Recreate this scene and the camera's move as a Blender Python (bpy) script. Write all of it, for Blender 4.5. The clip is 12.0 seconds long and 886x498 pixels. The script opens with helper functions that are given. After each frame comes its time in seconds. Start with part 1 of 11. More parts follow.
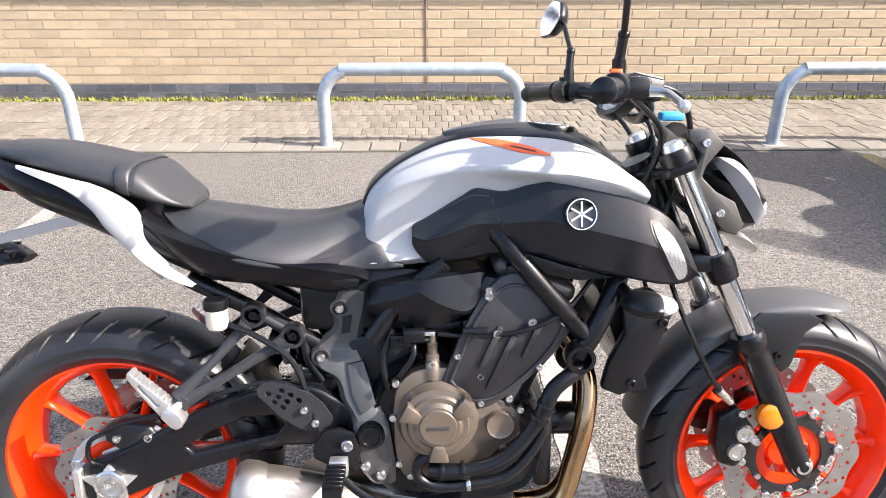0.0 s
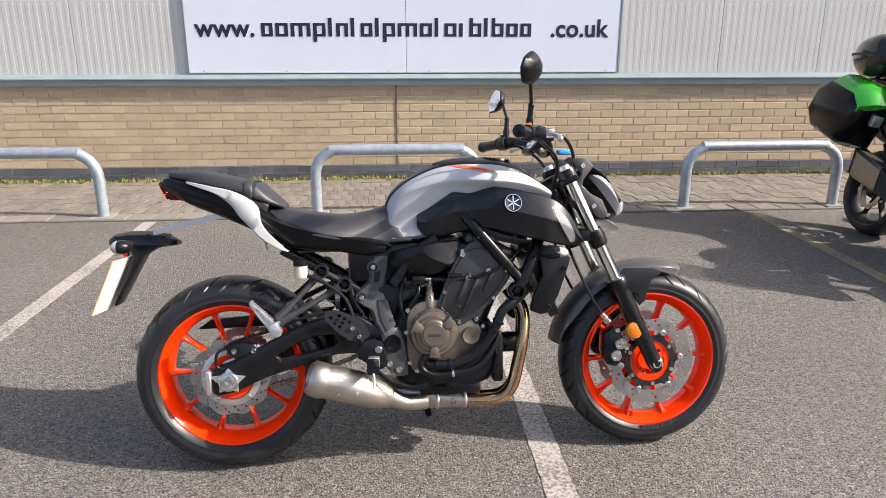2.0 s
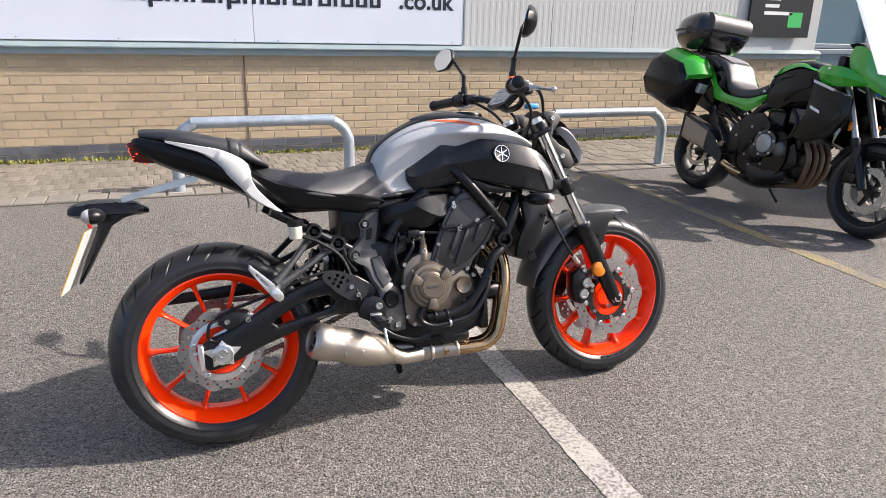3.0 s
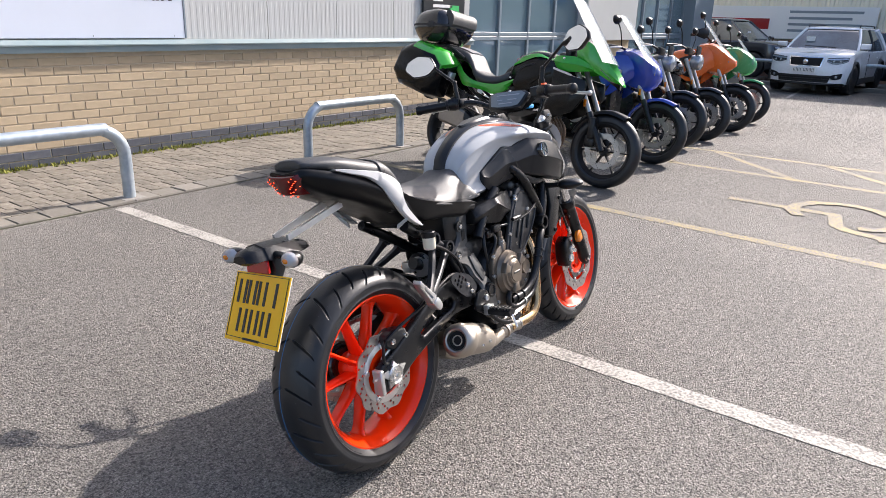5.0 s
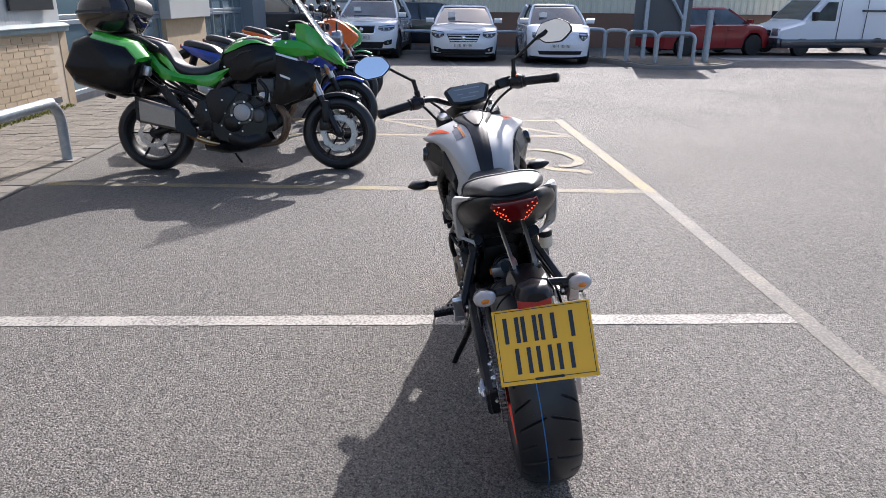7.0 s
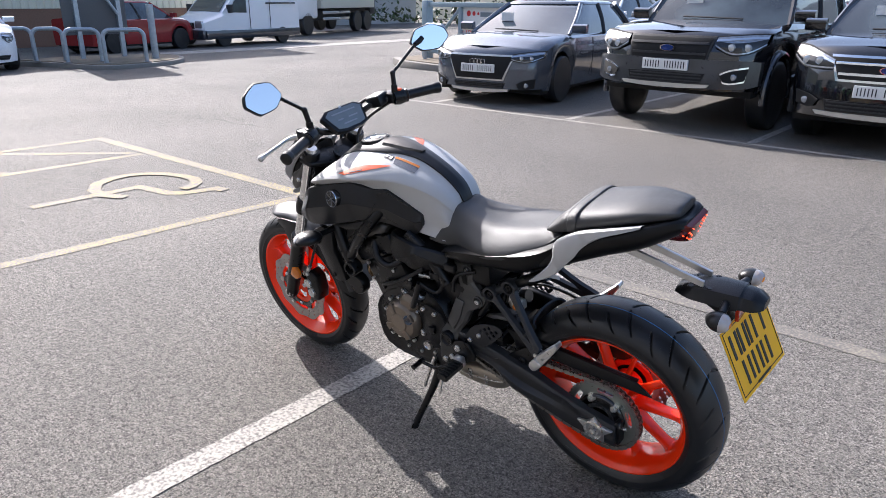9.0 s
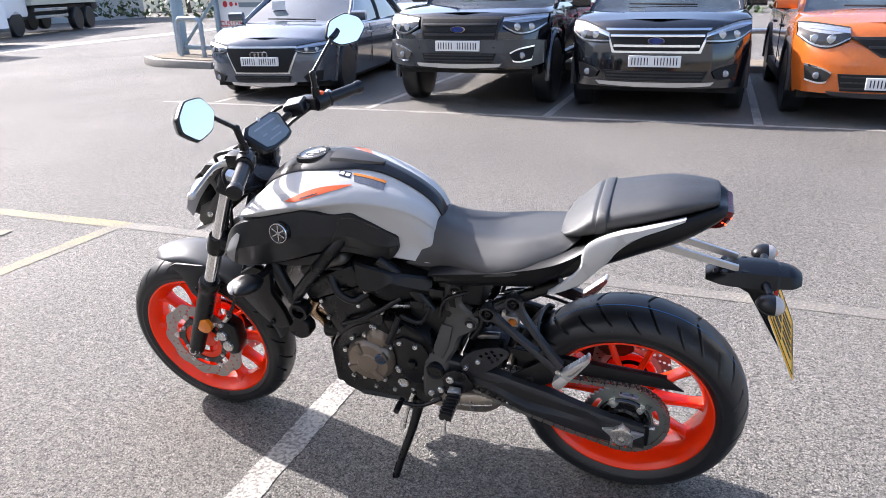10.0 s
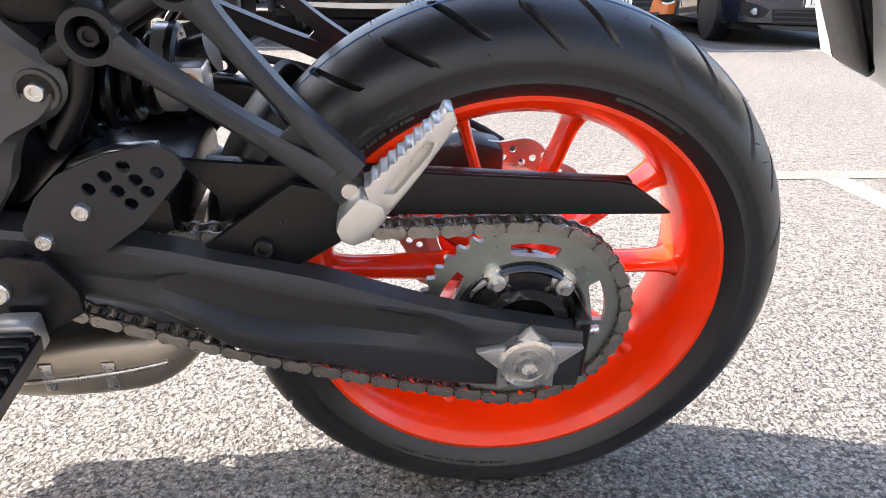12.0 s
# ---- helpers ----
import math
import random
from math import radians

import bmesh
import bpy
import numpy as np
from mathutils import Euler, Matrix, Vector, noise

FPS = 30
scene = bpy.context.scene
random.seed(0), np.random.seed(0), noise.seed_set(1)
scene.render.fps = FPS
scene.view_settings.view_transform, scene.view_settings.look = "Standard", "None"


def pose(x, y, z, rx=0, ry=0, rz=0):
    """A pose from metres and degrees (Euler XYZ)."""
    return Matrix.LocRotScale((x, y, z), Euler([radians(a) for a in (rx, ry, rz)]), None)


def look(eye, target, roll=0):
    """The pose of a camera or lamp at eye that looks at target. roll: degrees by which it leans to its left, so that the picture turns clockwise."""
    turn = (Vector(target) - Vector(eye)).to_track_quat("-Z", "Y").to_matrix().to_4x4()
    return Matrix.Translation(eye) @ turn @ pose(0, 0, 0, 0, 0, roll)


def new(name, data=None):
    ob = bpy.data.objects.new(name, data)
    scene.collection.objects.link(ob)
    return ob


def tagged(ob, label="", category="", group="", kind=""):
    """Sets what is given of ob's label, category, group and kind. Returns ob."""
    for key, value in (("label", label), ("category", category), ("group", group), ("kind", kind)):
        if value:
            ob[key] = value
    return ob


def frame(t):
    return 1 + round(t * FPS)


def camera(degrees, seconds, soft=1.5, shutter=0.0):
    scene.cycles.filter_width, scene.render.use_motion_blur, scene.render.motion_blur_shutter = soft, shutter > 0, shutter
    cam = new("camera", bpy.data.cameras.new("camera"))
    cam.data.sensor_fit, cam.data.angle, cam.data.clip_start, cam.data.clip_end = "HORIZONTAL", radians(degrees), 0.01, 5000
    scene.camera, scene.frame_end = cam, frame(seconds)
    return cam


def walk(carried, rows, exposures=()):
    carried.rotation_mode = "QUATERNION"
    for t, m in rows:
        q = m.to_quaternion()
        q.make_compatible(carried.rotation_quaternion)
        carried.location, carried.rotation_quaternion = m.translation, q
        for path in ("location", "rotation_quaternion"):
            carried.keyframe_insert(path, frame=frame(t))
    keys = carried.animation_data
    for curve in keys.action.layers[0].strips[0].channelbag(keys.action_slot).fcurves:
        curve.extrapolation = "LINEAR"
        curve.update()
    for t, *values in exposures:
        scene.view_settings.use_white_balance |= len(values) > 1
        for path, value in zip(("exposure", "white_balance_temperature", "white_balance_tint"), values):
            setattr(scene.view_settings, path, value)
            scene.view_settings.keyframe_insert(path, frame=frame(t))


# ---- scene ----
cam = camera(65.6, 12.0, soft=0.36)
EXPOSURES = [(0, 1.65, 6420, 15), (0.5, 1.50, 6440, 15), (1, 1.17, 6460, 15), (2, 0.86, 6520, 15), (3, 0.92, 6460, 15), (5, 0.96, 6280, 15), (5.5, 0.98, 6120, 15), (6.5, 0.66, 6050, 15), (7, 0.66, 5980, 15), (9, 0.92, 5960, 15), (9.5, 1.26, 5960, 15), (10, 1.40, 5980, 15), (10.5, 1.66, 6080, 15), (11, 1.82, 6180, 15), (11.5, 2.06, 6400, 15), (12, 2.24, 6540, 15)]
PATH = [
    (0, (0.64, -1.088, 1.298), (0.664, 0.738, 0.482), 0.0),
    (0.5, (0.589, -1.404, 1.332), (0.635, 0.469, 0.633), 0.7),
    (1, (0.627, -1.66, 1.352), (0.674, 0.247, 0.75), -0.1),
    (1.5, (0.649, -1.884, 1.347), (0.684, 0.03, 0.766), -0.0),
    (2, (0.529, -2.022, 1.333), (0.668, -0.109, 0.766), -0.0),
    (2.5, (0.266, -2.06, 1.284), (0.679, -0.188, 0.712), 1.6),
    (3, (-0.057, -1.961, 1.254), (0.627, -0.185, 0.639), 1.3),
    (3.2, (-0.218, -1.903, 1.267), (0.547, -0.175, 0.615), 1.3),
    (4.8, (-1.268, -1.325, 1.319), (0.191, -0.11, 0.691), 1.6),
    (5.5, (-1.618, -0.841, 1.333), (0.077, -0.007, 0.676), 1.8),
    (6, (-1.743, -0.447, 1.352), (0.06, 0.101, 0.68), 0.9),
    (6.5, (-1.849, 0.007, 1.368), (0.01, 0.239, 0.67), 1.2),
    (7, (-1.82, 0.433, 1.379), (0.059, 0.361, 0.699), 0.6),
    (7.2, (-1.751, 0.587, 1.39), (0.119, 0.38, 0.712), 0.1),
    (8.8, (-0.899, 1.675, 1.394), (0.464, 0.384, 0.705), 0.9),
    (9, (-0.752, 1.771, 1.402), (0.471, 0.344, 0.716), 0.4),
    (9.5, (-0.4, 1.88, 1.394), (0.523, 0.255, 0.682), -0.0),
    (10, (-0.101, 1.83, 1.396), (0.55, 0.082, 0.675), -1.3),
    (10.5, (0.119, 1.641, 1.359), (0.364, -0.2, 0.616), -0.9),
    (11, (0.138, 1.298, 1.171), (0.108, -0.507, 0.309), 1.2),
    (11.5, (0.101, 0.971, 0.861), (0.016, -0.765, -0.129), -0.5),
    (12, (0.129, 0.833, 0.621), (-0.015, -1.02, -0.117), 0.8),
]
walk(cam, [(t, look(eye, target, roll)) for t, eye, target, roll in PATH], EXPOSURES)

# ---- sky, sun ----
SUN = Vector((1.384, -0.352, 1.0)).normalized()
world = bpy.data.worlds.new("sky")
scene.world = world
world.use_nodes = True
_wn = world.node_tree
_sky = _wn.nodes.new("ShaderNodeTexSky")
_sky.sky_type = "NISHITA"
_sky.sun_disc = False
_sky.sun_elevation = math.asin(SUN.z)
_sky.sun_rotation = math.atan2(SUN.x, SUN.y)
_sky.dust_density = 3.0
_wn.links.new(_sky.outputs[0], _wn.nodes["Background"].inputs[0])
_wn.nodes["Background"].inputs[1].default_value = 0.145
_sun = bpy.data.lights.new("sun", "SUN")
_sun.energy, _sun.angle, _sun.color = 4.5, radians(0.55), (1.0, 0.93, 0.83)
new("sun", _sun).matrix_world = look(SUN * 40, (0, 0, 0))


# ---- materials ----
def mat(name, col, rough=0.5, metal=0.0, var=0.12, scale=30.0, bump=0.0, bscale=200.0, coat=0.0, stain_or_sheen=None, patch_scale=2.0, patch_amt=0.0, spec=0.5, vary=0.0):
    """A surface with grain and broader wear: two noise scales on the colour, the roughness and the relief."""
    m = bpy.data.materials.new(name)
    m.use_nodes = True
    nt = m.node_tree
    N, K = nt.nodes, nt.links
    b = N["Principled BSDF"]
    b.inputs["Roughness"].default_value, b.inputs["Metallic"].default_value = rough, metal
    b.inputs["Coat Weight"].default_value = coat
    b.inputs["Coat Roughness"].default_value = 0.06
    b.inputs["Specular IOR Level"].default_value = spec
    tc = N.new("ShaderNodeTexCoord")
    n1 = N.new("ShaderNodeTexNoise")
    n1.inputs["Scale"].default_value, n1.inputs["Detail"].default_value = scale, 6.0
    K.new(tc.outputs["Object"], n1.inputs["Vector"])
    ramp = N.new("ShaderNodeMix")
    ramp.data_type = "RGBA"
    ramp.inputs[6].default_value = (*[max(0.0, c * (1 - var)) for c in col], 1)
    ramp.inputs[7].default_value = (*[min(1.0, c * (1 + var)) for c in col], 1)
    K.new(n1.outputs["Fac"], ramp.inputs[0])
    out = ramp.outputs[2]
    if stain_or_sheen:
        n2 = N.new("ShaderNodeTexNoise")
        n2.inputs["Scale"].default_value, n2.inputs["Detail"].default_value = patch_scale, 8.0
        K.new(tc.outputs["Object"], n2.inputs["Vector"])
        r2 = N.new("ShaderNodeMapRange")
        r2.inputs[1].default_value, r2.inputs[2].default_value = 0.45, 0.7
        r2.inputs[4].default_value = patch_amt
        K.new(n2.outputs["Fac"], r2.inputs[0])
        mx = N.new("ShaderNodeMix")
        mx.data_type = "RGBA"
        mx.inputs[7].default_value = (*stain_or_sheen, 1)
        K.new(r2.outputs[0], mx.inputs[0])
        K.new(out, mx.inputs[6])
        out = mx.outputs[2]
    if vary:
        oi = N.new("ShaderNodeObjectInfo")
        ge = N.new("ShaderNodeNewGeometry")
        ad = N.new("ShaderNodeMath")
        ad.operation = "ADD"
        K.new(oi.outputs["Random"], ad.inputs[0])
        K.new(ge.outputs["Random Per Island"], ad.inputs[1])
        fr = N.new("ShaderNodeMath")
        fr.operation = "FRACT"
        K.new(ad.outputs[0], fr.inputs[0])
        mr = N.new("ShaderNodeMapRange")
        mr.inputs[3].default_value, mr.inputs[4].default_value = 1 - vary, 1 + vary
        K.new(fr.outputs[0], mr.inputs[0])
        hs = N.new("ShaderNodeHueSaturation")
        K.new(mr.outputs[0], hs.inputs["Value"])
        K.new(out, hs.inputs["Color"])
        out = hs.outputs[0]
    K.new(out, b.inputs["Base Color"])
    rr = N.new("ShaderNodeMapRange")
    rr.inputs[3].default_value, rr.inputs[4].default_value = max(0.02, rough - 0.08), min(1.0, rough + 0.08)
    K.new(n1.outputs["Fac"], rr.inputs[0])
    K.new(rr.outputs[0], b.inputs["Roughness"])
    if bump:
        n3 = N.new("ShaderNodeTexNoise")
        n3.inputs["Scale"].default_value, n3.inputs["Detail"].default_value = bscale, 4.0
        K.new(tc.outputs["Object"], n3.inputs["Vector"])
        bp = N.new("ShaderNodeBump")
        bp.inputs["Strength"].default_value, bp.inputs["Distance"].default_value = bump, 0.002
        K.new(n3.outputs["Fac"], bp.inputs["Height"])
        K.new(bp.outputs[0], b.inputs["Normal"])
    return m


def asphalt_material():
    """Weathered asphalt: light chippings in a dark binder, broad worn patches, hollows between the stones."""
    m = bpy.data.materials.new("asphalt")
    m.use_nodes = True
    N, K = m.node_tree.nodes, m.node_tree.links
    b = N["Principled BSDF"]
    b.inputs["Roughness"].default_value = 0.76
    b.inputs["Specular IOR Level"].default_value = 0.4
    tc = N.new("ShaderNodeTexCoord")
    wob = N.new("ShaderNodeTexNoise")
    wob.inputs["Scale"].default_value = 60
    K.new(tc.outputs["Object"], wob.inputs["Vector"])
    mixv = N.new("ShaderNodeMix")
    mixv.data_type = "RGBA"
    mixv.blend_type = "ADD"
    mixv.inputs[0].default_value = 0.014
    K.new(tc.outputs["Object"], mixv.inputs[6])
    K.new(wob.outputs["Color"], mixv.inputs[7])
    v = N.new("ShaderNodeTexVoronoi")
    v.inputs["Scale"].default_value = 120
    K.new(mixv.outputs[2], v.inputs["Vector"])
    v2 = N.new("ShaderNodeTexVoronoi")
    v2.feature = "DISTANCE_TO_EDGE"
    v2.inputs["Scale"].default_value = 120
    K.new(mixv.outputs[2], v2.inputs["Vector"])
    sep = N.new("ShaderNodeSeparateColor")
    K.new(v.outputs["Color"], sep.inputs[0])
    cr = N.new("ShaderNodeValToRGB")
    e = cr.color_ramp.elements
    e[0].position, e[0].color = 0.0, (0.168, 0.155, 0.137, 1)
    e[1].position, e[1].color = 1.0, (0.295, 0.274, 0.243, 1)
    x = e.new(0.45)
    x.color = (0.234, 0.218, 0.195, 1)
    K.new(sep.outputs[0], cr.inputs[0])
    edge = N.new("ShaderNodeMapRange")
    edge.inputs[1].default_value, edge.inputs[2].default_value = 0.0, 0.16
    K.new(v2.outputs["Distance"], edge.inputs[0])
    mx = N.new("ShaderNodeMix")
    mx.data_type = "RGBA"
    mx.inputs[6].default_value = (0.105, 0.098, 0.088, 1)
    K.new(edge.outputs[0], mx.inputs[0])
    K.new(cr.outputs[0], mx.inputs[7])
    big = N.new("ShaderNodeTexNoise")
    big.inputs["Scale"].default_value, big.inputs["Detail"].default_value = 0.45, 7
    K.new(tc.outputs["Object"], big.inputs["Vector"])
    br = N.new("ShaderNodeMapRange")
    br.inputs[1].default_value, br.inputs[2].default_value = 0.3, 0.7
    br.inputs[3].default_value, br.inputs[4].default_value = 0.82, 1.15
    K.new(big.outputs["Fac"], br.inputs[0])
    mid = N.new("ShaderNodeTexNoise")
    mid.inputs["Scale"].default_value, mid.inputs["Detail"].default_value, mid.inputs["Roughness"].default_value = 30, 3, 0.7
    K.new(tc.outputs["Object"], mid.inputs["Vector"])
    md = N.new("ShaderNodeMapRange")
    md.inputs[1].default_value, md.inputs[2].default_value = 0.34, 0.62
    md.inputs[3].default_value, md.inputs[4].default_value = 0.74, 1.14
    K.new(mid.outputs["Fac"], md.inputs[0])
    two_ = N.new("ShaderNodeMath")
    two_.operation = "MULTIPLY"
    K.new(br.outputs[0], two_.inputs[0])
    K.new(md.outputs[0], two_.inputs[1])
    hs = N.new("ShaderNodeHueSaturation")
    K.new(two_.outputs[0], hs.inputs["Value"])
    pit = N.new("ShaderNodeTexNoise")
    pit.inputs["Scale"].default_value, pit.inputs["Detail"].default_value, pit.inputs["Roughness"].default_value = 125, 2, 0.6
    K.new(tc.outputs["Object"], pit.inputs["Vector"])
    pr = N.new("ShaderNodeMapRange")
    pr.inputs[1].default_value, pr.inputs[2].default_value = 0.47, 0.36
    K.new(pit.outputs["Fac"], pr.inputs[0])
    pm = N.new("ShaderNodeMix")
    pm.data_type = "RGBA"
    pm.inputs[7].default_value = (0.052, 0.048, 0.043, 1)
    psc = N.new("ShaderNodeMath")
    psc.operation = "MULTIPLY"
    psc.inputs[1].default_value = 0.9
    pit2 = N.new("ShaderNodeTexNoise")
    pit2.inputs["Scale"].default_value, pit2.inputs["Detail"].default_value, pit2.inputs["Roughness"].default_value = 70, 2, 0.55
    K.new(tc.outputs["Object"], pit2.inputs["Vector"])
    pr2 = N.new("ShaderNodeMapRange")
    pr2.inputs[1].default_value, pr2.inputs[2].default_value = 0.415, 0.375
    K.new(pit2.outputs["Fac"], pr2.inputs[0])
    both = N.new("ShaderNodeMath")
    both.operation = "MAXIMUM"
    K.new(pr.outputs[0], both.inputs[0])
    K.new(pr2.outputs[0], both.inputs[1])
    K.new(both.outputs[0], psc.inputs[0])
    K.new(psc.outputs[0], pm.inputs[0])
    K.new(mx.outputs[2], pm.inputs[6])
    K.new(pm.outputs[2], hs.inputs["Color"])
    K.new(hs.outputs[0], b.inputs["Base Color"])
    hsum = N.new("ShaderNodeMath")
    hsum.operation = "MULTIPLY_ADD"
    K.new(v.outputs["Distance"], hsum.inputs[0])
    hsum.inputs[1].default_value = -1.4
    tip_ = N.new("ShaderNodeMath")
    tip_.operation = "MULTIPLY"
    tip_.inputs[1].default_value = 0.55
    K.new(sep.outputs[1], tip_.inputs[0])
    K.new(tip_.outputs[0], hsum.inputs[2])
    bp = N.new("ShaderNodeBump")
    hp_ = N.new("ShaderNodeMath")
    hp_.operation = "MULTIPLY_ADD"
    K.new(pr.outputs[0], hp_.inputs[0])
    hp_.inputs[1].default_value = -1.5
    K.new(hsum.outputs[0], hp_.inputs[2])
    bp.inputs["Strength"].default_value, bp.inputs["Distance"].default_value = 1.0, 0.0030
    K.new(hp_.outputs[0], bp.inputs["Height"])
    K.new(bp.outputs[0], b.inputs["Normal"])
    return m


def line_material(name, col, lo=0.66, hi=0.86):
    """Road paint worn through to the stones in small chips."""
    m = mat(name, col, rough=0.75, var=0.12, scale=14, bump=0.8, bscale=120)
    N, K = m.node_tree.nodes, m.node_tree.links
    b = N["Principled BSDF"]
    src = b.inputs["Base Color"].links[0].from_socket
    tc = N.new("ShaderNodeTexCoord")
    n = N.new("ShaderNodeTexNoise")
    n.inputs["Scale"].default_value, n.inputs["Detail"].default_value = 85, 3
    K.new(tc.outputs["Object"], n.inputs["Vector"])
    n2 = N.new("ShaderNodeTexNoise")
    n2.inputs["Scale"].default_value = 3.0
    K.new(tc.outputs["Object"], n2.inputs["Vector"])
    ad = N.new("ShaderNodeMath")
    ad.operation = "MULTIPLY_ADD"
    K.new(n2.outputs["Fac"], ad.inputs[0])
    ad.inputs[1].default_value = 0.45
    K.new(n.outputs["Fac"], ad.inputs[2])
    r = N.new("ShaderNodeMapRange")
    r.inputs[1].default_value, r.inputs[2].default_value = lo, hi
    K.new(ad.outputs[0], r.inputs[0])
    mx = N.new("ShaderNodeMix")
    mx.data_type = "RGBA"
    mx.inputs[7].default_value = (0.13, 0.12, 0.11, 1)
    K.new(r.outputs[0], mx.inputs[0])
    K.new(src, mx.inputs[6])
    K.new(mx.outputs[2], b.inputs["Base Color"])
    return m


def glow(name, col, strength):
    m = mat(name, col, rough=0.3)
    b = m.node_tree.nodes["Principled BSDF"]
    b.inputs["Emission Color"].default_value = (*col, 1)
    b.inputs["Emission Strength"].default_value = strength
    return m


ASPHALT = asphalt_material()
WHITE_LINE = line_material("white_road_paint", (0.372, 0.350, 0.310), 0.66, 0.90)
WORN_LINE = line_material("thin_worn_road_paint", (0.265, 0.238, 0.182), 0.50, 0.78)
YELLOW_LINE = line_material("faded_yellow_road_paint", (0.36, 0.272, 0.078), 0.50, 0.82)
BRICK = mat("buff_brick", (0.415, 0.325, 0.210), rough=0.85, var=0.14, scale=22, bump=0.5, bscale=180, vary=0.10, stain_or_sheen=(0.49, 0.38, 0.265), patch_scale=9, patch_amt=0.5)
DARKBRICK = mat("blue_engineering_brick", (0.075, 0.08, 0.095), rough=0.5, var=0.25, scale=25, bump=0.3, vary=0.25, stain_or_sheen=(0.2, 0.2, 0.2), patch_scale=6, patch_amt=0.35)
MORTAR = mat("mortar", (0.52, 0.44, 0.325), rough=0.95, var=0.15, scale=40, bump=0.6, bscale=150)
PAVER = mat("block_paver", (0.152, 0.132, 0.104), rough=0.9, var=0.25, scale=30, bump=0.7, bscale=160, vary=0.18, stain_or_sheen=(0.29, 0.27, 0.225), patch_scale=26, patch_amt=0.40)
JOINT = mat("joint_sand", (0.13, 0.115, 0.095), rough=1.0, var=0.3, scale=60, bump=0.8, stain_or_sheen=(0.07, 0.10, 0.03), patch_scale=2.5, patch_amt=0.5)
KERB = mat("kerb_concrete", (0.178, 0.162, 0.136), rough=0.92, var=0.2, scale=30, bump=0.6, vary=0.15)
GALV = mat("galvanised_steel", (0.36, 0.415, 0.465), rough=0.42, metal=0.55, var=0.22, scale=28, stain_or_sheen=(0.50, 0.55, 0.58), patch_scale=18, patch_amt=0.6, bump=0.15, bscale=60)
CLAD = mat("pale_grey_cladding", (0.47, 0.475, 0.46), rough=0.45, var=0.04, scale=3, stain_or_sheen=(0.40, 0.40, 0.375), patch_scale=1.2, patch_amt=0.35)
CREAM = mat("cream_cladding", (0.78, 0.73, 0.58), rough=0.5, var=0.05, scale=2)
TRIM = mat("grey_green_flashing", (0.20, 0.26, 0.27), rough=0.4, var=0.1, scale=6, stain_or_sheen=(0.3, 0.33, 0.33), patch_scale=3, patch_amt=0.4)
SIGNWHITE = mat("white_sign_board", (0.62, 0.66, 0.74), rough=0.3, var=0.02, scale=2, stain_or_sheen=(0.56, 0.60, 0.66), patch_scale=1.5, patch_amt=0.4)
INK = mat("black_vinyl_lettering", (0.012, 0.014, 0.025), rough=0.4)
SIGNBLACK = mat("black_sign_board", (0.02, 0.022, 0.024), rough=0.35)
MOSS = mat("moss_and_grass", (0.24, 0.24, 0.05), rough=1.0, var=0.5, scale=50, bump=1.0, bscale=90)
GREYFRAME = mat("grey_window_frame", (0.19, 0.23, 0.26), rough=0.4, var=0.08)
WINGLASS = mat("reflective_window_glass", (0.16, 0.24, 0.28), rough=0.04, metal=0.35, var=0.1, scale=2, coat=1.0)
GRAVEL = mat("gravel", (0.21, 0.17, 0.125), rough=1.0, var=0.5, scale=45, bump=1.0, bscale=70, stain_or_sheen=(0.10, 0.10, 0.05), patch_scale=3, patch_amt=0.6)
CONCRETE = mat("concrete_kerb", (0.24, 0.225, 0.20), rough=0.9, var=0.2, scale=14, bump=0.4)
LEAF = mat("foliage", (0.055, 0.085, 0.025), rough=0.6, var=0.35, scale=8, vary=0.4)
BARK = mat("bark", (0.12, 0.09, 0.065), rough=0.95, var=0.3, bump=0.8, bscale=60)
WHITEPANEL = mat("white_render_panel", (0.75, 0.75, 0.73), rough=0.6, var=0.04)


# ---- mesh tools ----
def cr(pts, n):
    """Catmull-Rom through the points, n steps a span."""
    P = [Vector(p) for p in pts]
    out = []
    for i in range(len(P) - 1):
        a, b, c, d = P[max(i - 1, 0)], P[i], P[i + 1], P[min(i + 2, len(P) - 1)]
        for k in range(n):
            t = k / n
            out.append(0.5 * ((2 * b) + (c - a) * t + (2 * a - 5 * b + 4 * c - d) * t * t + (3 * b - a - 3 * c + d) * t ** 3))
    out.append(P[-1])
    return out


def box(bm, x0, x1, y0, y1, z0, z1, bevel=0.0, seg=2, m=None):
    r = bmesh.ops.create_cube(bm, size=1.0)
    vs = r["verts"]
    for v in vs:
        v.co = Vector((x0 + (v.co.x + 0.5) * (x1 - x0), y0 + (v.co.y + 0.5) * (y1 - y0), z0 + (v.co.z + 0.5) * (z1 - z0)))
        if m:
            v.co = m @ v.co
    if bevel:
        es = list({e for v in vs for e in v.link_edges})
        bmesh.ops.bevel(bm, geom=es, offset=bevel, segments=seg, affect="EDGES", profile=0.5)
    return bm


def grid_faces(bm, rows, close_u=False, close_v=False, cap0=False, cap1=False):
    """Faces over rows of vertices. close_v joins each row's end to its start."""
    V = [[bm.verts.new(p) for p in row] for row in rows]
    nu, nv = len(V), len(V[0])
    for i in range(nu if close_u else nu - 1):
        for j in range(nv if close_v else nv - 1):
            a, b, c, d = V[i][j], V[i][(j + 1) % nv], V[(i + 1) % nu][(j + 1) % nv], V[(i + 1) % nu][j]
            try:
                bm.faces.new((a, b, c, d))
            except ValueError:
                pass
    if cap0:
        bm.faces.new(list(reversed(V[0])))
    if cap1:
        bm.faces.new(V[-1])
    return V


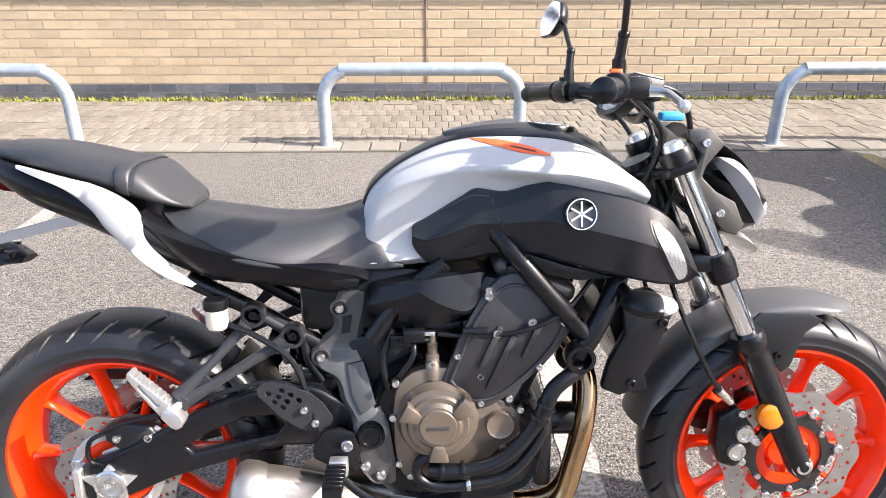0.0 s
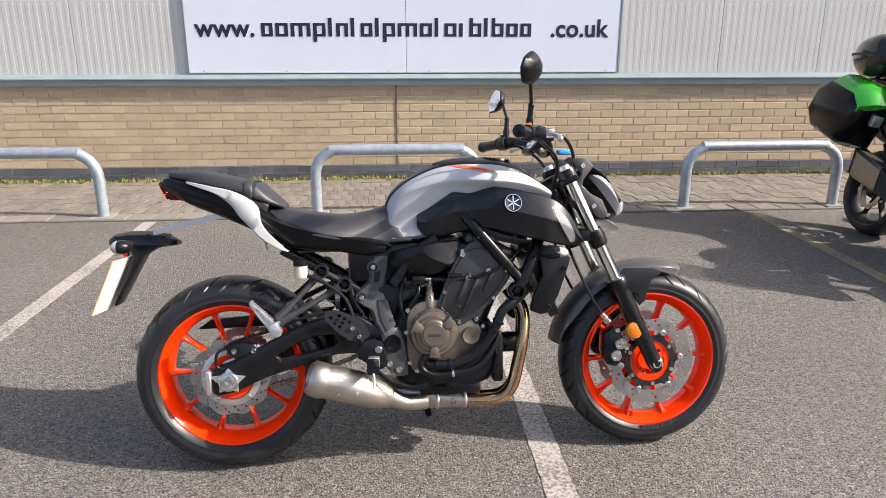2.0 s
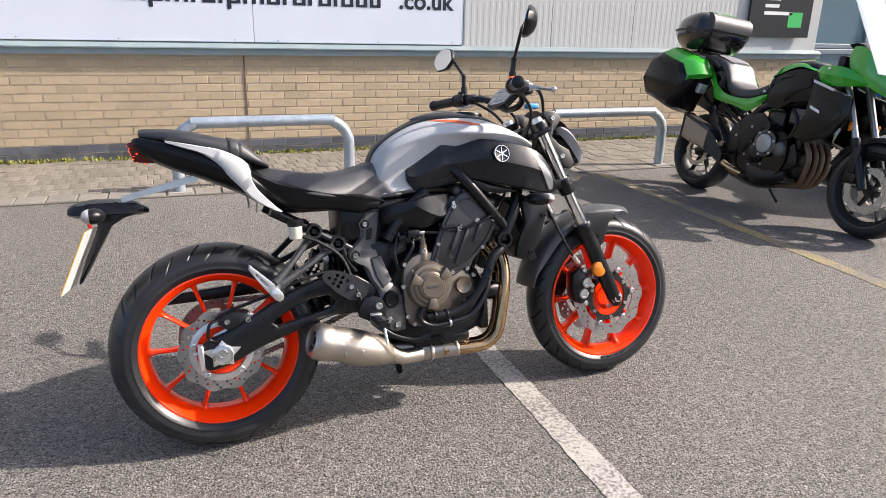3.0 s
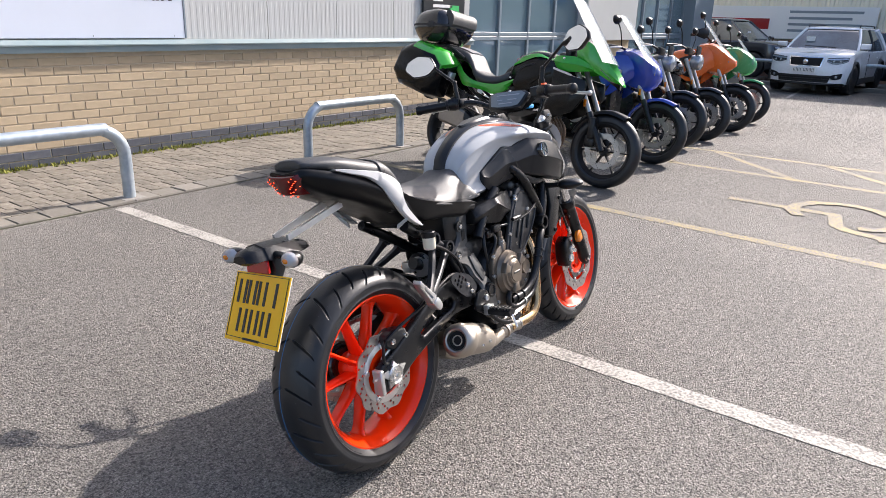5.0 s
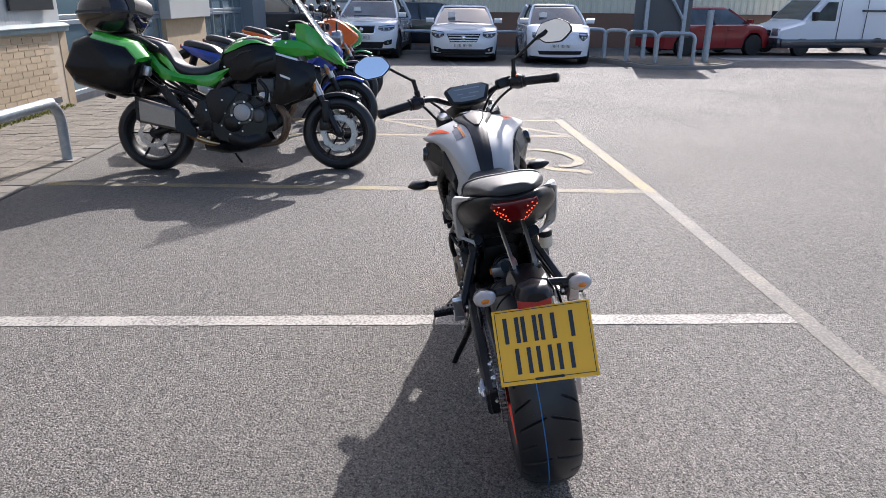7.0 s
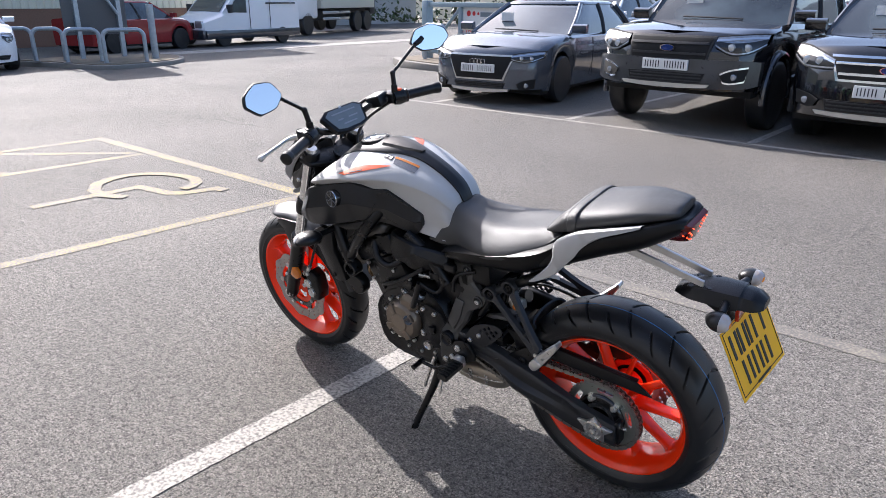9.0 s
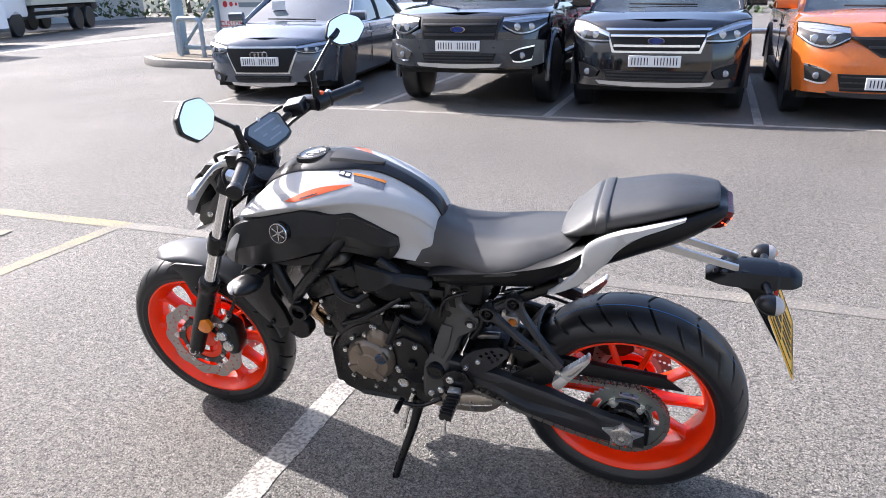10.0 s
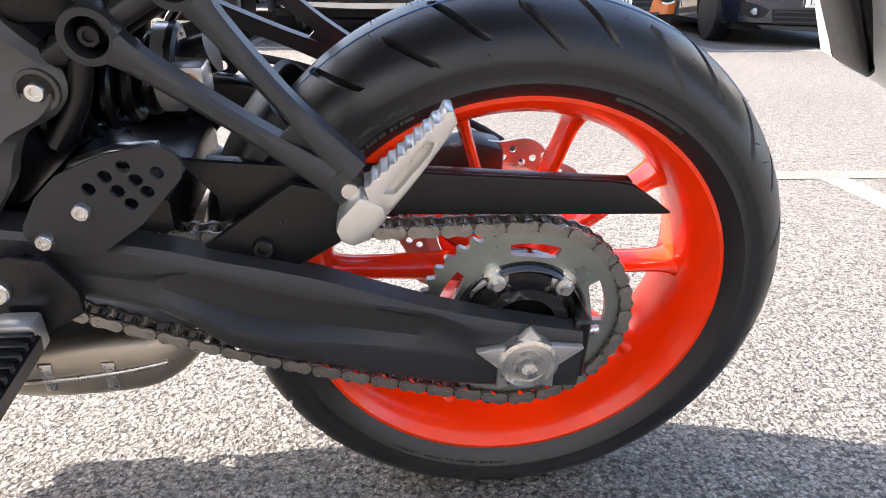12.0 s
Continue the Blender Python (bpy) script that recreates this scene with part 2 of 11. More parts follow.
def tube(bm, pts, r, seg=12, n=6, caps=True, flat=1.0):
    """A tube swept along a smooth path; r is one radius or one for each point; flat squashes it sideways."""
    rs = r if isinstance(r, (list, tuple)) else [r] * len(pts)
    path = cr(pts, n) if n > 1 else [Vector(p) for p in pts]
    rad = [v.x for v in cr([(q, 0, 0) for q in rs], n)] if n > 1 else list(rs)
    rows = []
    up = None
    for i, p in enumerate(path):
        d = (path[min(i + 1, len(path) - 1)] - path[max(i - 1, 0)]).normalized()
        if up is None:
            up = Vector((0, 0, 1)) if abs(d.z) < 0.9 else Vector((1, 0, 0))
        side = d.cross(up).normalized()
        up = side.cross(d).normalized()
        rows.append([p + (side * math.cos(a) * flat + up * math.sin(a)) * rad[i] for a in (2 * math.pi * k / seg for k in range(seg))])
    grid_faces(bm, rows, close_v=True, cap0=caps, cap1=caps)
    return bm


AX = {"x": Matrix.Rotation(radians(90), 3, "Y"), "y": Matrix.Rotation(radians(-90), 3, "X"), "z": Matrix.Identity(3)}


def lathe(bm, prof, at=(0, 0, 0), axis="y", seg=32, closed=False, m=None):
    """Turns (radius, along) pairs about an axis through at. closed: the profile is a ring."""
    R = m or AX[axis]
    at = Vector(at)
    rows = []
    for k in range(seg):
        a = 2 * math.pi * k / seg
        rows.append([at + R @ Vector((r * math.cos(a), r * math.sin(a), h)) for r, h in prof])
    V = grid_faces(bm, rows, close_u=True, close_v=closed)
    if not closed:
        for idx in (0, -1):
            if prof[idx][0] > 1e-5:
                ring = [V[k][idx] for k in range(seg)]
                try:
                    bm.faces.new(ring if idx == 0 else list(reversed(ring)))
                except ValueError:
                    pass
    bmesh.ops.remove_doubles(bm, verts=[v for row in V for v in row], dist=1e-6)
    return bm


def rod(bm, a, b, r, seg=12, r2=None):
    return tube(bm, [a, b], [r, r if r2 is None else r2], seg=seg, n=1)


def plate(bm, outline, y0, y1, bevel=0.0, plane="xz", m=None, holes=(), cut=None):
    """A flat piece of thickness: an outline in one plane pushed out along the third axis, with round holes (u, v, r)."""
    def put(u, v, w):
        p = {"xz": Vector((u, w, v)), "xy": Vector((u, v, w)), "yz": Vector((w, u, v))}[plane]
        return m @ p if m else p
    loops = [[(u, v) for u, v in outline]]
    for u, v, r in holes:
        loops.append([(u + r * math.cos(2 * math.pi * k / 14), v + r * math.sin(2 * math.pi * k / 14)) for k in range(14)])
    if cut:
        loops.append(list(cut))
    edges = []
    base = [[bm.verts.new(put(u, v, y0)) for u, v in lp] for lp in loops]
    for lp in base:
        edges += [bm.edges.new((lp[i], lp[(i + 1) % len(lp)])) for i in range(len(lp))]
    if holes or cut:
        faces = [f for f in bmesh.ops.triangle_fill(bm, use_beauty=True, use_dissolve=False, edges=edges)["geom"] if isinstance(f, bmesh.types.BMFace)]
    else:
        faces = [bm.faces.new(base[0])]
    ext = bmesh.ops.extrude_face_region(bm, geom=faces)
    d = put(0, 0, y1) - put(0, 0, y0)
    vs = [g for g in ext["geom"] if isinstance(g, bmesh.types.BMVert)]
    for v in vs:
        v.co += d
    bmesh.ops.recalc_face_normals(bm, faces=bm.faces)
    if bevel:
        fs = set()
        for v in vs + [v for lp in base for v in lp]:
            fs.update(v.link_faces)
        es = {e for f in fs for e in f.edges if len(e.link_faces) == 2 and e.calc_face_angle(0) > 0.9}
        bmesh.ops.bevel(bm, geom=list(es), offset=bevel, segments=2, affect="EDGES", profile=0.5)
    return bm


def loft(bm, rings, nu=6, nv=4, closed=True, cap0=True, cap1=True):
    """A smooth skin through rings of control points (all rings alike in number)."""
    fine = []
    for ring in rings:
        r = [Vector(p) for p in ring]
        if closed:
            ext = [r[-1]] + r + [r[0], r[1]]
            c = cr(ext, nv)
            fine.append(c[nv:nv * (len(r) + 1)])
        else:
            fine.append(cr(r, nv))
    cols = [cr([fine[i][j] for i in range(len(fine))], nu) for j in range(len(fine[0]))]
    rows = [[cols[j][i] for j in range(len(cols))] for i in range(len(cols[0]))]
    grid_faces(bm, rows, close_v=closed, cap0=cap0 and closed, cap1=cap1 and closed)
    return bm


def thicken(bm, t):
    """Gives an open skin a thickness."""
    bmesh.ops.recalc_face_normals(bm, faces=bm.faces)
    bmesh.ops.solidify(bm, geom=list(bm.faces), thickness=t)
    return bm


def part(name, bm, material, parent=None, label="", smooth=40, at=None, keep=False):
    """Links a bmesh as one mesh object under a thing or a part."""
    bmesh.ops.recalc_face_normals(bm, faces=bm.faces)
    me = bpy.data.meshes.new(name)
    bm.to_mesh(me)
    bm.free()
    if smooth:
        me.polygons.foreach_set("use_smooth", [True] * len(me.polygons))
        me.set_sharp_from_angle(angle=radians(smooth))
    for mm in (material if isinstance(material, (list, tuple)) else [material]):
        me.materials.append(mm)
    ob = new(name, me)
    if parent:
        ob.parent = parent
    if at is not None:
        ob.matrix_basis = at
    return tagged(ob, label)


def share(name, ob, parent, m):
    """One more object on the same mesh."""
    o = new(name, ob.data)
    o.parent = parent
    o.matrix_basis = m
    return o


def B():
    return bmesh.new()


def thing(name, label, category, m=None, group="", kind=""):
    ob = new(name)
    ob.empty_display_size = 0.1
    if m is not None:
        ob.matrix_basis = m
    return tagged(ob, label, category, group, kind)


def slope(x):
    """The yard falls gently away past the marked bays."""
    return -0.014 * max(0.0, x - 6.7)


def text_mesh(body, size, depth=0.0, bold=0.0, align="CENTER", space=1.0):
    """Lettering in the built-in font, as a mesh in its own xy plane."""
    cu = bpy.data.curves.new("lettering", "FONT")
    cu.body, cu.size, cu.extrude, cu.offset, cu.align_x, cu.space_character = body, size, depth, bold, align, space
    ob = bpy.data.objects.new("lettering", cu)
    scene.collection.objects.link(ob)
    me = bpy.data.meshes.new_from_object(ob.evaluated_get(bpy.context.evaluated_depsgraph_get()))
    bpy.data.objects.remove(ob)
    bpy.data.curves.remove(cu)
    return me

# ---- ground, markings ----
bm = B()
xs = [-300, -40, 6.7, 30, 60, 400]
ys = [-400, -40, 0, 3.42, 40, 400]
vs = [[bm.verts.new((x, y, slope(min(x, 60)))) for y in ys] for x in xs]
for i in range(len(xs) - 1):
    for j in range(len(ys) - 1):
        bm.faces.new((vs[i][j], vs[i + 1][j], vs[i + 1][j + 1], vs[i][j + 1]))
tagged(part("ground", bm, ASPHALT, smooth=0), "weathered grey asphalt of a car park", "ground", kind="structure")


def road_line(pts, w, material, label, name="road_line", group="", lift=0.0025):
    """A painted stripe along a polyline on the ground, ragged at the edges."""
    bm = B()
    rnd = random.Random(len(pts) * 7 + int(pts[0][0] * 100))
    P, out = [Vector(p) for p in pts], []
    nrm = []
    for k, p in enumerate(P):
        a = (p - P[k - 1]).normalized() if k else (P[1] - p).normalized()
        b = (P[k + 1] - p).normalized() if k < len(P) - 1 else a
        t = (a + b).normalized()
        nrm.append(Vector((-t.y, t.x)) / max(0.5, a.dot(t)))
    L, R = [], []
    for k in range(len(P) - 1):
        n = max(2, int((P[k + 1] - P[k]).length / 0.03))
        for q in range(n + (k == len(P) - 2)):
            f = q / n
            p, o = P[k].lerp(P[k + 1], f), nrm[k].lerp(nrm[k + 1], f) * w / 2
            a, b = p + o * (1 + rnd.uniform(-0.08, 0.05)), p - o * (1 + rnd.uniform(-0.08, 0.05))
            L.append(bm.verts.new((a.x, a.y, slope(a.x) + lift)))
            R.append(bm.verts.new((b.x, b.y, slope(b.x) + lift)))
    for k in range(len(L) - 1):
        bm.faces.new((L[k], R[k], R[k + 1], L[k + 1]))
    return tagged(part(name, bm, material, smooth=0), label, "road marking", group, "structure")


road_line([(-1.39, 3.38), (-1.36, -1.31)], 0.10, WHITE_LINE, "worn white parking bay line on asphalt", group="bay lines by the wall")
road_line([(1.05, 3.36), (1.02, -1.31)], 0.10, WHITE_LINE, "worn white parking bay line on asphalt", group="bay lines by the wall")
road_line([(3.52, 3.33), (3.28, -1.30)], 0.10, YELLOW_LINE, "faded yellow disabled bay line on asphalt")
road_line([(-4.0, -1.36), (3.22, -1.36)], 0.10, WORN_LINE, "worn white bay end line on asphalt")
road_line([(3.22, -1.36), (6.66, -1.30)], 0.11, YELLOW_LINE, "faded yellow disabled bay end line")
road_line([(5.72, 3.3), (5.58, -1.24)], 0.09, YELLOW_LINE, "faded yellow hatched zone line")
road_line([(6.74, 3.3), (6.60, -1.24)], 0.09, YELLOW_LINE, "faded yellow hatched zone line")
for k in range(4):
    road_line([(5.66, -1.2 + k * 1.1), (6.62, -0.25 + k * 1.1)], 0.08, YELLOW_LINE, "faded yellow hatching stripe", group="hatching stripes")
bmk = [[(4.45, 0.14), (4.44, -0.28), (4.436, -0.63), (4.10, -0.69), (4.02, -0.76), (3.95, -0.98)], [(3.99, -0.995), (3.85, -1.02)], [(4.22, -0.42), (4.40, -0.33), (4.58, -0.35), (4.74, -0.44), (4.83, -0.58), (4.855, -0.74), (4.79, -0.88), (4.66, -0.98), (4.50, -1.04), (4.34, -1.05), (4.21, -0.99), (4.14, -0.90), (4.12, -0.82)]]
for k, pts in enumerate(bmk):
    road_line(pts, 0.095, YELLOW_LINE, "faded yellow wheelchair bay symbol on asphalt", "bay_symbol", lift=0.004 + 0.0015 * k)
CRACK = mat("tarry_crack", (0.06, 0.056, 0.052), rough=0.9, var=0.4, scale=40)
rnd = random.Random(31)
for x0, y0, x1, y1, wd in ((9.956, -2.549, 5.882, -2.837, 0.014), (9.5, -2.3, 14.5, -0.6, 0.012), (7.0, -4.4, 10.5, -4.1, 0.012)):
    n = 26
    pts = [(x0 + (x1 - x0) * k / n + rnd.gauss(0, 0.035), y0 + (y1 - y0) * k / n + rnd.gauss(0, 0.035)) for k in range(n + 1)]
    road_line(pts, wd, CRACK, "thin dark crack in the asphalt", "asphalt_crack", lift=0.0018)
for x in (5.85, 3.65, 1.45, -0.705, -2.92, -5.1):
    road_line([(x, -5.72), (x - 0.05, -9.8)], 0.09, WHITE_LINE, "white parking bay line between parked cars", group="bay lines opposite")
road_line([(6.6, -5.62), (-8.0, -5.74)], 0.08, WHITE_LINE, "white bay end line before the parked cars")
for y in (4.4, 1.9, -0.5, -2.9):
    road_line([(15.9, y), (19.5, y + 0.3)], 0.09, WHITE_LINE, "white parking bay line by the far cars", group="bay lines far")

# ---- block paving along the wall ----
pavement = tagged(part("pavement", box(B(), -9, 20, 3.42, 5.1, -0.1, 0.009), JOINT, smooth=0), "brown block paving strip with mossy joints along the wall", "pavement", kind="structure")
proto = part("paver", box(B(), -0.0482, 0.0482, -0.0982, 0.0982, -0.03, 0.016, 0.003, 1), PAVER, pavement, smooth=0)
proto.matrix_basis = pose(-1.4, 3.735, 0)
rest = B()
rnd = random.Random(4)
count = 0
for r in range(7):
    y = 3.735 + r * 0.2
    for c in range(-76, 124):
        x = c * 0.1 + (0.05 if r % 2 else 0) - 1.4
        if r == 0 and c == 0:
            continue
        dz, tilt = rnd.uniform(-0.003, 0.003), rnd.uniform(-0.8, 0.8)
        m = pose(x, y, dz, tilt, rnd.uniform(-0.6, 0.6), rnd.uniform(-0.6, 0.6))
        if -1.9 < x < 3.4 and r < 6 and count < 290:
            share("paver", proto, pavement, m)
            count += 1
        else:
            t = [m @ Vector(p) for p in ((-0.0482, -0.0982, 0.016), (0.0482, -0.0982, 0.016), (0.0482, 0.0982, 0.016), (-0.0482, 0.0982, 0.016), (-0.0482, -0.0982, 0.0), (0.0482, -0.0982, 0.0), (0.0482, 0.0982, 0.0), (-0.0482, 0.0982, 0.0))]
            v = [rest.verts.new(p) for p in t]
            for f in ((0, 1, 2, 3), (4, 5, 1, 0), (5, 6, 2, 1), (6, 7, 3, 2), (7, 4, 0, 3)):
                rest.faces.new([v[i] for i in f])
tagged(part("paver_field", rest, PAVER, pavement, smooth=0), kind="stuff")
kp = part("kerb_stone", box(B(), -0.096, 0.096, -0.1, 0.1, -0.05, 0.017, 0.006, 1), KERB, pavement, smooth=0)
kp.matrix_basis = pose(-7.9, 3.53, 0)
for c in range(1, 105):
    share("kerb_stone", kp, pavement, pose(-7.9 + c * 0.2, 3.53, rnd.uniform(-0.004, 0.003), rnd.uniform(-1, 1), rnd.uniform(-1, 1), rnd.uniform(-1, 1)))
bm = B()
rnd = random.Random(9)
for k in range(2200):
    x, y = rnd.uniform(-7, 7.6), 5.07 - abs(rnd.gauss(0, 0.05))
    h = rnd.uniform(0.012, 0.05)
    for q in range(3):
        a = rnd.uniform(0, 6.28)
        d = Vector((math.cos(a), math.sin(a), 0)) * rnd.uniform(0.010, 0.026)
        b0 = Vector((x, y, 0.008))
        bm.faces.new([bm.verts.new(b0 - d * 0.6), bm.verts.new(b0 + d * 0.6), bm.verts.new(b0 + d * 0.4 + Vector((d.y, -d.x, h)))])
tagged(part("moss_strip", bm, MOSS, smooth=0), "yellow-green moss and grass at the wall foot", "moss", kind="stuff")

# ---- the building along the bays ----
WY, WZ = 5.08, 0.955
wall = tagged(part("wall_north", box(B(), -9, 7.66, WY + 0.0065, WY + 0.3, -0.05, WZ), MORTAR, smooth=0), "low buff brick wall with a dark brick plinth", "wall", kind="structure")
CH, BL = 0.0768, 0.2335


def brick_at(x, c, L):
    return pose(x, WY, c * CH + CH / 2, 0, 0, 0)


bp_ = part("brick", box(B(), -0.1115, 0.1115, 0.0, 0.06, -0.033, 0.033, 0.003, 1), BRICK, wall, smooth=0)
bp_.matrix_basis = brick_at(-0.1, 5, 0)
dk_ = part("brick", box(B(), -0.1115, 0.1115, -0.003, 0.06, -0.034, 0.034, 0.003, 1), DARKBRICK, wall, smooth=0)
dk_.matrix_basis = brick_at(-0.1, 1, 0)
rb, rd = B(), B()
count = 0
rnd = random.Random(5)
for c in range(12):
    n0 = int(-9 / BL)
    for k in range(n0 + 2, int(7.6 / BL)):
        x = k * BL + (BL / 2 if c % 2 else 0)
        dark = c < 2
        dy = rnd.uniform(-0.002, 0.002)
        if 0.0 < x < 6.2 and count < 280 and c > 0:
            o = share("brick", dk_ if dark else bp_, wall, pose(x, WY + dy, c * CH + CH / 2, 0, rnd.uniform(-0.3, 0.3), 0))
            count += 1
        else:
            t = rd if dark else rb
            hx, hz, yy = 0.1115, 0.033, WY + dy - (0.003 if dark else 0)
            zc = c * CH + CH / 2
            q = [t.verts.new(p) for p in ((x - hx, yy, zc - hz), (x + hx, yy, zc - hz), (x + hx, yy, zc + hz), (x - hx, yy, zc + hz), (x - hx, yy + 0.03, zc - hz), (x + hx, yy + 0.03, zc - hz), (x + hx, yy + 0.03, zc + hz), (x - hx, yy + 0.03, zc + hz))]
            for f in ((0, 1, 2, 3), (4, 0, 3, 7), (1, 5, 6, 2), (3, 2, 6, 7), (4, 5, 1, 0)):
                t.faces.new([q[i] for i in f])
tagged(part("brick_field", rb, BRICK, wall, smooth=0), kind="stuff")
tagged(part("plinth_brick_field", rd, DARKBRICK, wall, smooth=0), kind="stuff")
tagged(part("movement_joint", box(B(), 0.563, 0.577, WY - 0.005, WY + 0.02, 0, WZ), mat("brown_sealant", (0.13, 0.075, 0.05), rough=0.7), wall, smooth=0))

bm = B()
plate(bm, [(WY - 0.055, 0.958), (WY - 0.055, 1.012), (WY - 0.075, 1.016), (WY - 0.075, 1.026), (WY - 0.015, 1.062), (WY + 0.1, 1.062), (WY + 0.1, 0.958)], -9, 7.85, plane="yz")
tagged(part("trim", bm, TRIM, smooth=0), "grey-green metal flashing on top of the brick wall", "flashing", kind="structure")

upper = thing("wall_upper", "pale grey ribbed metal cladding above the brick wall", "wall", kind="structure")
part("backing", box(B(), -9, 7.85, WY + 0.05, WY + 0.35, 1.06, 6.5), CLAD, upper, smooth=0)
prof = []
PW = 1.0665
for k in range(15):
    u = k * PW / 15
    prof += [(u + 0.0, 0), (u + 0.026, 0), (u + 0.030, -0.0014), (u + 0.062, -0.0014), (u + 0.066, 0)]
prof = [(0.002, 0.02), (0.004, 0.0)] + prof[1:] + [(PW - 0.004, 0.0), (PW - 0.002, 0.02)]
bm = B()
grid_faces(bm, [[(u, WY + 0.025 + v, 1.062) for u, v in prof], [(u, WY + 0.025 + v, 6.5) for u, v in prof]])
cp = part("panel", bm, CLAD, upper, smooth=0)
cp.matrix_basis = pose(-1.44 - 5 * PW, 0, 0)
for k in range(-4, 8):
    share("panel", cp, upper, pose(-1.44 + k * PW, 0, 0))

sign = thing("shop_sign", "wide white sign board with a black web address", "sign", pose(0, WY - 0.012, 0))
for a, b in ((-1.44, 0.676), (0.680, 2.82)):
    part("board", box(B(), a, b, 0.0, 0.03, 1.075, 2.05, 0.002, 1), SIGNWHITE, sign, smooth=0)
part("edge_strip", box(B(), 2.822, 2.84, -0.004, 0.03, 1.075, 2.05), GREYFRAME, sign, smooth=0)
for x in (-1.3, -0.5, 0.5, 0.9, 1.9, 2.7):
    part("screw", lathe(B(), [(0.0, -0.004), (0.006, -0.003), (0.007, 0)], (x, 0, 1.095), "y", 8), TRIM, sign)
TURN_UP = pose(0, 0, 0, 90, 0, 0)


def lettering(name, body, size, material, parent, m, bold=0.0, align="CENTER", space=1.0):
    me = text_mesh(body, size, 0.0, bold, align, space)
    me.materials.append(material)
    o = new(name, me)
    o.parent = parent
    o.matrix_basis = m
    return o


lettering("lettering", "www.", 0.235, INK, sign, pose(-1.345, -0.003, 1.42) @ TURN_UP, 0.006, "LEFT", 1.02)
lettering("lettering", ".co.uk", 0.235, INK, sign, pose(2.115, -0.003, 1.42) @ TURN_UP, 0.006, "LEFT", 1.02)
bm = B()
x = -0.72
for k, w in enumerate((0.11, 0.12, 0.19, 0.12, 0.05, 0.115, 0.07, 0.115, 0.05, 0.12, 0.19, 0.12, 0.07, 0.12, 0.075, 0.12, 0.05, 0.12, 0.115, 0.11)):
    up = 0.175 if k in (4, 6, 8, 12, 15, 16, 17) else 0.125
    dn = -0.05 if k in (3, 9) else 0.0
    bar = min(0.036, w)
    bm = B()
    box(bm, x, x + bar, -0.003, -0.001, 1.42 + dn, 1.42 + up)
    if w > 0.1:
        box(bm, x + w - bar, x + w, -0.003, -0.001, 1.42, 1.42 + 0.125)
        box(bm, x + bar - 0.002, x + w - bar + 0.002, -0.0028, -0.001, 1.42 + 0.099, 1.42 + 0.125)
        if k not in (2, 10, 5):
            box(bm, x + bar - 0.002, x + w - bar + 0.002, -0.0028, -0.001, 1.42, 1.42 + 0.024)
    if w > 0.15:
        box(bm, x + w / 2 - bar / 2, x + w / 2 + bar / 2, -0.003, -0.001, 1.42, 1.42 + 0.12)
    part("name_bar", bm, INK, sign, smooth=0)
    x += w + 0.026


info = thing("notice_board", "black notice board with small white and green writing", "sign", pose(6.62, WY - 0.02, 1.22))
part("board", box(B(), 0, 1.0, 0, 0.03, 0, 1.1, 0.003, 1), SIGNBLACK, info, smooth=0)
bm = B()
rnd = random.Random(3)
for k in range(8):
    box(bm, 0.22, 0.22 + rnd.uniform(0.22, 0.5), -0.003, -0.001, 0.86 - k * 0.085, 0.90 - k * 0.085)
part("writing_bars", bm, WHITEPANEL, info, smooth=0)
part("green_bar", box(B(), 0.22, 0.62, -0.003, -0.001, 0.95, 1.01), mat("green_vinyl", (0.05, 0.45, 0.12), rough=0.4), info, smooth=0)
part("green_patch", box(B(), 0.62, 0.85, -0.003, -0.001, 0.12, 0.3), bpy.data.materials["green_vinyl"], info, smooth=0)

# shopfront glazing past the brick wall
front = thing("shopfront", "grey-framed shopfront glazing with brick and white piers", "shopfront", kind="structure")


def glazing(x0, x1, cols, z0=0.12, z1=3.3, y=WY + 0.12):
    win = thing("window_1", "tall grey-framed shop window with reflective panes", "window", kind="structure")
    dx = (x1 - x0) / cols
    part("plinth", box(B(), x0, x1, y - 0.04, y + 0.2, -0.15, z0 - 0.03), DARKBRICK, win, smooth=0)
    for k in range(cols + 1):
        part("mullion", box(B(), x0 + k * dx - 0.035, x0 + k * dx + 0.035, y - 0.04, y + 0.06, z0 - 0.03, z1, 0.006, 1), GREYFRAME, win, smooth=0)
    for z in (z0, 1.05, 1.12, z1):
        part("rail", box(B(), x0 + 0.036, x1 - 0.036, y - 0.035, y + 0.055, z - 0.03, z + 0.03, 0.005, 1), GREYFRAME, win, smooth=0)
    for k in range(cols):
        for a, b in ((z0 + 0.03, 1.02), (1.15, z1 - 0.03)):
            part("pane", box(B(), x0 + k * dx + 0.036, x0 + (k + 1) * dx - 0.036, y, y + 0.012, a, b), WINGLASS, win, smooth=0)
    return win


glazing(7.85, 11.7, 4)
glazing(14.2, 18.0, 4)
part("pier", box(B(), 11.7, 14.2, WY, WY + 0.4, -0.15, 1.0), BRICK, front, smooth=0)
part("pier_panel", box(B(), 11.68, 14.22, WY - 0.12, WY + 0.4, 1.004, 3.4, 0.01, 1), CLAD, front, smooth=0)
part("pier", box(B(), 7.66, 7.85, WY, WY + 0.4, -0.05, 0.96), BRICK, front, smooth=0)
part("pier", box(B(), 18.0, 19.6, WY - 0.2, WY + 0.4, -0.2, 3.4), GREYFRAME, front, smooth=0)
part("fascia", box(B(), 7.85, 19.6, WY - 0.1, WY + 0.4, 3.4, 6.5), CLAD, front, smooth=0)
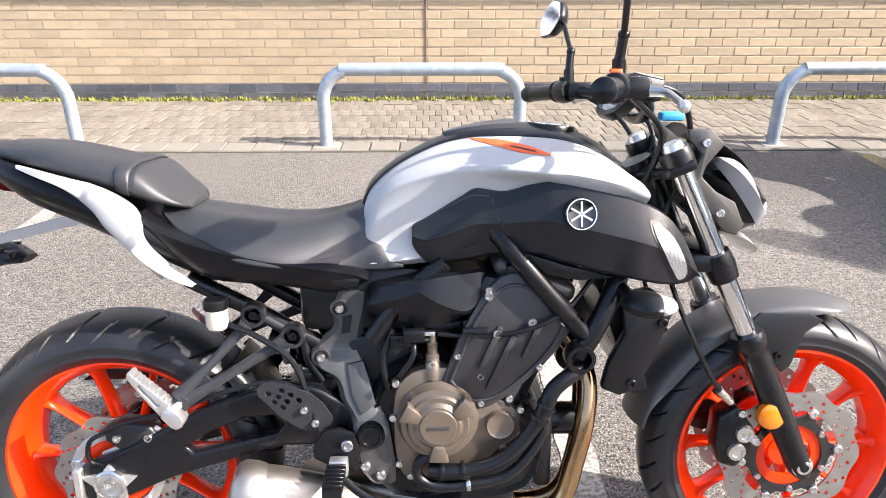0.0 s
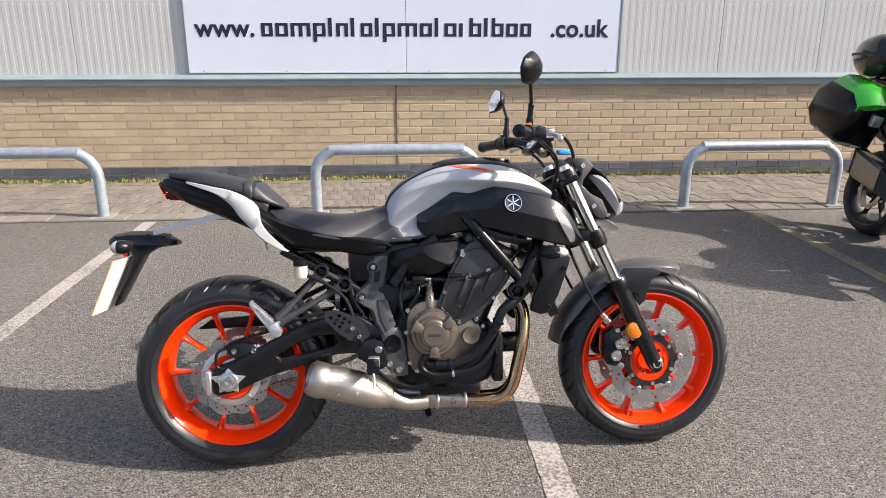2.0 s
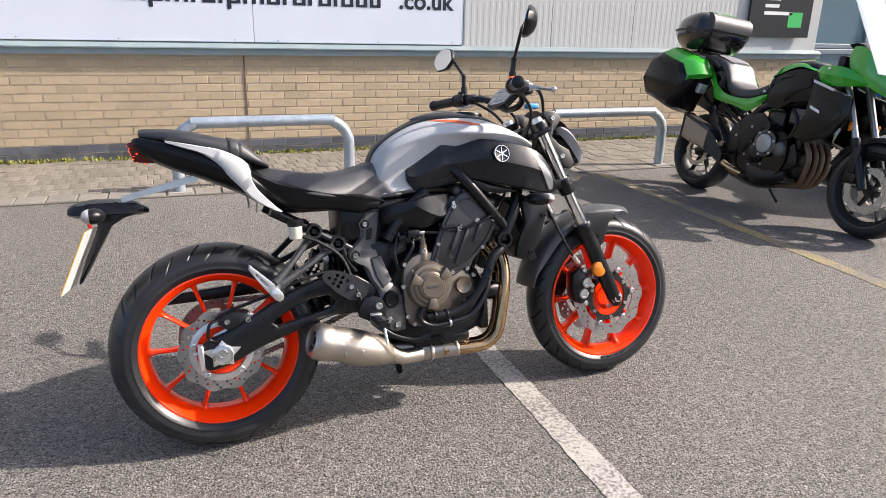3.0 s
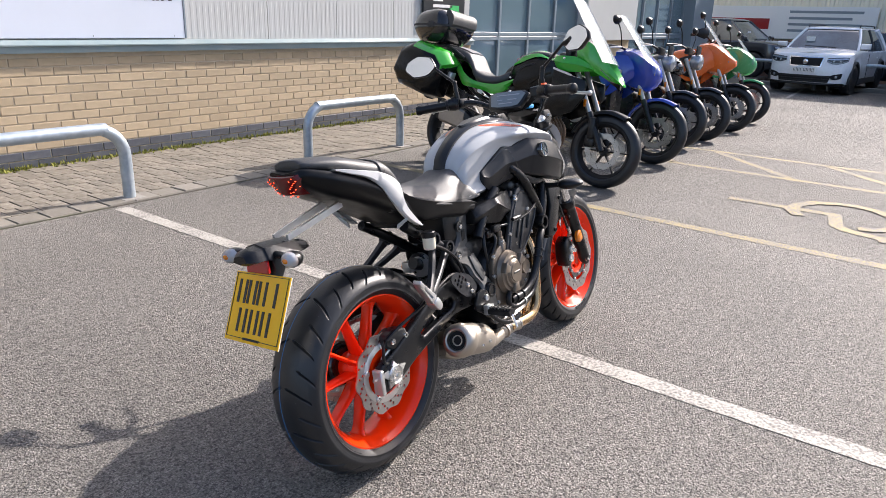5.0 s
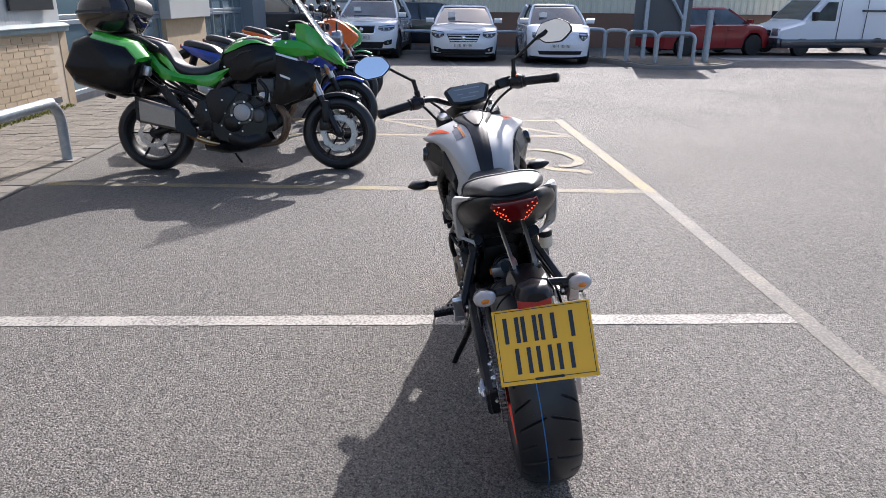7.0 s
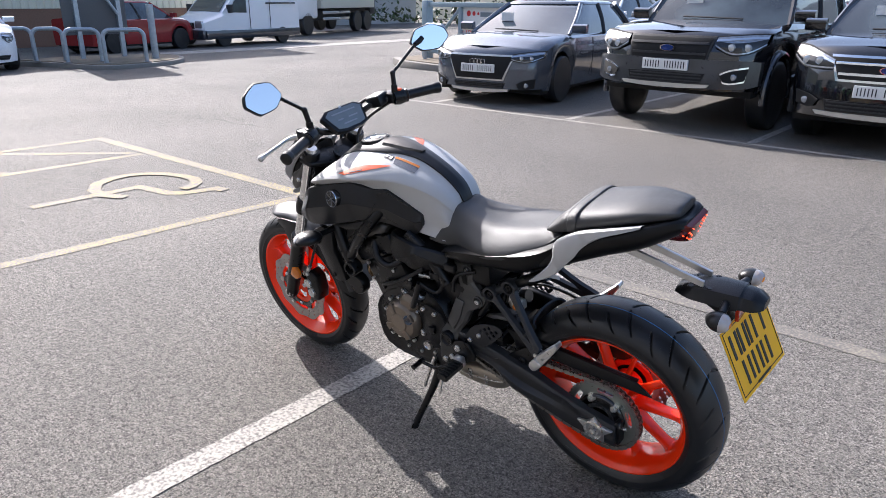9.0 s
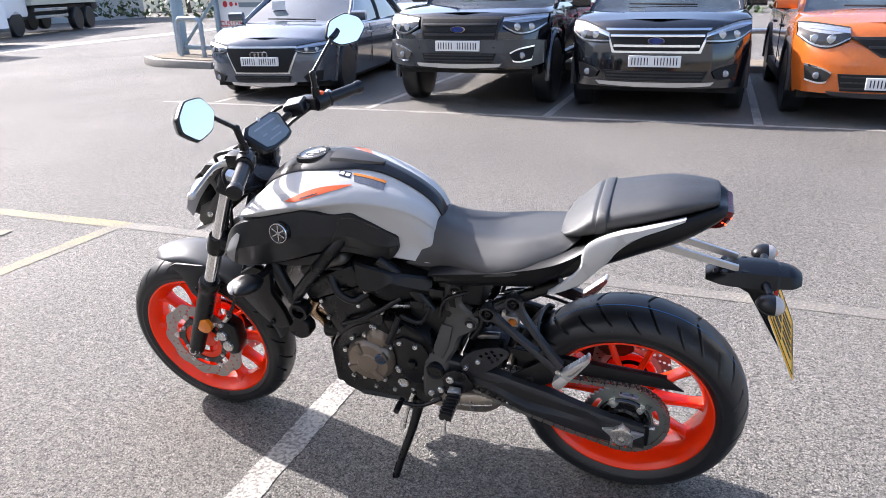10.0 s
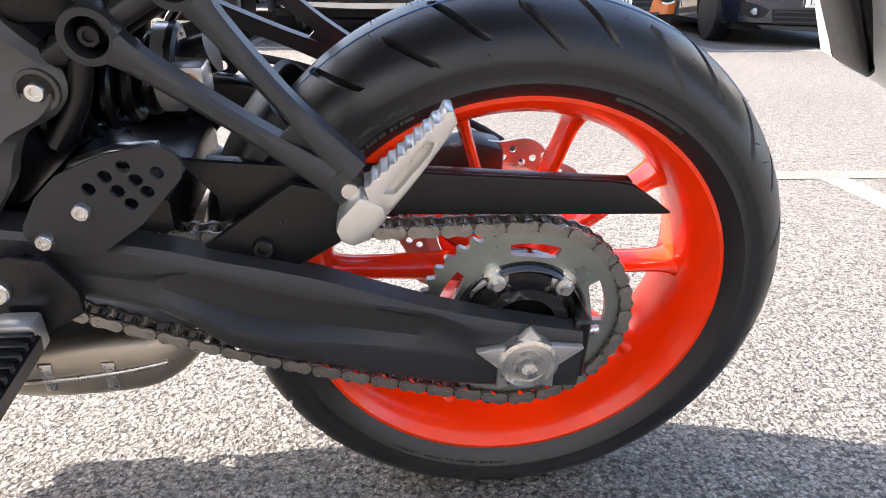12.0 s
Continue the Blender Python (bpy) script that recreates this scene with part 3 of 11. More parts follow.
part("roof_mass", box(B(), -9, 19.6, WY + 0.4, WY + 14, -0.1, 6.4), CLAD, front, smooth=0)

# ---- hoops ----


def hoop(x0, x1, y, h, r, name="hoop_barrier", label="galvanised steel hoop barrier standing at the paving edge", group="hoop barriers by the wall", z0=0.0, rot=0.0, bend=0.2):
    w = x1 - x0
    m = pose((x0 + x1) / 2, y, z0, 0, 0, rot)
    h_ = thing(name, label, "barrier", m, group)
    a = w / 2
    pts = [(-a, 0, -0.02), (-a, 0, h * 0.35), (-a, 0, h - bend)]
    k = 6
    for i in range(1, k + 1):
        an = radians(90 * i / k)
        pts.append((-a + bend * (1 - math.cos(an)), 0, h - bend + bend * math.sin(an)))
    pts += [(-p[0], 0, p[2]) for p in reversed(pts)]
    part("tube", tube(B(), pts, r, seg=18, n=3), GALV, h_, smooth=60)
    for s in (-a, a):
        bm = B()
        box(bm, s - 0.085, s + 0.085, -0.085, 0.085, -0.01, 0.022, 0.004, 1)
        part("footing", bm, CONCRETE, h_, smooth=0)
    return h_


for x in (-6.2, -3.12, -0.10, 2.985):
    hoop(x, x + 1.32, 3.54, 0.53, 0.043)

# ---- materials of the motorcycles and cars ----
RUBBER = mat("tyre_rubber", (0.0125, 0.0133, 0.0154), rough=0.38, var=0.25, scale=40, stain_or_sheen=(0.045, 0.045, 0.045), patch_scale=6, patch_amt=0.35, bump=0.15, bscale=300, spec=0.45)
TYRETEXT = mat("grey_moulded_rubber", (0.032, 0.033, 0.035), rough=0.55)
BLUESTRIPE = mat("blue_moulding_stripe", (0.02, 0.14, 0.36), rough=0.6)
ORANGE = mat("fluorescent_orange_wheel_paint", (0.92, 0.040, 0.0012), rough=0.22, var=0.04, scale=10, coat=0.25, spec=0.35)
BLACKWHEEL = mat("black_wheel_paint", (0.012, 0.012, 0.013), rough=0.5, spec=0.3)
STEEL = mat("brushed_steel", (0.70, 0.69, 0.67), rough=0.28, metal=1.0, var=0.12, scale=60)
DISCSTEEL = mat("brake_disc_steel", (0.40, 0.39, 0.375), rough=0.34, metal=0.9, var=0.2, scale=30, stain_or_sheen=(0.35, 0.32, 0.28), patch_scale=10, patch_amt=0.4)
CHROME = mat("chrome", (0.80, 0.80, 0.80), rough=0.06, metal=1.0, var=0.02)
ALLOY = mat("cast_alloy", (0.64, 0.64, 0.63), rough=0.32, metal=0.85, var=0.1, scale=40, bump=0.1)
BLACKMETAL = mat("satin_black_metal", (0.0050, 0.0054, 0.0065), rough=0.29, metal=0.0, var=0.2, scale=30, bump=0.08, bscale=400, spec=0.36)
BLACKPLASTIC = mat("grained_black_plastic", (0.0056, 0.0060, 0.0073), rough=0.31, var=0.2, scale=60, bump=0.2, bscale=700, spec=0.36)
TAILBLACK = mat("deep_black_tail_plastic", (0.0042, 0.0045, 0.0054), rough=0.36, var=0.05, scale=40, spec=0.24)
GLOSSBLACK = mat("gloss_black_plastic", (0.012, 0.012, 0.013), rough=0.12, coat=0.5)
DARKGREY = mat("matt_dark_grey_panel", (0.017, 0.018, 0.0204), rough=0.34, metal=0.2, var=0.1, scale=60, bump=0.06, bscale=500, spec=0.35)
MUDGREY = mat("satin_grey_mudguard_plastic", (0.072, 0.073, 0.076), rough=0.42, metal=0.2, var=0.1, scale=60, bump=0.05, bscale=500)
SATINARM = mat("satin_dark_grey_casting", (0.024, 0.0252, 0.0285), rough=0.40, metal=0.1, var=0.15, scale=40, bump=0.08, bscale=400, spec=0.4)
GUNMETAL = mat("gunmetal_frame_cover", (0.085, 0.082, 0.078), rough=0.38, metal=0.6, var=0.12, scale=40, bump=0.05)
SILVER = mat("matt_ice_silver_paint", (0.45, 0.453, 0.451), rough=0.56, metal=0.05, var=0.03, scale=50, coat=0.0)
SEATHIDE = mat("black_grained_seat_vinyl", (0.014, 0.0148, 0.0168), rough=0.52, var=0.12, scale=25, bump=0.25, bscale=900, spec=0.85)
BRONZE = mat("bronze_engine_cover", (0.195, 0.160, 0.126), rough=0.34, metal=0.65, var=0.12, scale=40, bump=0.06)
COPPER = mat("heat_tinted_header", (0.50, 0.33, 0.17), rough=0.24, metal=1.0, var=0.25, scale=8, stain_or_sheen=(0.32, 0.22, 0.16), patch_scale=6, patch_amt=0.6)
MUFFLER = mat("brushed_muffler_steel", (0.47, 0.425, 0.365), rough=0.40, metal=0.95, var=0.1, scale=50, bump=0.08, bscale=300)
REDLENS = mat("red_lens", (0.42, 0.010, 0.008), rough=0.12, coat=0.8)
REDGLOW = glow("lit_tail_lamp", (1.0, 0.05, 0.01), 2.6)
DARKLENS = mat("smoked_red_lens", (0.10, 0.005, 0.005), rough=0.14, coat=0.25, spec=0.3)
AMBER = mat("amber_reflector", (0.68, 0.19, 0.006), rough=0.15, coat=0.5)
CLEARLENS = mat("clear_indicator_lens", (0.40, 0.40, 0.40), rough=0.10, coat=1.0, stain_or_sheen=(0.5, 0.22, 0.05), patch_scale=35, patch_amt=0.35)
MIRROR = mat("mirror_glass", (0.86, 0.88, 0.90), rough=0.02, metal=1.0, var=0.0)
PLATEYELLOW = mat("yellow_number_plate", (0.95, 0.50, 0.002), rough=0.35, coat=0.1, var=0.03)
PLATEWHITE = mat("white_number_plate", (0.78, 0.78, 0.76), rough=0.3, coat=0.3, var=0.03)
SCREENGREY = mat("lcd_grey", (0.16, 0.185, 0.195), rough=0.12, coat=0.7)
RES = mat("cloudy_fluid_pot", (0.66, 0.62, 0.50), rough=0.35, var=0.06)
REDORANGE = mat("red_orange_decal", (0.85, 0.11, 0.02), rough=0.35)
DECALGREY = mat("grey_decal", (0.30, 0.31, 0.33), rough=0.35, metal=0.3)
BLUEPLASTIC = mat("blue_plastic_tag", (0.03, 0.30, 0.62), rough=0.5)
MESHGREY = mat("light_grey_mesh", (0.20, 0.205, 0.21), rough=0.5, bump=1.0, bscale=260)
ENGINEGREY = mat("dark_grey_engine_paint", (0.041, 0.0412, 0.043), rough=0.38, metal=0.30, var=0.15, scale=40, bump=0.08)
FRAMECAST = mat("dark_cast_frame", (0.076, 0.076, 0.075), rough=0.42, metal=0.5, var=0.15, scale=40, bump=0.06)
ORANGEPAD = mat("orange_adjuster", (0.7, 0.22, 0.03), rough=0.4)
BRASS = mat("bright_chain_steel", (0.36, 0.345, 0.315), rough=0.30, metal=0.85, var=0.2, scale=80)
HEADGLASS = mat("clear_lamp_glass", (0.55, 0.57, 0.58), rough=0.05, coat=1.0, metal=0.5)


# ---- wheels ----
def sweep(a):
    """How far round the wheel the tread grooves run back from the crown to the shoulder."""
    return 0.20 * abs(a) ** 1.1 + 0.10 * abs(a) ** 3


def groove(u, a, period, R):
    """Depth, 0 to 1, of the tread at a place across (a) and an angle u counted along the sweep."""
    a = abs(a)
    out = 0.0
    for off, a0, a1, w in ((0.0, 0.05, 0.62, 0.0042), (0.50, 0.30, 0.74, 0.0042)):
        if a0 < a < a1:
            s = (a - a0) / (a1 - a0)
            d = abs((u - off * period + period / 2) % period - period / 2) * R
            wv = w * min(1.0, (14 * min(s, 1 - s)) ** 0.5)
            out = max(out, max(0.0, 1 - (d / wv) ** 6))
    return out


def tyre_mesh(name, R, rb, hw, seg, periods, sign=1, fine=True):
    """A tyre: rounded crown, bulged flanks; its mesh follows the sweep of the sunk tread grooves."""
    n = 60 if fine else 14
    full = [(rb, -hw * 0.80, -2.0), (rb + (R - rb) * 0.10, -hw * 0.93, -2.0), (rb + (R - rb) * 0.22, -hw * 1.0, -2.0)]
    for k in range(n + 1):
        a = -1 + 2 * k / n
        ang = a * radians(98)
        full.append((R - (R - rb) * 0.62 * (1 - math.cos(ang)), hw * math.sin(ang) - (0.0009 * (1 if a > 0 else -1) if abs(a) > 0.885 else 0.0), a))
    full += [(r, -y, 2.0) for r, y, _ in reversed(full[:3])]
    period = 2 * math.pi / periods
    angles = []
    if fine:
        # fine steps across each groove, coarse ones between
        for k in range(periods):
            for off in (0.0, 0.5):
                c0 = (k + off) * period
                for q in (-0.0050, -0.0041, -0.0034, -0.0020, 0.0, 0.0020, 0.0034, 0.0041, 0.0050):
                    angles.append(c0 + q / R)
                for q in range(1, 9):
                    angles.append(c0 + 0.0050 / R + (period / 2 - 0.0100 / R) * q / 9)
    else:
        angles = [2 * math.pi * i / seg for i in range(seg)]
    verts, faces = [], []
    m = len(full)
    for u in angles:
        for r, y, a in full:
            aa = max(-1.0, min(1.0, a))
            th = sign * (u + (sweep(aa) if fine else 0.0))
            rr = r - (0.0085 * groove(u, aa, period, R) if fine and abs(a) < 0.99 else 0.0)
            verts.append((rr * math.cos(th), y, rr * math.sin(th)))
    seg = len(angles)
    for i in range(seg):
        j = (i + 1) % seg
        for k in range(m - 1):
            f = (i * m + k, i * m + k + 1, j * m + k + 1, j * m + k)
            faces.append(f if sign > 0 else f[::-1])
    me = bpy.data.meshes.new(name)
    me.from_pydata(verts, [], faces)
    me.polygons.foreach_set("use_smooth", [True] * len(me.polygons))
    me.set_sharp_from_angle(angle=radians(34))
    me.materials.append(RUBBER)
    return me


def disc(bm, ro, ri, y, t, holes=True, waves=10, amp=0.0046):
    """A wavy brake disc with rings of drilled holes, about the local y axis."""
    out = [((ro + amp * math.cos(waves * a)) * math.cos(a), (ro + amp * math.cos(waves * a)) * math.sin(a)) for a in (2 * math.pi * k / 150 for k in range(150))]
    hs = [(0, 0, ri, 64)]
    if holes:
        for j in range(waves):
            a0 = 2 * math.pi * j / waves
            for da, f in ((0.0, 0.22), (0.10, 0.50), (0.20, 0.78), (0.38, 0.28), (0.47, 0.62)):
                a, r = a0 + da, ri + (ro - ri) * f
                hs.append((r * math.cos(a), r * math.sin(a), 0.0044, 10))
    loops = [out] + [[(u + r * math.cos(2 * math.pi * k / n), v + r * math.sin(2 * math.pi * k / n)) for k in range(n)] for u, v, r, n in hs]
    edges = []
    for lp in loops:
        vs = [bm.verts.new((u, y, v)) for u, v in lp]
        edges += [bm.edges.new((vs[i], vs[(i + 1) % len(vs)])) for i in range(len(vs))]
    fs = [f for f in bmesh.ops.triangle_fill(bm, use_beauty=True, use_dissolve=False, edges=edges)["geom"] if isinstance(f, bmesh.types.BMFace)]
    ext = bmesh.ops.extrude_face_region(bm, geom=fs)
    for g in ext["geom"]:
        if isinstance(g, bmesh.types.BMVert):
            g.co.y += t
    return bm


def wheel(bike, name, C, R, hw, rim_hw, paint, periods=22, sign=1, fine=True, spokes=10, discs=((-0.07, 0.141, 0.100),), hub=0.045, seg=640, flange=0.745):
    """Rim as the part; tyre, spokes, hub and discs below it. The wheel turns about y through C."""
    rf = R * flange
    prof = [(rf, rim_hw), (rf * 0.975, rim_hw + 0.001), (rf * 0.935, rim_hw - 0.010), (rf * 0.885, rim_hw - 0.028), (rf * 0.86, 0.016), (rf * 0.86, -0.016), (rf * 0.885, -rim_hw + 0.028), (rf * 0.935, -rim_hw + 0.010), (rf * 0.975, -rim_hw - 0.001), (rf, -rim_hw), (rf * 0.97, -rim_hw + 0.007), (rf * 0.91, -0.02), (rf * 0.91, 0.02), (rf * 0.97, rim_hw - 0.007)]
    w = part(name, lathe(B(), prof, axis="y", seg=96 if fine else 48, closed=True), paint, bike, smooth=35, at=pose(*C))
    t = new("tyre", tyre_mesh("tyre", R, rf * 0.985, hw, seg if fine else 90, periods, sign, fine))
    t.parent = w
    tagged(t, "new black road tyre with curved grooves")
    if fine:
        rng = random.Random(int(R * 1e4))
        bm = B()
        for k in range(170):
            a, th = rng.uniform(-0.86, 0.86), rng.uniform(0, 2 * math.pi)
            an = a * radians(98)
            r = R - (R - rf * 0.985) * 0.62 * (1 - math.cos(an))
            c, d = Vector((r * math.cos(th), hw * math.sin(an), r * math.sin(th))), Vector((math.cos(an) * math.cos(th), math.sin(an), math.cos(an) * math.sin(th)))
            d = (d + Vector([rng.uniform(-0.5, 0.5) for _ in range(3)])).normalized()
            rod(bm, c - d * 0.001, c + d * rng.uniform(0.003, 0.008), 0.0004, 4)
        tagged(part("tyre_fuzz", bm, RUBBER, w, smooth=0), kind="stuff")
    bm = B()
    ri, ro = hub * 0.8, rf * 0.885
    rings = []
    for r, wd, dp, cx in ((ri, 0.010, 0.028, 0.0), (ri + (ro - ri) * 0.3, 0.0068, 0.024, 0.0), (ri + (ro - ri) * 0.75, 0.0066, 0.020, 0.0), (ri + (ro - ri) * 0.93, 0.0095, 0.023, 0.0), (ro + 0.004, 0.020, 0.032, 0.0)):
        rings.append([(r, -dp, -wd * 0.55), (r, -dp, wd * 0.55), (r, 0, wd), (r, dp, wd * 0.55), (r, dp, -wd * 0.55), (r, 0, -wd)])
    loft(bm, rings, nu=3, nv=2)
    sp = part("spoke", bm, paint, w, smooth=50)
    for k in range(1, spokes):
        share("spoke", sp, w, pose(0, 0, 0, 0, 360 / spokes * k, 0))
    part("hub", lathe(B(), [(0.012, -rim_hw * 0.95), (hub * 0.8, -rim_hw * 0.95), (hub * 0.85, -0.045), (hub, -0.03), (hub, 0.03), (hub * 0.85, 0.045), (hub * 0.8, rim_hw * 0.95), (0.012, rim_hw * 0.95)], axis="y", seg=40), paint, w)
    for y, ro, ri in discs:
        d = part("brake_disc", disc(B(), ro, ri, y - 0.002, 0.004, True), DISCSTEEL, w, "drilled wavy steel brake disc", smooth=30)
    return w


# ---- the motorcycle in the bay ----
LEAN = Matrix.Translation((0, 0.036, 0)) @ Matrix.Rotation(radians(1.15), 4, "Z") @ Matrix.Rotation(radians(-10.1), 4, "X")
bike = thing("motorcycle", "silver and black naked motorcycle with orange wheels on its side stand", "motorcycle", LEAN)
RC, FC = (0.0, 0.0, 0.311), (1.384, 0.0, 0.302)
rw = wheel(bike, "rear_wheel", RC, 0.313, 0.089, 0.074, ORANGE, 15, 1, discs=((-0.088, 0.122, 0.088),), hub=0.055, flange=0.741)
fw = wheel(bike, "front_wheel", FC, 0.300, 0.060, 0.052, ORANGE, 15, -1, discs=((-0.068, 0.146, 0.104), (0.068, 0.146, 0.104)), hub=0.042, flange=0.770)


def bolt(bm, x, y, z, r=0.008, h=0.006, side=-1):
    """A socket-head bolt on a side face."""
    lathe(bm, [(0.0, 0.4 * h), (r * 0.45, 0.4 * h), (r * 0.5, h), (r * 0.85, h), (r, h * 0.7), (r, -0.004)], (x, y, z), "y", 14, m=AX["y"] @ Matrix.Scale(-1, 3, (0, 0, 1)) if side < 0 else None)
    return bm


def bolts(pts, parent, r=0.008, side=-1, material=None, name="bolt"):
    for x, y, z in pts:
        part(name, bolt(B(), x, y, z, r, side=side), material or STEEL, parent)


def ring(bm, x, y, z, ro, ri, t, seg=32):
    return lathe(bm, [(ri, -t / 2), (ro * 0.97, -t / 2), (ro, -t / 2 + 0.002), (ro, t / 2 - 0.002), (ro * 0.97, t / 2), (ri, t / 2)], (x, y, z), "y", seg, closed=True)


# tyre moulding: stripe and flank lettering bars
bm = B()
for yy in (0.018,):
    lathe(bm, [(0.3122, yy - 0.0015), (0.3125, yy - 0.0010), (0.3125, yy + 0.001), (0.3120, yy + 0.0015)], axis="y", seg=128, closed=True)
part("blue_stripe", bm, BLUESTRIPE, rw, smooth=0)


def flank_bars(wheel_ob, R, hw, side, words):
    """Raised moulded lettering on a tyre flank, as plain bars."""
    rnd = random.Random(7)
    bm = B()
    for a0, n, hgt in words:
        a = a0
        for k in range(n):
            wd = rnd.uniform(0.7, 1.3) * hgt * 0.55
            r = R * 0.745 + hgt * 0.55 + 0.012
            for u in ((0, 1) if k % 3 else (0.0, 0.55, 1)):
                M = Matrix.Rotation(a + u * wd / r, 4, "Y") @ pose(r, 0, 0)
                box(bm, -hgt / 2, hgt / 2, side * hw * 0.972 - 0.002, side * hw * 0.972 + 0.002, -0.0016, 0.0016, m=M)
            if k % 2:
                M = Matrix.Rotation(a + wd / r / 2, 4, "Y") @ pose(r + hgt / 2 - 0.002, 0, 0)
                box(bm, -0.0016, 0.0016, side * hw * 0.975 - 0.002, side * hw * 0.975 + 0.002, -wd / 2, wd / 2, m=M)
            a += (wd + hgt * 0.28) / r
    tagged(part("moulded_lettering", bm, TYRETEXT, wheel_ob, "grey moulded lettering bars", smooth=0), kind="stuff")


flank_bars(rw, 0.307, 0.088, -1, ((2.2, 11, 0.022), (5.3, 9, 0.020), (0.2, 12, 0.008)))
flank_bars(rw, 0.307, 0.088, 1, ((1.0, 10, 0.020), (5.2, 11, 0.016), (4.1, 14, 0.007)))
flank_bars(fw, 0.293, 0.060, -1, ((1.2, 11, 0.014), (4.2, 10, 0.012)))
flank_bars(fw, 0.293, 0.060, 1, ((1.2, 11, 0.014),))

# disc carriers and rotor bolts
for s in (-1, 1):
    outl = []
    for k in range(144):
        a = 2 * math.pi * k / 144
        lug = max(0.0, math.cos(6 * a - 0.7)) ** 3
        outl.append(((0.087 + 0.020 * lug) * math.cos(a), (0.087 + 0.020 * lug) * math.sin(a)))
    hole = [(0.070 * math.cos(2 * math.pi * k / 48), 0.070 * math.sin(2 * math.pi * k / 48)) for k in range(48)]
    part("disc_carrier", plate(B(), outl, s * 0.066 - 0.003, s * 0.066 + 0.003, 0.0, cut=hole), GLOSSBLACK, fw, smooth=30)
    bm = B()
    ring(bm, 0, s * 0.060, 0, 0.076, 0.050, 0.010, 48)
    part("hub_flange", bm, ORANGE, fw)
    for k in range(6):
        a = radians(60 * k) + 0.7 / 6
        part("rotor_button", bolt(B(), 0.103 * math.cos(-a), s * 0.071, 0.103 * math.sin(a), 0.010, 0.004, s), STEEL, fw)
        a += radians(30)
        part("carrier_bolt", bolt(B(), 0.079 * math.cos(a), s * 0.069, 0.079 * math.sin(a), 0.007, 0.005, s), STEEL, fw)
bm = B()
ring(bm, 0, -0.082, 0, 0.072, 0.052, 0.008, 48)
part("disc_carrier", bm, ORANGE, rw)
bm = B()
ring(bm, 0, -0.0885, 0, 0.094, 0.074, 0.005, 48)
part("disc_inner_ring", bm, ALLOY, rw)
for k in range(5):
    a = radians(72 * k + 20)
    part("rotor_bolt", bolt(B(), 0.083 * math.cos(a), -0.092, 0.083 * math.sin(a), 0.010, 0.004, -1), STEEL, rw)

# rear sprocket, on the left
SPZ = 0.0
bm = B()
teeth = 43
out = []
for k in range(teeth * 4):
    a = 2 * math.pi * k / (teeth * 4)
    out.append(((0.1045 + (0.0065 if k % 4 in (0, 1) else 0.0)) * math.cos(a), (0.1045 + (0.0065 if k % 4 in (0, 1) else 0.0)) * math.sin(a)))
loops = [out, [(0.052 * math.cos(2 * math.pi * k / 40), 0.052 * math.sin(2 * math.pi * k / 40)) for k in range(40)]]
for k in range(5):
    a0 = 72 * k + 96
    arc = [radians(a0 - 17 + 34 * q / 10) for q in range(11)]
    loops.append([(0.091 * math.cos(a), 0.091 * math.sin(a)) for a in arc] + [((0.0755 + 0.004 * abs(2 * q / 10 - 1) ** 3) * math.cos(a), (0.0755 + 0.004 * abs(2 * q / 10 - 1) ** 3) * math.sin(a)) for q, a in enumerate(reversed(arc))])
edges = []
for lp in loops:
    vs = [bm.verts.new((u, 0.098, v)) for u, v in lp]
    edges += [bm.edges.new((vs[i_], vs[(i_ + 1) % len(vs)])) for i_ in range(len(vs))]
fs = [f for f in bmesh.ops.triangle_fill(bm, use_beauty=True, use_dissolve=False, edges=edges)["geom"] if isinstance(f, bmesh.types.BMFace)]
for g in bmesh.ops.extrude_face_region(bm, geom=fs)["geom"]:
    if isinstance(g, bmesh.types.BMVert):
        g.co.y += 0.007
bmesh.ops.recalc_face_normals(bm, faces=bm.faces)
spk = part("sprocket", bm, mat("zinc_plated_sprocket", (0.40, 0.44, 0.40), rough=0.3, metal=0.9, var=0.1, scale=30), rw, "zinc-plated rear sprocket", smooth=30)
bm = B()
lathe(bm, [(0.03, 0.105), (0.035, 0.122), (0.047, 0.122), (0.050, 0.108), (0.058, 0.108), (0.064, 0.114), (0.070, 0.108), (0.072, 0.085), (0.06, 0.06)], axis="y", seg=48)
part("sprocket_carrier", bm, GLOSSBLACK, rw)
for k in range(5):
    a = radians(72 * k + 60)
    part("sprocket_nut", lathe(B(), [(0.0, 0.124), (0.005, 0.124), (0.006, 0.118), (0.0095, 0.117), (0.010, 0.110), (0.0135, 0.109), (0.0135, 0.104)], (0.060 * math.cos(a), 0, 0.060 * math.sin(a)), "y", 12), STEEL, rw)

# ---- chain: a belt of links round the sprockets ----
chain = part("chain", rod(B(), (0.47, 0.088, 0.395), (0.47, 0.112, 0.395), 0.034, 24), BLACKMETAL, bike, "dark steel drive chain")
SR, FR = 0.112, 0.036
fcx, fcz = 0.470, 0.385
ang = math.atan2(fcz - RC[2], fcx)
dist = math.hypot(fcx, fcz - RC[2])
off = math.asin((SR - FR) / dist)
path = []
t0 = ang + math.pi / 2 - off
t1 = ang - math.pi / 2 + off + 2 * math.pi
for k in range(61):
    a = t0 + (t1 - t0) * k / 60
    path.append((SR * math.cos(a), RC[2] + SR * math.sin(a)))
p1 = path[-1]
q0 = ang - math.pi / 2 + off
e0 = (fcx + FR * math.cos(q0), fcz + FR * math.sin(q0))
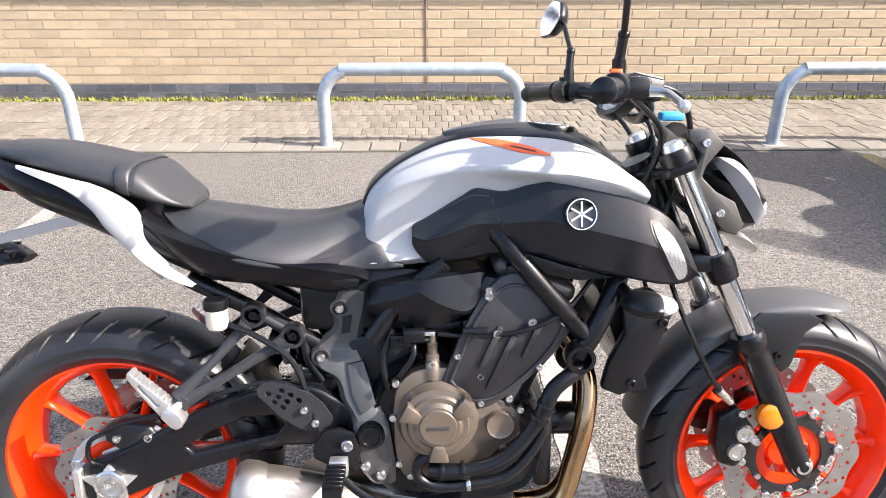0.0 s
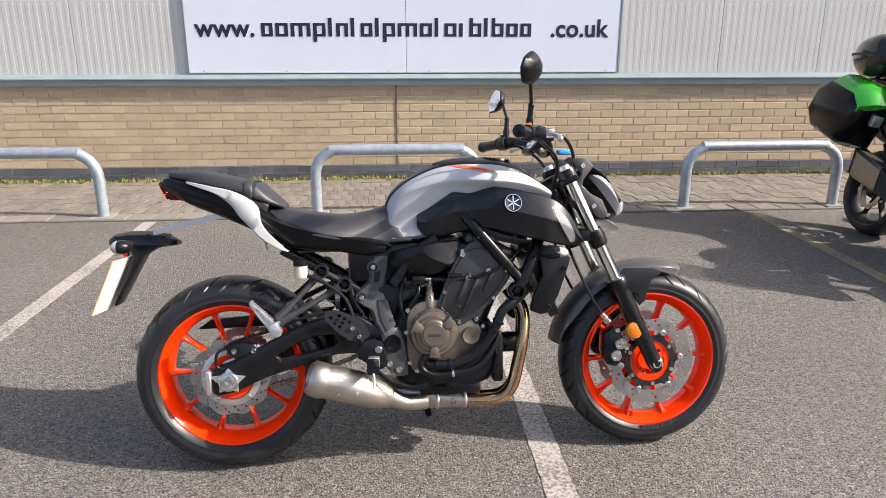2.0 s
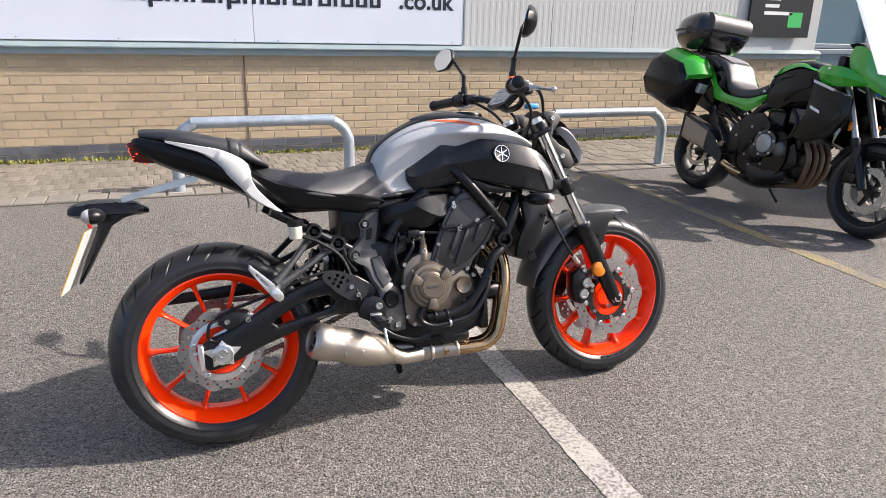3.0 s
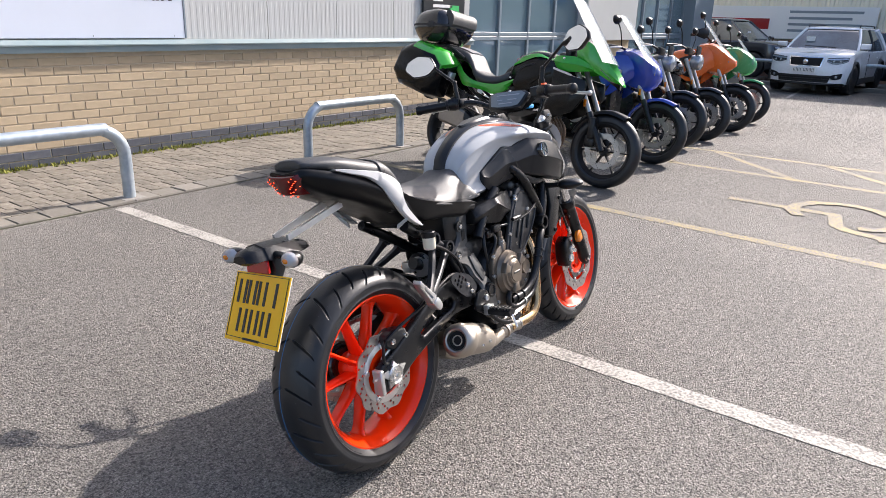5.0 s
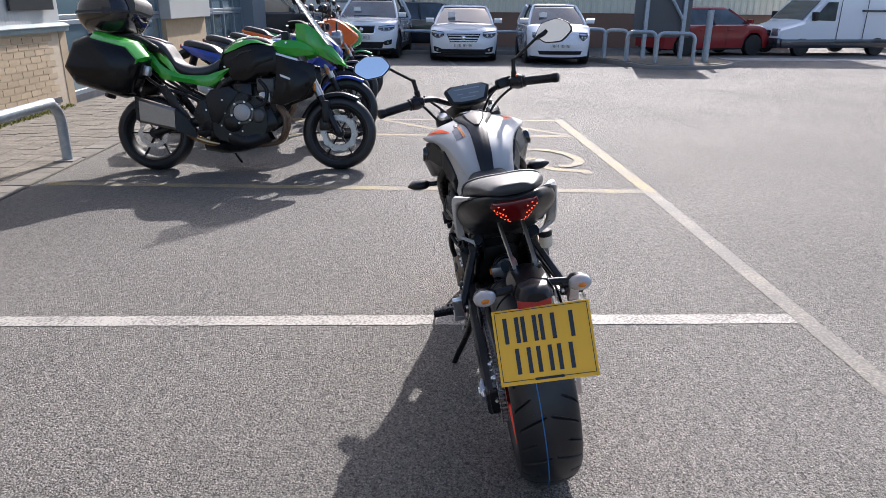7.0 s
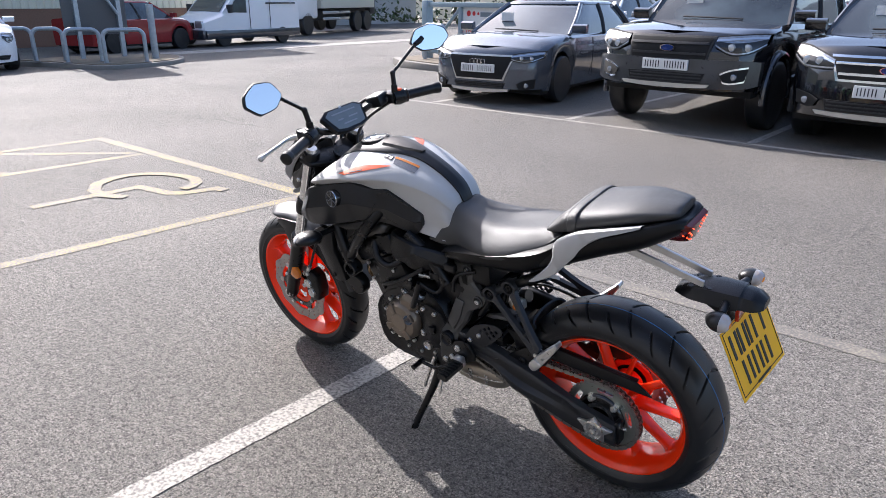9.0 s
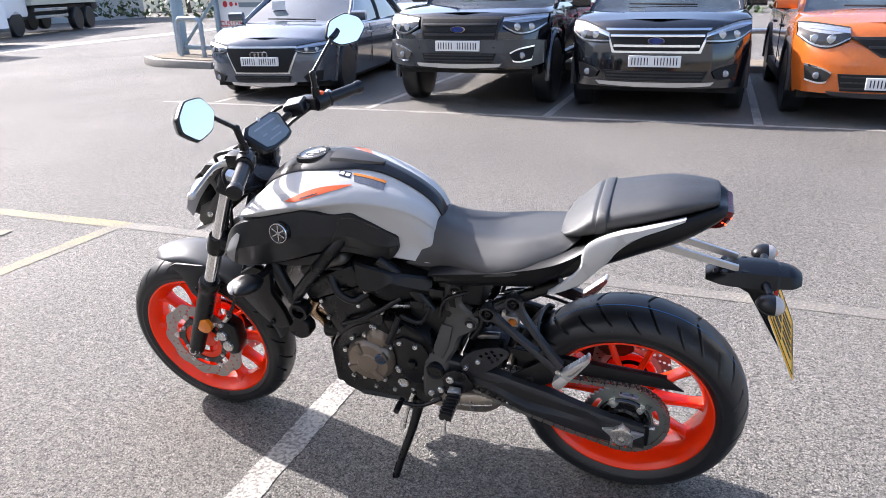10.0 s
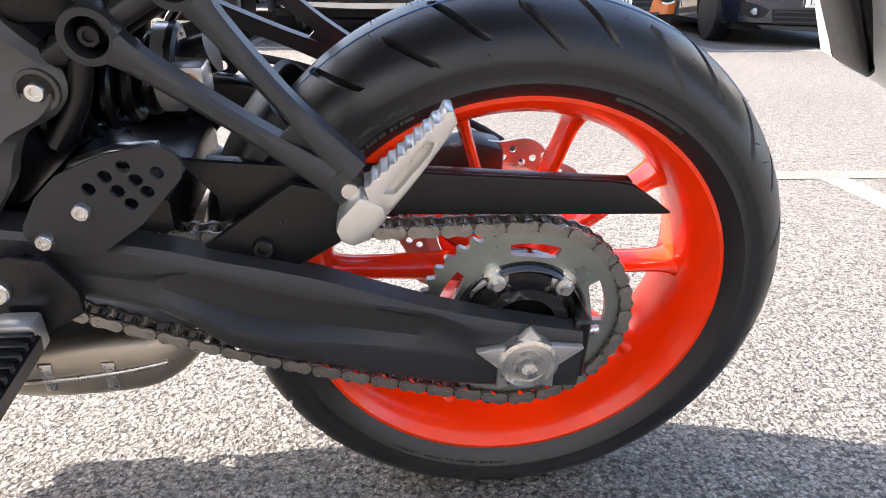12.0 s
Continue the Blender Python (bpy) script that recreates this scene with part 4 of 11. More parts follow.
for k in range(1, 41):
    f = k / 40
    path.append((p1[0] + (e0[0] - p1[0]) * f, p1[1] + (e0[1] - p1[1]) * f - 0.012 * math.sin(math.pi * f)))
q1 = ang + math.pi / 2 - off
for k in range(1, 21):
    a = q0 + (q1 - q0) * k / 20
    path.append((fcx + FR * math.cos(a), fcz + FR * math.sin(a)))
e1, s0 = path[-1], path[0]
for k in range(1, 41):
    f = k / 40
    path.append((e1[0] + (s0[0] - e1[0]) * f, e1[1] + (s0[1] - e1[1]) * f - 0.003 * math.sin(math.pi * f)))
PITCH = 0.01588


def link_mesh(y):
    bm = B()
    for s in (-1, 1):
        outl = []
        for k in range(7):
            a = radians(90 + 30 * k)
            outl.append((0.0072 * math.cos(a), 0.0072 * math.sin(a)))
        outl.append((PITCH / 2, -0.0052))
        for k in range(7):
            a = radians(-90 + 30 * k)
            outl.append((PITCH + 0.0072 * math.cos(a), 0.0072 * math.sin(a)))
        outl.append((PITCH / 2, 0.0052))
        plate(bm, outl, s * y - 0.0011, s * y + 0.0011)
        for u in (0, PITCH):
            lathe(bm, [(0.0, s * (y + 0.0020)), (0.0026, s * (y + 0.0020)), (0.0028, s * y)], (u, 0, 0), "y", 8)
    for u in (0, PITCH):
        rod(bm, (u, -y, 0), (u, y, 0), 0.0048, 8)
    return bm


lo = part("link", link_mesh(0.0098), BRASS, chain, smooth=40)
li = part("link", link_mesh(0.0072), mat("oiled_chain_steel", (0.16, 0.15, 0.14), rough=0.28, metal=0.8, var=0.2, scale=80), chain, smooth=40)
acc, pts_ = 0.0, [path[0]]
for a, b in zip(path, path[1:]):
    L_ = math.hypot(b[0] - a[0], b[1] - a[1])
    pos = 0.0
    while acc + (L_ - pos) >= PITCH:
        stp = PITCH - acc
        pos += stp
        acc = 0.0
        pts_.append((a[0] + (b[0] - a[0]) * pos / L_, a[1] + (b[1] - a[1]) * pos / L_))
    acc += L_ - pos
used = [False, False]
for k in range(len(pts_) - 1):
    (ax_, az_), (bx_, bz_) = pts_[k], pts_[k + 1]
    M = pose(ax_, 0.101, az_) @ Matrix.Rotation(-math.atan2(bz_ - az_, bx_ - ax_), 4, "Y")
    src = lo if k % 2 else li
    if not used[k % 2]:
        src.matrix_basis = M
        used[k % 2] = True
    else:
        share("link", src, chain, M)

# ---- swingarm, axle ends ----
bm = B()
rings = []
for x, zt_, zb_, yc, w, rl, ru, q in (
        (0.520, 0.450, 0.372, 0.118, 0.040, 0.410, 0.412, 0.0), (0.430, 0.440, 0.376, 0.122, 0.038, 0.402, 0.408, 0.0),
        (0.360, 0.428, 0.362, 0.126, 0.036, 0.385, 0.397, 0.003), (0.325, 0.421, 0.342, 0.127, 0.036, 0.366, 0.400, 0.008),
        (0.290, 0.411, 0.314, 0.128, 0.035, 0.347, 0.392, 0.013), (0.255, 0.403, 0.302, 0.129, 0.034, 0.334, 0.379, 0.015),
        (0.200, 0.388, 0.288, 0.130, 0.032, 0.325, 0.364, 0.013), (0.140, 0.367, 0.272, 0.131, 0.030, 0.318, 0.352, 0.008),
        (0.090, 0.351, 0.260, 0.132, 0.029, 0.311, 0.340, 0.003), (0.030, 0.335, 0.251, 0.132, 0.028, 0.290, 0.310, 0.0), (-0.058, 0.316, 0.244, 0.132, 0.026, 0.278, 0.292, 0.0)):
    yo = yc + w / 2
    rings.append([(x, yc - w / 2, zb_), (x, yo - 0.005, zb_), (x, yo, zb_ + 0.006), (x, yo + 0.003, rl - 0.010), (x, yo + 0.002, rl - 0.004), (x, yo - q, rl + 0.006), (x, yo - q, ru - 0.003), (x, yo + 0.001, ru + 0.005), (x, yo + 0.001, ru + 0.009), (x, yo - 0.001, zt_ - 0.006), (x, yo - 0.006, zt_), (x, yc - w / 2, zt_)])
loft(bm, rings, nu=4, nv=1)
arm = part("swingarm", bm, SATINARM, bike, "satin black swingarm", smooth=32)
bm = B()
outl = [(-0.058, 0.290), (-0.050, 0.345), (0.03, 0.378), (0.12, 0.424), (0.22, 0.474), (0.31, 0.502), (0.40, 0.505), (0.46, 0.47), (0.53, 0.44), (0.53, 0.385), (0.44, 0.378), (0.34, 0.380), (0.24, 0.352), (0.12, 0.315), (0.03, 0.277), (-0.04, 0.262)]
outl = [(p.x, p.y) for p in cr([(u, v, 0) for u, v in outl + outl[:1]], 3)][:-1]
plate(bm, outl, -0.124, -0.096, 0.007, cut=[(0.150, 0.382), (0.165, 0.368), (0.245, 0.388), (0.330, 0.408), (0.345, 0.425), (0.325, 0.445), (0.270, 0.440), (0.200, 0.412)])
part("right_arm", bm, BLACKMETAL, arm, "dark cast right swingarm leg", smooth=50)
bm = B()
rod(bm, (0.505, -0.135, 0.418), (0.505, 0.135, 0.418), 0.036, 24)
box(bm, 0.33, 0.45, -0.10, 0.11, 0.40, 0.46, 0.01)
part("cross_tube", bm, BLACKMETAL, arm)
for s in (-1, 1):
    y = s * 0.140
    zc = 0.309 if s < 0 else 0.292
    y = -0.121 if s < 0 else 0.146
    bm = B()
    outl = []
    for k in range(10):
        an = radians(36 * k + 18)
        rr = (0.056, 0.050, 0.060, 0.050, 0.050)[k // 2] if k % 2 == 0 else 0.030
        outl.append((rr * math.cos(an), zc + rr * math.sin(an) * 0.86))
    plate(bm, outl, min(y, y + s * 0.010), max(y, y + s * 0.010), 0.002)
    ax_end = part("axle_block", bm, ALLOY, bike, "star-shaped cast alloy axle block")
    bm = B()
    lathe(bm, [(0.0, 0.012), (0.007, 0.012), (0.008, 0.019), (0.014, 0.019), (0.016, 0.010), (0.024, 0.009), (0.027, 0.015), (0.031, 0.013), (0.031, 0.0)], (0.0, y, zc), "y", 32, m=AX["y"] @ Matrix.Scale(s, 3, (0, 0, 1)))
    part("axle_nut", bm, STEEL, ax_end)
    part("adjuster_bolt", rod(B(), (-0.082, s * 0.118, zc + 0.010), (-0.035, s * 0.118, zc + 0.006), 0.005, 10), STEEL, ax_end)
    part("adjuster_cap", box(B(), -0.068, -0.052, s * 0.118 - 0.018, s * 0.118 + 0.018, zc - 0.042, zc + 0.034, 0.003, 1), ALLOY if s < 0 else BLACKMETAL, ax_end)

# chain guard, rear hugger
bm = B()
plate(bm, [(0.323, 0.494), (0.20, 0.484), (0.055, 0.474), (-0.075, 0.466), (-0.100, 0.461), (-0.120, 0.447), (-0.144, 0.429), (0.052, 0.432), (0.20, 0.436), (0.292, 0.438), (0.293, 0.455)], 0.093, 0.101, 0.003)
plate(bm, [(-0.098, 0.459), (0.30, 0.486), (0.30, 0.490), (-0.098, 0.464)], 0.082, 0.096, 0.001)
cg = part("chain_guard", bm, BLACKPLASTIC, bike, "long black plastic chain guard")
bm = B()
plate(bm, [(0.222, 0.478), (0.150, 0.462), (0.175, 0.421), (0.234, 0.383), (0.310, 0.412)], 0.112, 0.121, 0.003)
part("guard_bracket", bm, BLACKPLASTIC, cg)
part("guard_bolt", bolt(B(), 0.252, 0.121, 0.414, 0.010, 0.006, 1), BLACKMETAL, cg)
bm = B()
rings = []
for a, w in ((14, 0.085), (24, 0.092), (34, 0.094), (43, 0.088)):
    R_ = 0.340
    c, s = math.cos(radians(a)), math.sin(radians(a))
    rings.append([(R_ * c * 0.90, -w, 0.308 + R_ * s * 0.90), (R_ * c * 0.97, -w * 0.8, 0.308 + R_ * s * 0.97), (R_ * c, 0, 0.308 + R_ * s), (R_ * c * 0.97, w * 0.8, 0.308 + R_ * s * 0.97), (R_ * c * 0.90, w, 0.308 + R_ * s * 0.90)])
loft(bm, rings, nu=5, nv=4, closed=False)
thicken(bm, 0.007)
part("rear_hugger", bm, BLACKPLASTIC, bike, "short black rear mudguard over the tyre", smooth=60)

# shock absorber
bm = B()
pts = []
for k in range(90):
    a = k / 90 * 6.5 * 2 * math.pi
    u = k / 90
    d = Vector((0.46 - 0.13 * u, 0, 0.50 + 0.05 * u))
    pts.append(d + Vector((0.02 * math.cos(a) * -0.35, 0.036 * math.sin(a), 0.036 * math.cos(a))))
tube(bm, pts, 0.0065, 8, 1)
sh = part("shock_absorber", bm, BLACKMETAL, bike, "black coil spring shock absorber")
part("spring_collar", lathe(B(), [(0.02, -0.008), (0.042, -0.008), (0.042, 0.008), (0.02, 0.008)], (0.34, 0, 0.545), "x", 28), ALLOY, sh)
part("shock_body", rod(B(), (0.50, 0, 0.49), (0.30, 0, 0.56), 0.020, 20), BLACKMETAL, sh)
part("adjuster", box(B(), 0.30, 0.335, 0.012, 0.05, 0.525, 0.56, 0.004), ALLOY, sh)
part("adjuster_knob", lathe(B(), [(0.0, 0.006), (0.010, 0.006), (0.012, 0.0)], (0.315, 0.05, 0.543), "y", 18), ORANGEPAD, sh)

# ---- tank ----
bm = B()
rings = []
for x, zt, wt, zs, wc, zc, wf, zf, wb, zb in (
        (0.498, 0.800, 0.018, 0.794, 0.040, 0.780, 0.056, 0.765, 0.050, 0.735),
        (0.515, 0.868, 0.034, 0.858, 0.074, 0.830, 0.090, 0.796, 0.090, 0.734),
        (0.565, 0.918, 0.046, 0.905, 0.096, 0.876, 0.100, 0.826, 0.094, 0.736),
        (0.650, 0.962, 0.058, 0.945, 0.121, 0.908, 0.114, 0.866, 0.098, 0.745),
        (0.730, 0.984, 0.066, 0.966, 0.148, 0.920, 0.134, 0.890, 0.104, 0.760),
        (0.810, 0.990, 0.070, 0.972, 0.178, 0.920, 0.150, 0.894, 0.140, 0.780),
        (0.890, 0.981, 0.070, 0.964, 0.190, 0.912, 0.176, 0.888, 0.140, 0.790),
        (0.960, 0.950, 0.064, 0.936, 0.196, 0.896, 0.180, 0.876, 0.130, 0.790),
        (1.015, 0.905, 0.055, 0.893, 0.174, 0.874, 0.160, 0.860, 0.110, 0.790)):
    half = [(0.0, zt), (wt, zs), ((wt + wc) / 2 + 0.004, (zs + zc) / 2 + 0.010), (wc, zc + 0.008), (wc + 0.001, zc - 0.004), (wf, zf), (wf * 0.97, (zf + zb) / 2), (wb, zb)]
    rings.append([(x, y, z) for y, z in half] + [(x, -y, z) for y, z in reversed(half[1:])])
loft(bm, rings, nu=7, nv=3)
tank = part("fuel_tank", bm, SILVER, bike, "matt silver fuel tank with dark centre strip", smooth=60)


def tank_top(x, y):
    """The height of the tank's crown, for what lies on it."""
    xs_ = (0.498, 0.515, 0.565, 0.65, 0.73, 0.81, 0.89, 0.96, 1.015)
    zs_ = (0.80, 0.868, 0.918, 0.962, 0.984, 0.990, 0.981, 0.950, 0.905)
    for i in range(8):
        if x <= xs_[i + 1]:
            f = (x - xs_[i]) / (xs_[i + 1] - xs_[i])
            return zs_[i] + (zs_[i + 1] - zs_[i]) * f - 2.0 * y * y
    return 0.905


from mathutils.bvhtree import BVHTree
_tk = BVHTree.FromPolygons([v.co for v in tank.data.vertices], [p.vertices for p in tank.data.polygons])


def crown(x, y, lift):
    """A place just above the tank's skin, met along its slope."""
    c = Vector((0.80, 0.0, 0.70))
    p = Vector((x, y, tank_top(x, 0)))
    d = Vector((p.x - c.x, 0, p.z - c.z)).normalized()
    h = _tk.ray_cast(p + d * 0.2, -d)
    return h[0] + d * lift if h[0] else p


bm = B()
rows = []
for q in cr([(0.500, 0.020, 0), (0.53, 0.025, 0), (0.58, 0.027, 0), (0.65, 0.031, 0), (0.71, 0.044, 0), (0.76, 0.060, 0), (0.82, 0.070, 0), (0.90, 0.073, 0), (0.96, 0.070, 0), (1.01, 0.060, 0)], 5):
    x, w = q.x, q.y
    row = [crown(x, f * w, 0.0035 if abs(f) < 1 else 0.0005) for f in (-1, -0.96, -0.6, -0.55, -0.2, 0, 0.2, 0.55, 0.6, 0.96, 1)]
    rows.append(row)
grid_faces(bm, rows)
thicken(bm, -0.002)
strip = part("centre_strip", bm, DARKGREY, tank, "matt dark grey strip along the tank", smooth=50)
bm = B()
rows = []
for q in cr([(0.665, 0.006, 0), (0.72, 0.030, 0), (0.80, 0.040, 0)], 6):
    rows.append([crown(q.x, f * q.y, 0.0035 + (0.006 if abs(f) < 1 else 0.0)) for f in (-1, -0.85, 0, 0.85, 1)])
grid_faces(bm, rows)
thicken(bm, -0.002)
# Paler metal than the strip puts the wedge's sky reflection into its colour.
part("strip_ridge", bm, GUNMETAL, strip, "raised wedge behind the fuel cap, lightened as sky sheen", smooth=30)
bm = B()
lathe(bm, [(0.0, 0.006), (0.014, 0.006), (0.016, 0.004), (0.032, 0.004), (0.034, 0.007), (0.040, 0.006), (0.042, 0.0), (0.042, -0.01)], (0, 0, 0), "z", 40)
part("fuel_cap", bm, ALLOY, tank, "round alloy fuel cap", at=pose(0.868, 0, 0.984, 0, 6, 0))
bm = B()
lathe(bm, [(0.036, 0.0), (0.036, 0.0075), (0.046, 0.0065), (0.049, 0.0), (0.049, -0.008)], (0, 0, 0), "z", 40)
part("cap_ring", bm, BLACKMETAL, tank, at=pose(0.868, 0, 0.984, 0, 6, 0))
part("cap_ridge", box(B(), -0.020, 0.020, -0.007, 0.007, 0.003, 0.0085, 0.002), STEEL, tank, at=pose(0.868, 0, 0.984, 0, 6, 0))
for k in range(5):
    part("cap_screw", lathe(B(), [(0.0, 0.0085), (0.0028, 0.0085), (0.003, 0.006)], (0.041 * math.cos(k * 1.257 + 0.4), 0.041 * math.sin(k * 1.257 + 0.4), 0), "z", 8), STEEL, tank, at=pose(0.868, 0, 0.984, 0, 6, 0))
# ---- dark side panels with air scoops ----
panels = []
for s in (-1, 1):
    bm = B()
    rings = []
    for x, zt, zb, yo, yi in (
            (0.599, 0.815, 0.782, 0.120, 0.070),
            (0.604, 0.820, 0.772, 0.122, 0.072),
            (0.613, 0.825, 0.760, 0.124, 0.072),
            (0.634, 0.837, 0.745, 0.128, 0.075),
            (0.690, 0.874, 0.750, 0.141, 0.090),
            (0.712, 0.888, 0.754, 0.146, 0.100),
            (0.735, 0.887, 0.760, 0.150, 0.108),
            (0.770, 0.885, 0.768, 0.166, 0.118),
            (0.829, 0.902, 0.770, 0.190, 0.130),
            (0.850, 0.902, 0.764, 0.198, 0.132),
            (0.909, 0.892, 0.750, 0.212, 0.135),
            (1.006, 0.866, 0.726, 0.214, 0.130),
            (1.063, 0.828, 0.714, 0.200, 0.130),
            (1.105, 0.768, 0.712, 0.178, 0.130),
            (1.124, 0.732, 0.714, 0.160, 0.130)):
        zm = zt * 0.52 + zb * 0.48
        hh = zt - zb
        tuck = min(1.0, 0.25 + max(0.0, x - 0.61) / 0.13)
        hit_ = _tk.ray_cast(Vector((x, s * 0.5, zt - 0.006)), Vector((0, -s, 0)))[0]
        yt = min(yo - 0.002, max(yo - 0.022, abs(hit_.y) + 0.007 if hit_ else 0.0))
        hm_ = _tk.ray_cast(Vector((x, s * 0.5, zm)), Vector((0, -s, 0)))[0]
        yo = max(yo, abs(hm_.y) + 0.010 if hm_ else 0.0)
        rings.append([(x, s * yi, zt - 0.004), (x, s * (yt - 0.012), zt), (x, s * yt, zt - 0.003), (x, s * (yo - 0.003 if yt < yo - 0.004 else yo), zm + 0.10 * hh), (x, s * yo, zm), (x, s * (yo - 0.003), zm - 0.06 * hh), (x, s * (yo - 0.020 * tuck), zb + 0.006), (x, s * (yo - 0.028 * tuck), zb), (x, s * yi, zb)])
    loft(bm, rings, nu=3, nv=1)
    pn = part("side_panel", bm, DARKGREY, bike, "matt dark grey side panel with an air scoop", smooth=24)
    panels.append((s, pn))
    bm = B()
    lathe(bm, [(0.0, 0.003), (0.024, 0.003), (0.0275, 0.005), (0.029, 0.0), (0.029, -0.02)], (0, 0, 0), "y", 36, m=AX["y"] @ Matrix.Scale(s, 3, (0, 0, 1)))
    em = part("emblem", bm, GLOSSBLACK, pn, "round chrome-ringed badge", at=pose(0.888, s * 0.2055, 0.852, s * 9, 0, -s * 5))
    bm = B()
    ring(bm, 0, s * 0.005, 0, 0.0275, 0.0250, 0.004, 36)
    for k in range(3):
        M = Matrix.Rotation(radians(60 * k + 30), 4, "Y")
        box(bm, -0.0215, 0.0215, s * 0.004 - 0.0015, s * 0.004 + 0.0015, -0.0017, 0.0017, m=M)
    part("emblem_ring", bm, CHROME, em)
    part("panel_bolt", bolt(B(), 0.656, s * 0.108, 0.764, 0.010, 0.010, s), STEEL, pn)
    bm = B()
    plate(bm, [(0.80, 0.775), (0.87, 0.752), (0.965, 0.727), (0.90, 0.722), (0.84, 0.735)], s * 0.158 - 0.008, s * 0.158 + 0.008, 0.002)
    part("lower_fin", bm, BLACKPLASTIC, pn)

# ---- seats ----
bm = B()
rings = []
for x, zt, w, zl, dip in (
        (0.135, 0.856, 0.075, 0.835, 0.0),
        (0.185, 0.842, 0.110, 0.795, 0.0),
        (0.270, 0.826, 0.143, 0.762, 0.002),
        (0.350, 0.816, 0.146, 0.746, 0.003),
        (0.420, 0.820, 0.128, 0.738, 0.002),
        (0.475, 0.832, 0.108, 0.730, 0.0),
        (0.510, 0.840, 0.104, 0.730, 0.0),
        (0.545, 0.806, 0.110, 0.732, 0.0),
        (0.582, 0.754, 0.108, 0.734, 0.0)):
    half = [(0.0, zt - dip), (w * 0.48, zt - 0.001), (w * 0.76, zt - 0.30 * (zt - zl)), (w * 0.94, zt - 0.62 * (zt - zl)), (w, zl + 0.008), (w * 0.97, zl), (w * 0.7, zl - 0.004)]
    rings.append([(x, y, z) for y, z in half] + [(x, -y, z) for y, z in reversed(half[1:])])
loft(bm, rings, nu=6, nv=4)
part("rider_seat", bm, SEATHIDE, bike, "black grained vinyl rider seat", smooth=70)
bm = B()
rings = []
for x, zt, w, zl in ((-0.160, 0.950, 0.036, 0.938), (-0.148, 0.957, 0.061, 0.931), (-0.06, 0.953, 0.094, 0.914), (0.03, 0.933, 0.106, 0.888), (0.10, 0.916, 0.112, 0.866), (0.118, 0.911, 0.112, 0.860), (0.146, 0.886, 0.106, 0.850), (0.178, 0.856, 0.088, 0.840), (0.192, 0.842, 0.060, 0.834)):
    half = [(0.0, zt), (w * 0.5, zt - 0.001), (w * 0.85, zt - 0.008), (w, (zt + zl) / 2), (w * 0.97, zl), (w * 0.6, zl - 0.006)]
    rings.append([(x, y, z) for y, z in half] + [(x, -y, z) for y, z in reversed(half[1:])])
loft(bm, rings, nu=6, nv=4)
pil = part("pillion_seat", bm, SEATHIDE, bike, "black grained vinyl pillion seat", smooth=70, at=pose(-0.008, 0, 0.012))
bm = B()
rings = []
for x0, lift in ((0.078, 0.001), (0.082, 0.0035), (0.100, 0.0035), (0.104, 0.001)):
    zt, w, zl = 0.9165 - (x0 - 0.1) * 0.24, 0.1120, 0.866 - (x0 - 0.1) * 0.30
    half = [(0.0, zt + lift), (w * 0.5, zt + lift), (w * 0.85 + lift, zt - 0.008 + lift), (w + lift, (zt + zl) / 2), (w * 0.97 + lift, zl)]
    rings.append([(x0, -y, z) for y, z in reversed(half)] + [(x0, y, z) for y, z in half[1:]])
loft(bm, rings, nu=3, nv=4, closed=False)
thicken(bm, 0.004)
part("grab_strap", bm, SEATHIDE, pil, "stitched vinyl strap across the seat", smooth=60)

# ---- tail ----
bm = B()
rings = []
for x, zt, zb, w in ((-0.182, 0.936, 0.902, 0.054), (-0.160, 0.940, 0.886, 0.072), (-0.09, 0.922, 0.848, 0.106), (0.0, 0.893, 0.812, 0.124), (0.10, 0.845, 0.765, 0.131), (0.19, 0.785, 0.715, 0.118), (0.24, 0.760, 0.702, 0.104)):
    half = [(0.0, zt - 0.01), (w * 0.85, zt - 0.004), (w * 1.04, zt - 0.016), (w * 1.06, zt * 0.45 + zb * 0.55), (w * 0.80, zb + 0.006), (w * 0.45, zb), (0.0, zb - 0.004)]
    rings.append([(x, y, z) for y, z in half] + [(x, -y, z) for y, z in reversed(half[1:-1])])
loft(bm, rings, nu=5, nv=3)
tail = part("tail_cowl", bm, TAILBLACK, bike, "black tail cowl under the pillion seat", smooth=50, at=pose(-0.004, 0, 0.008))
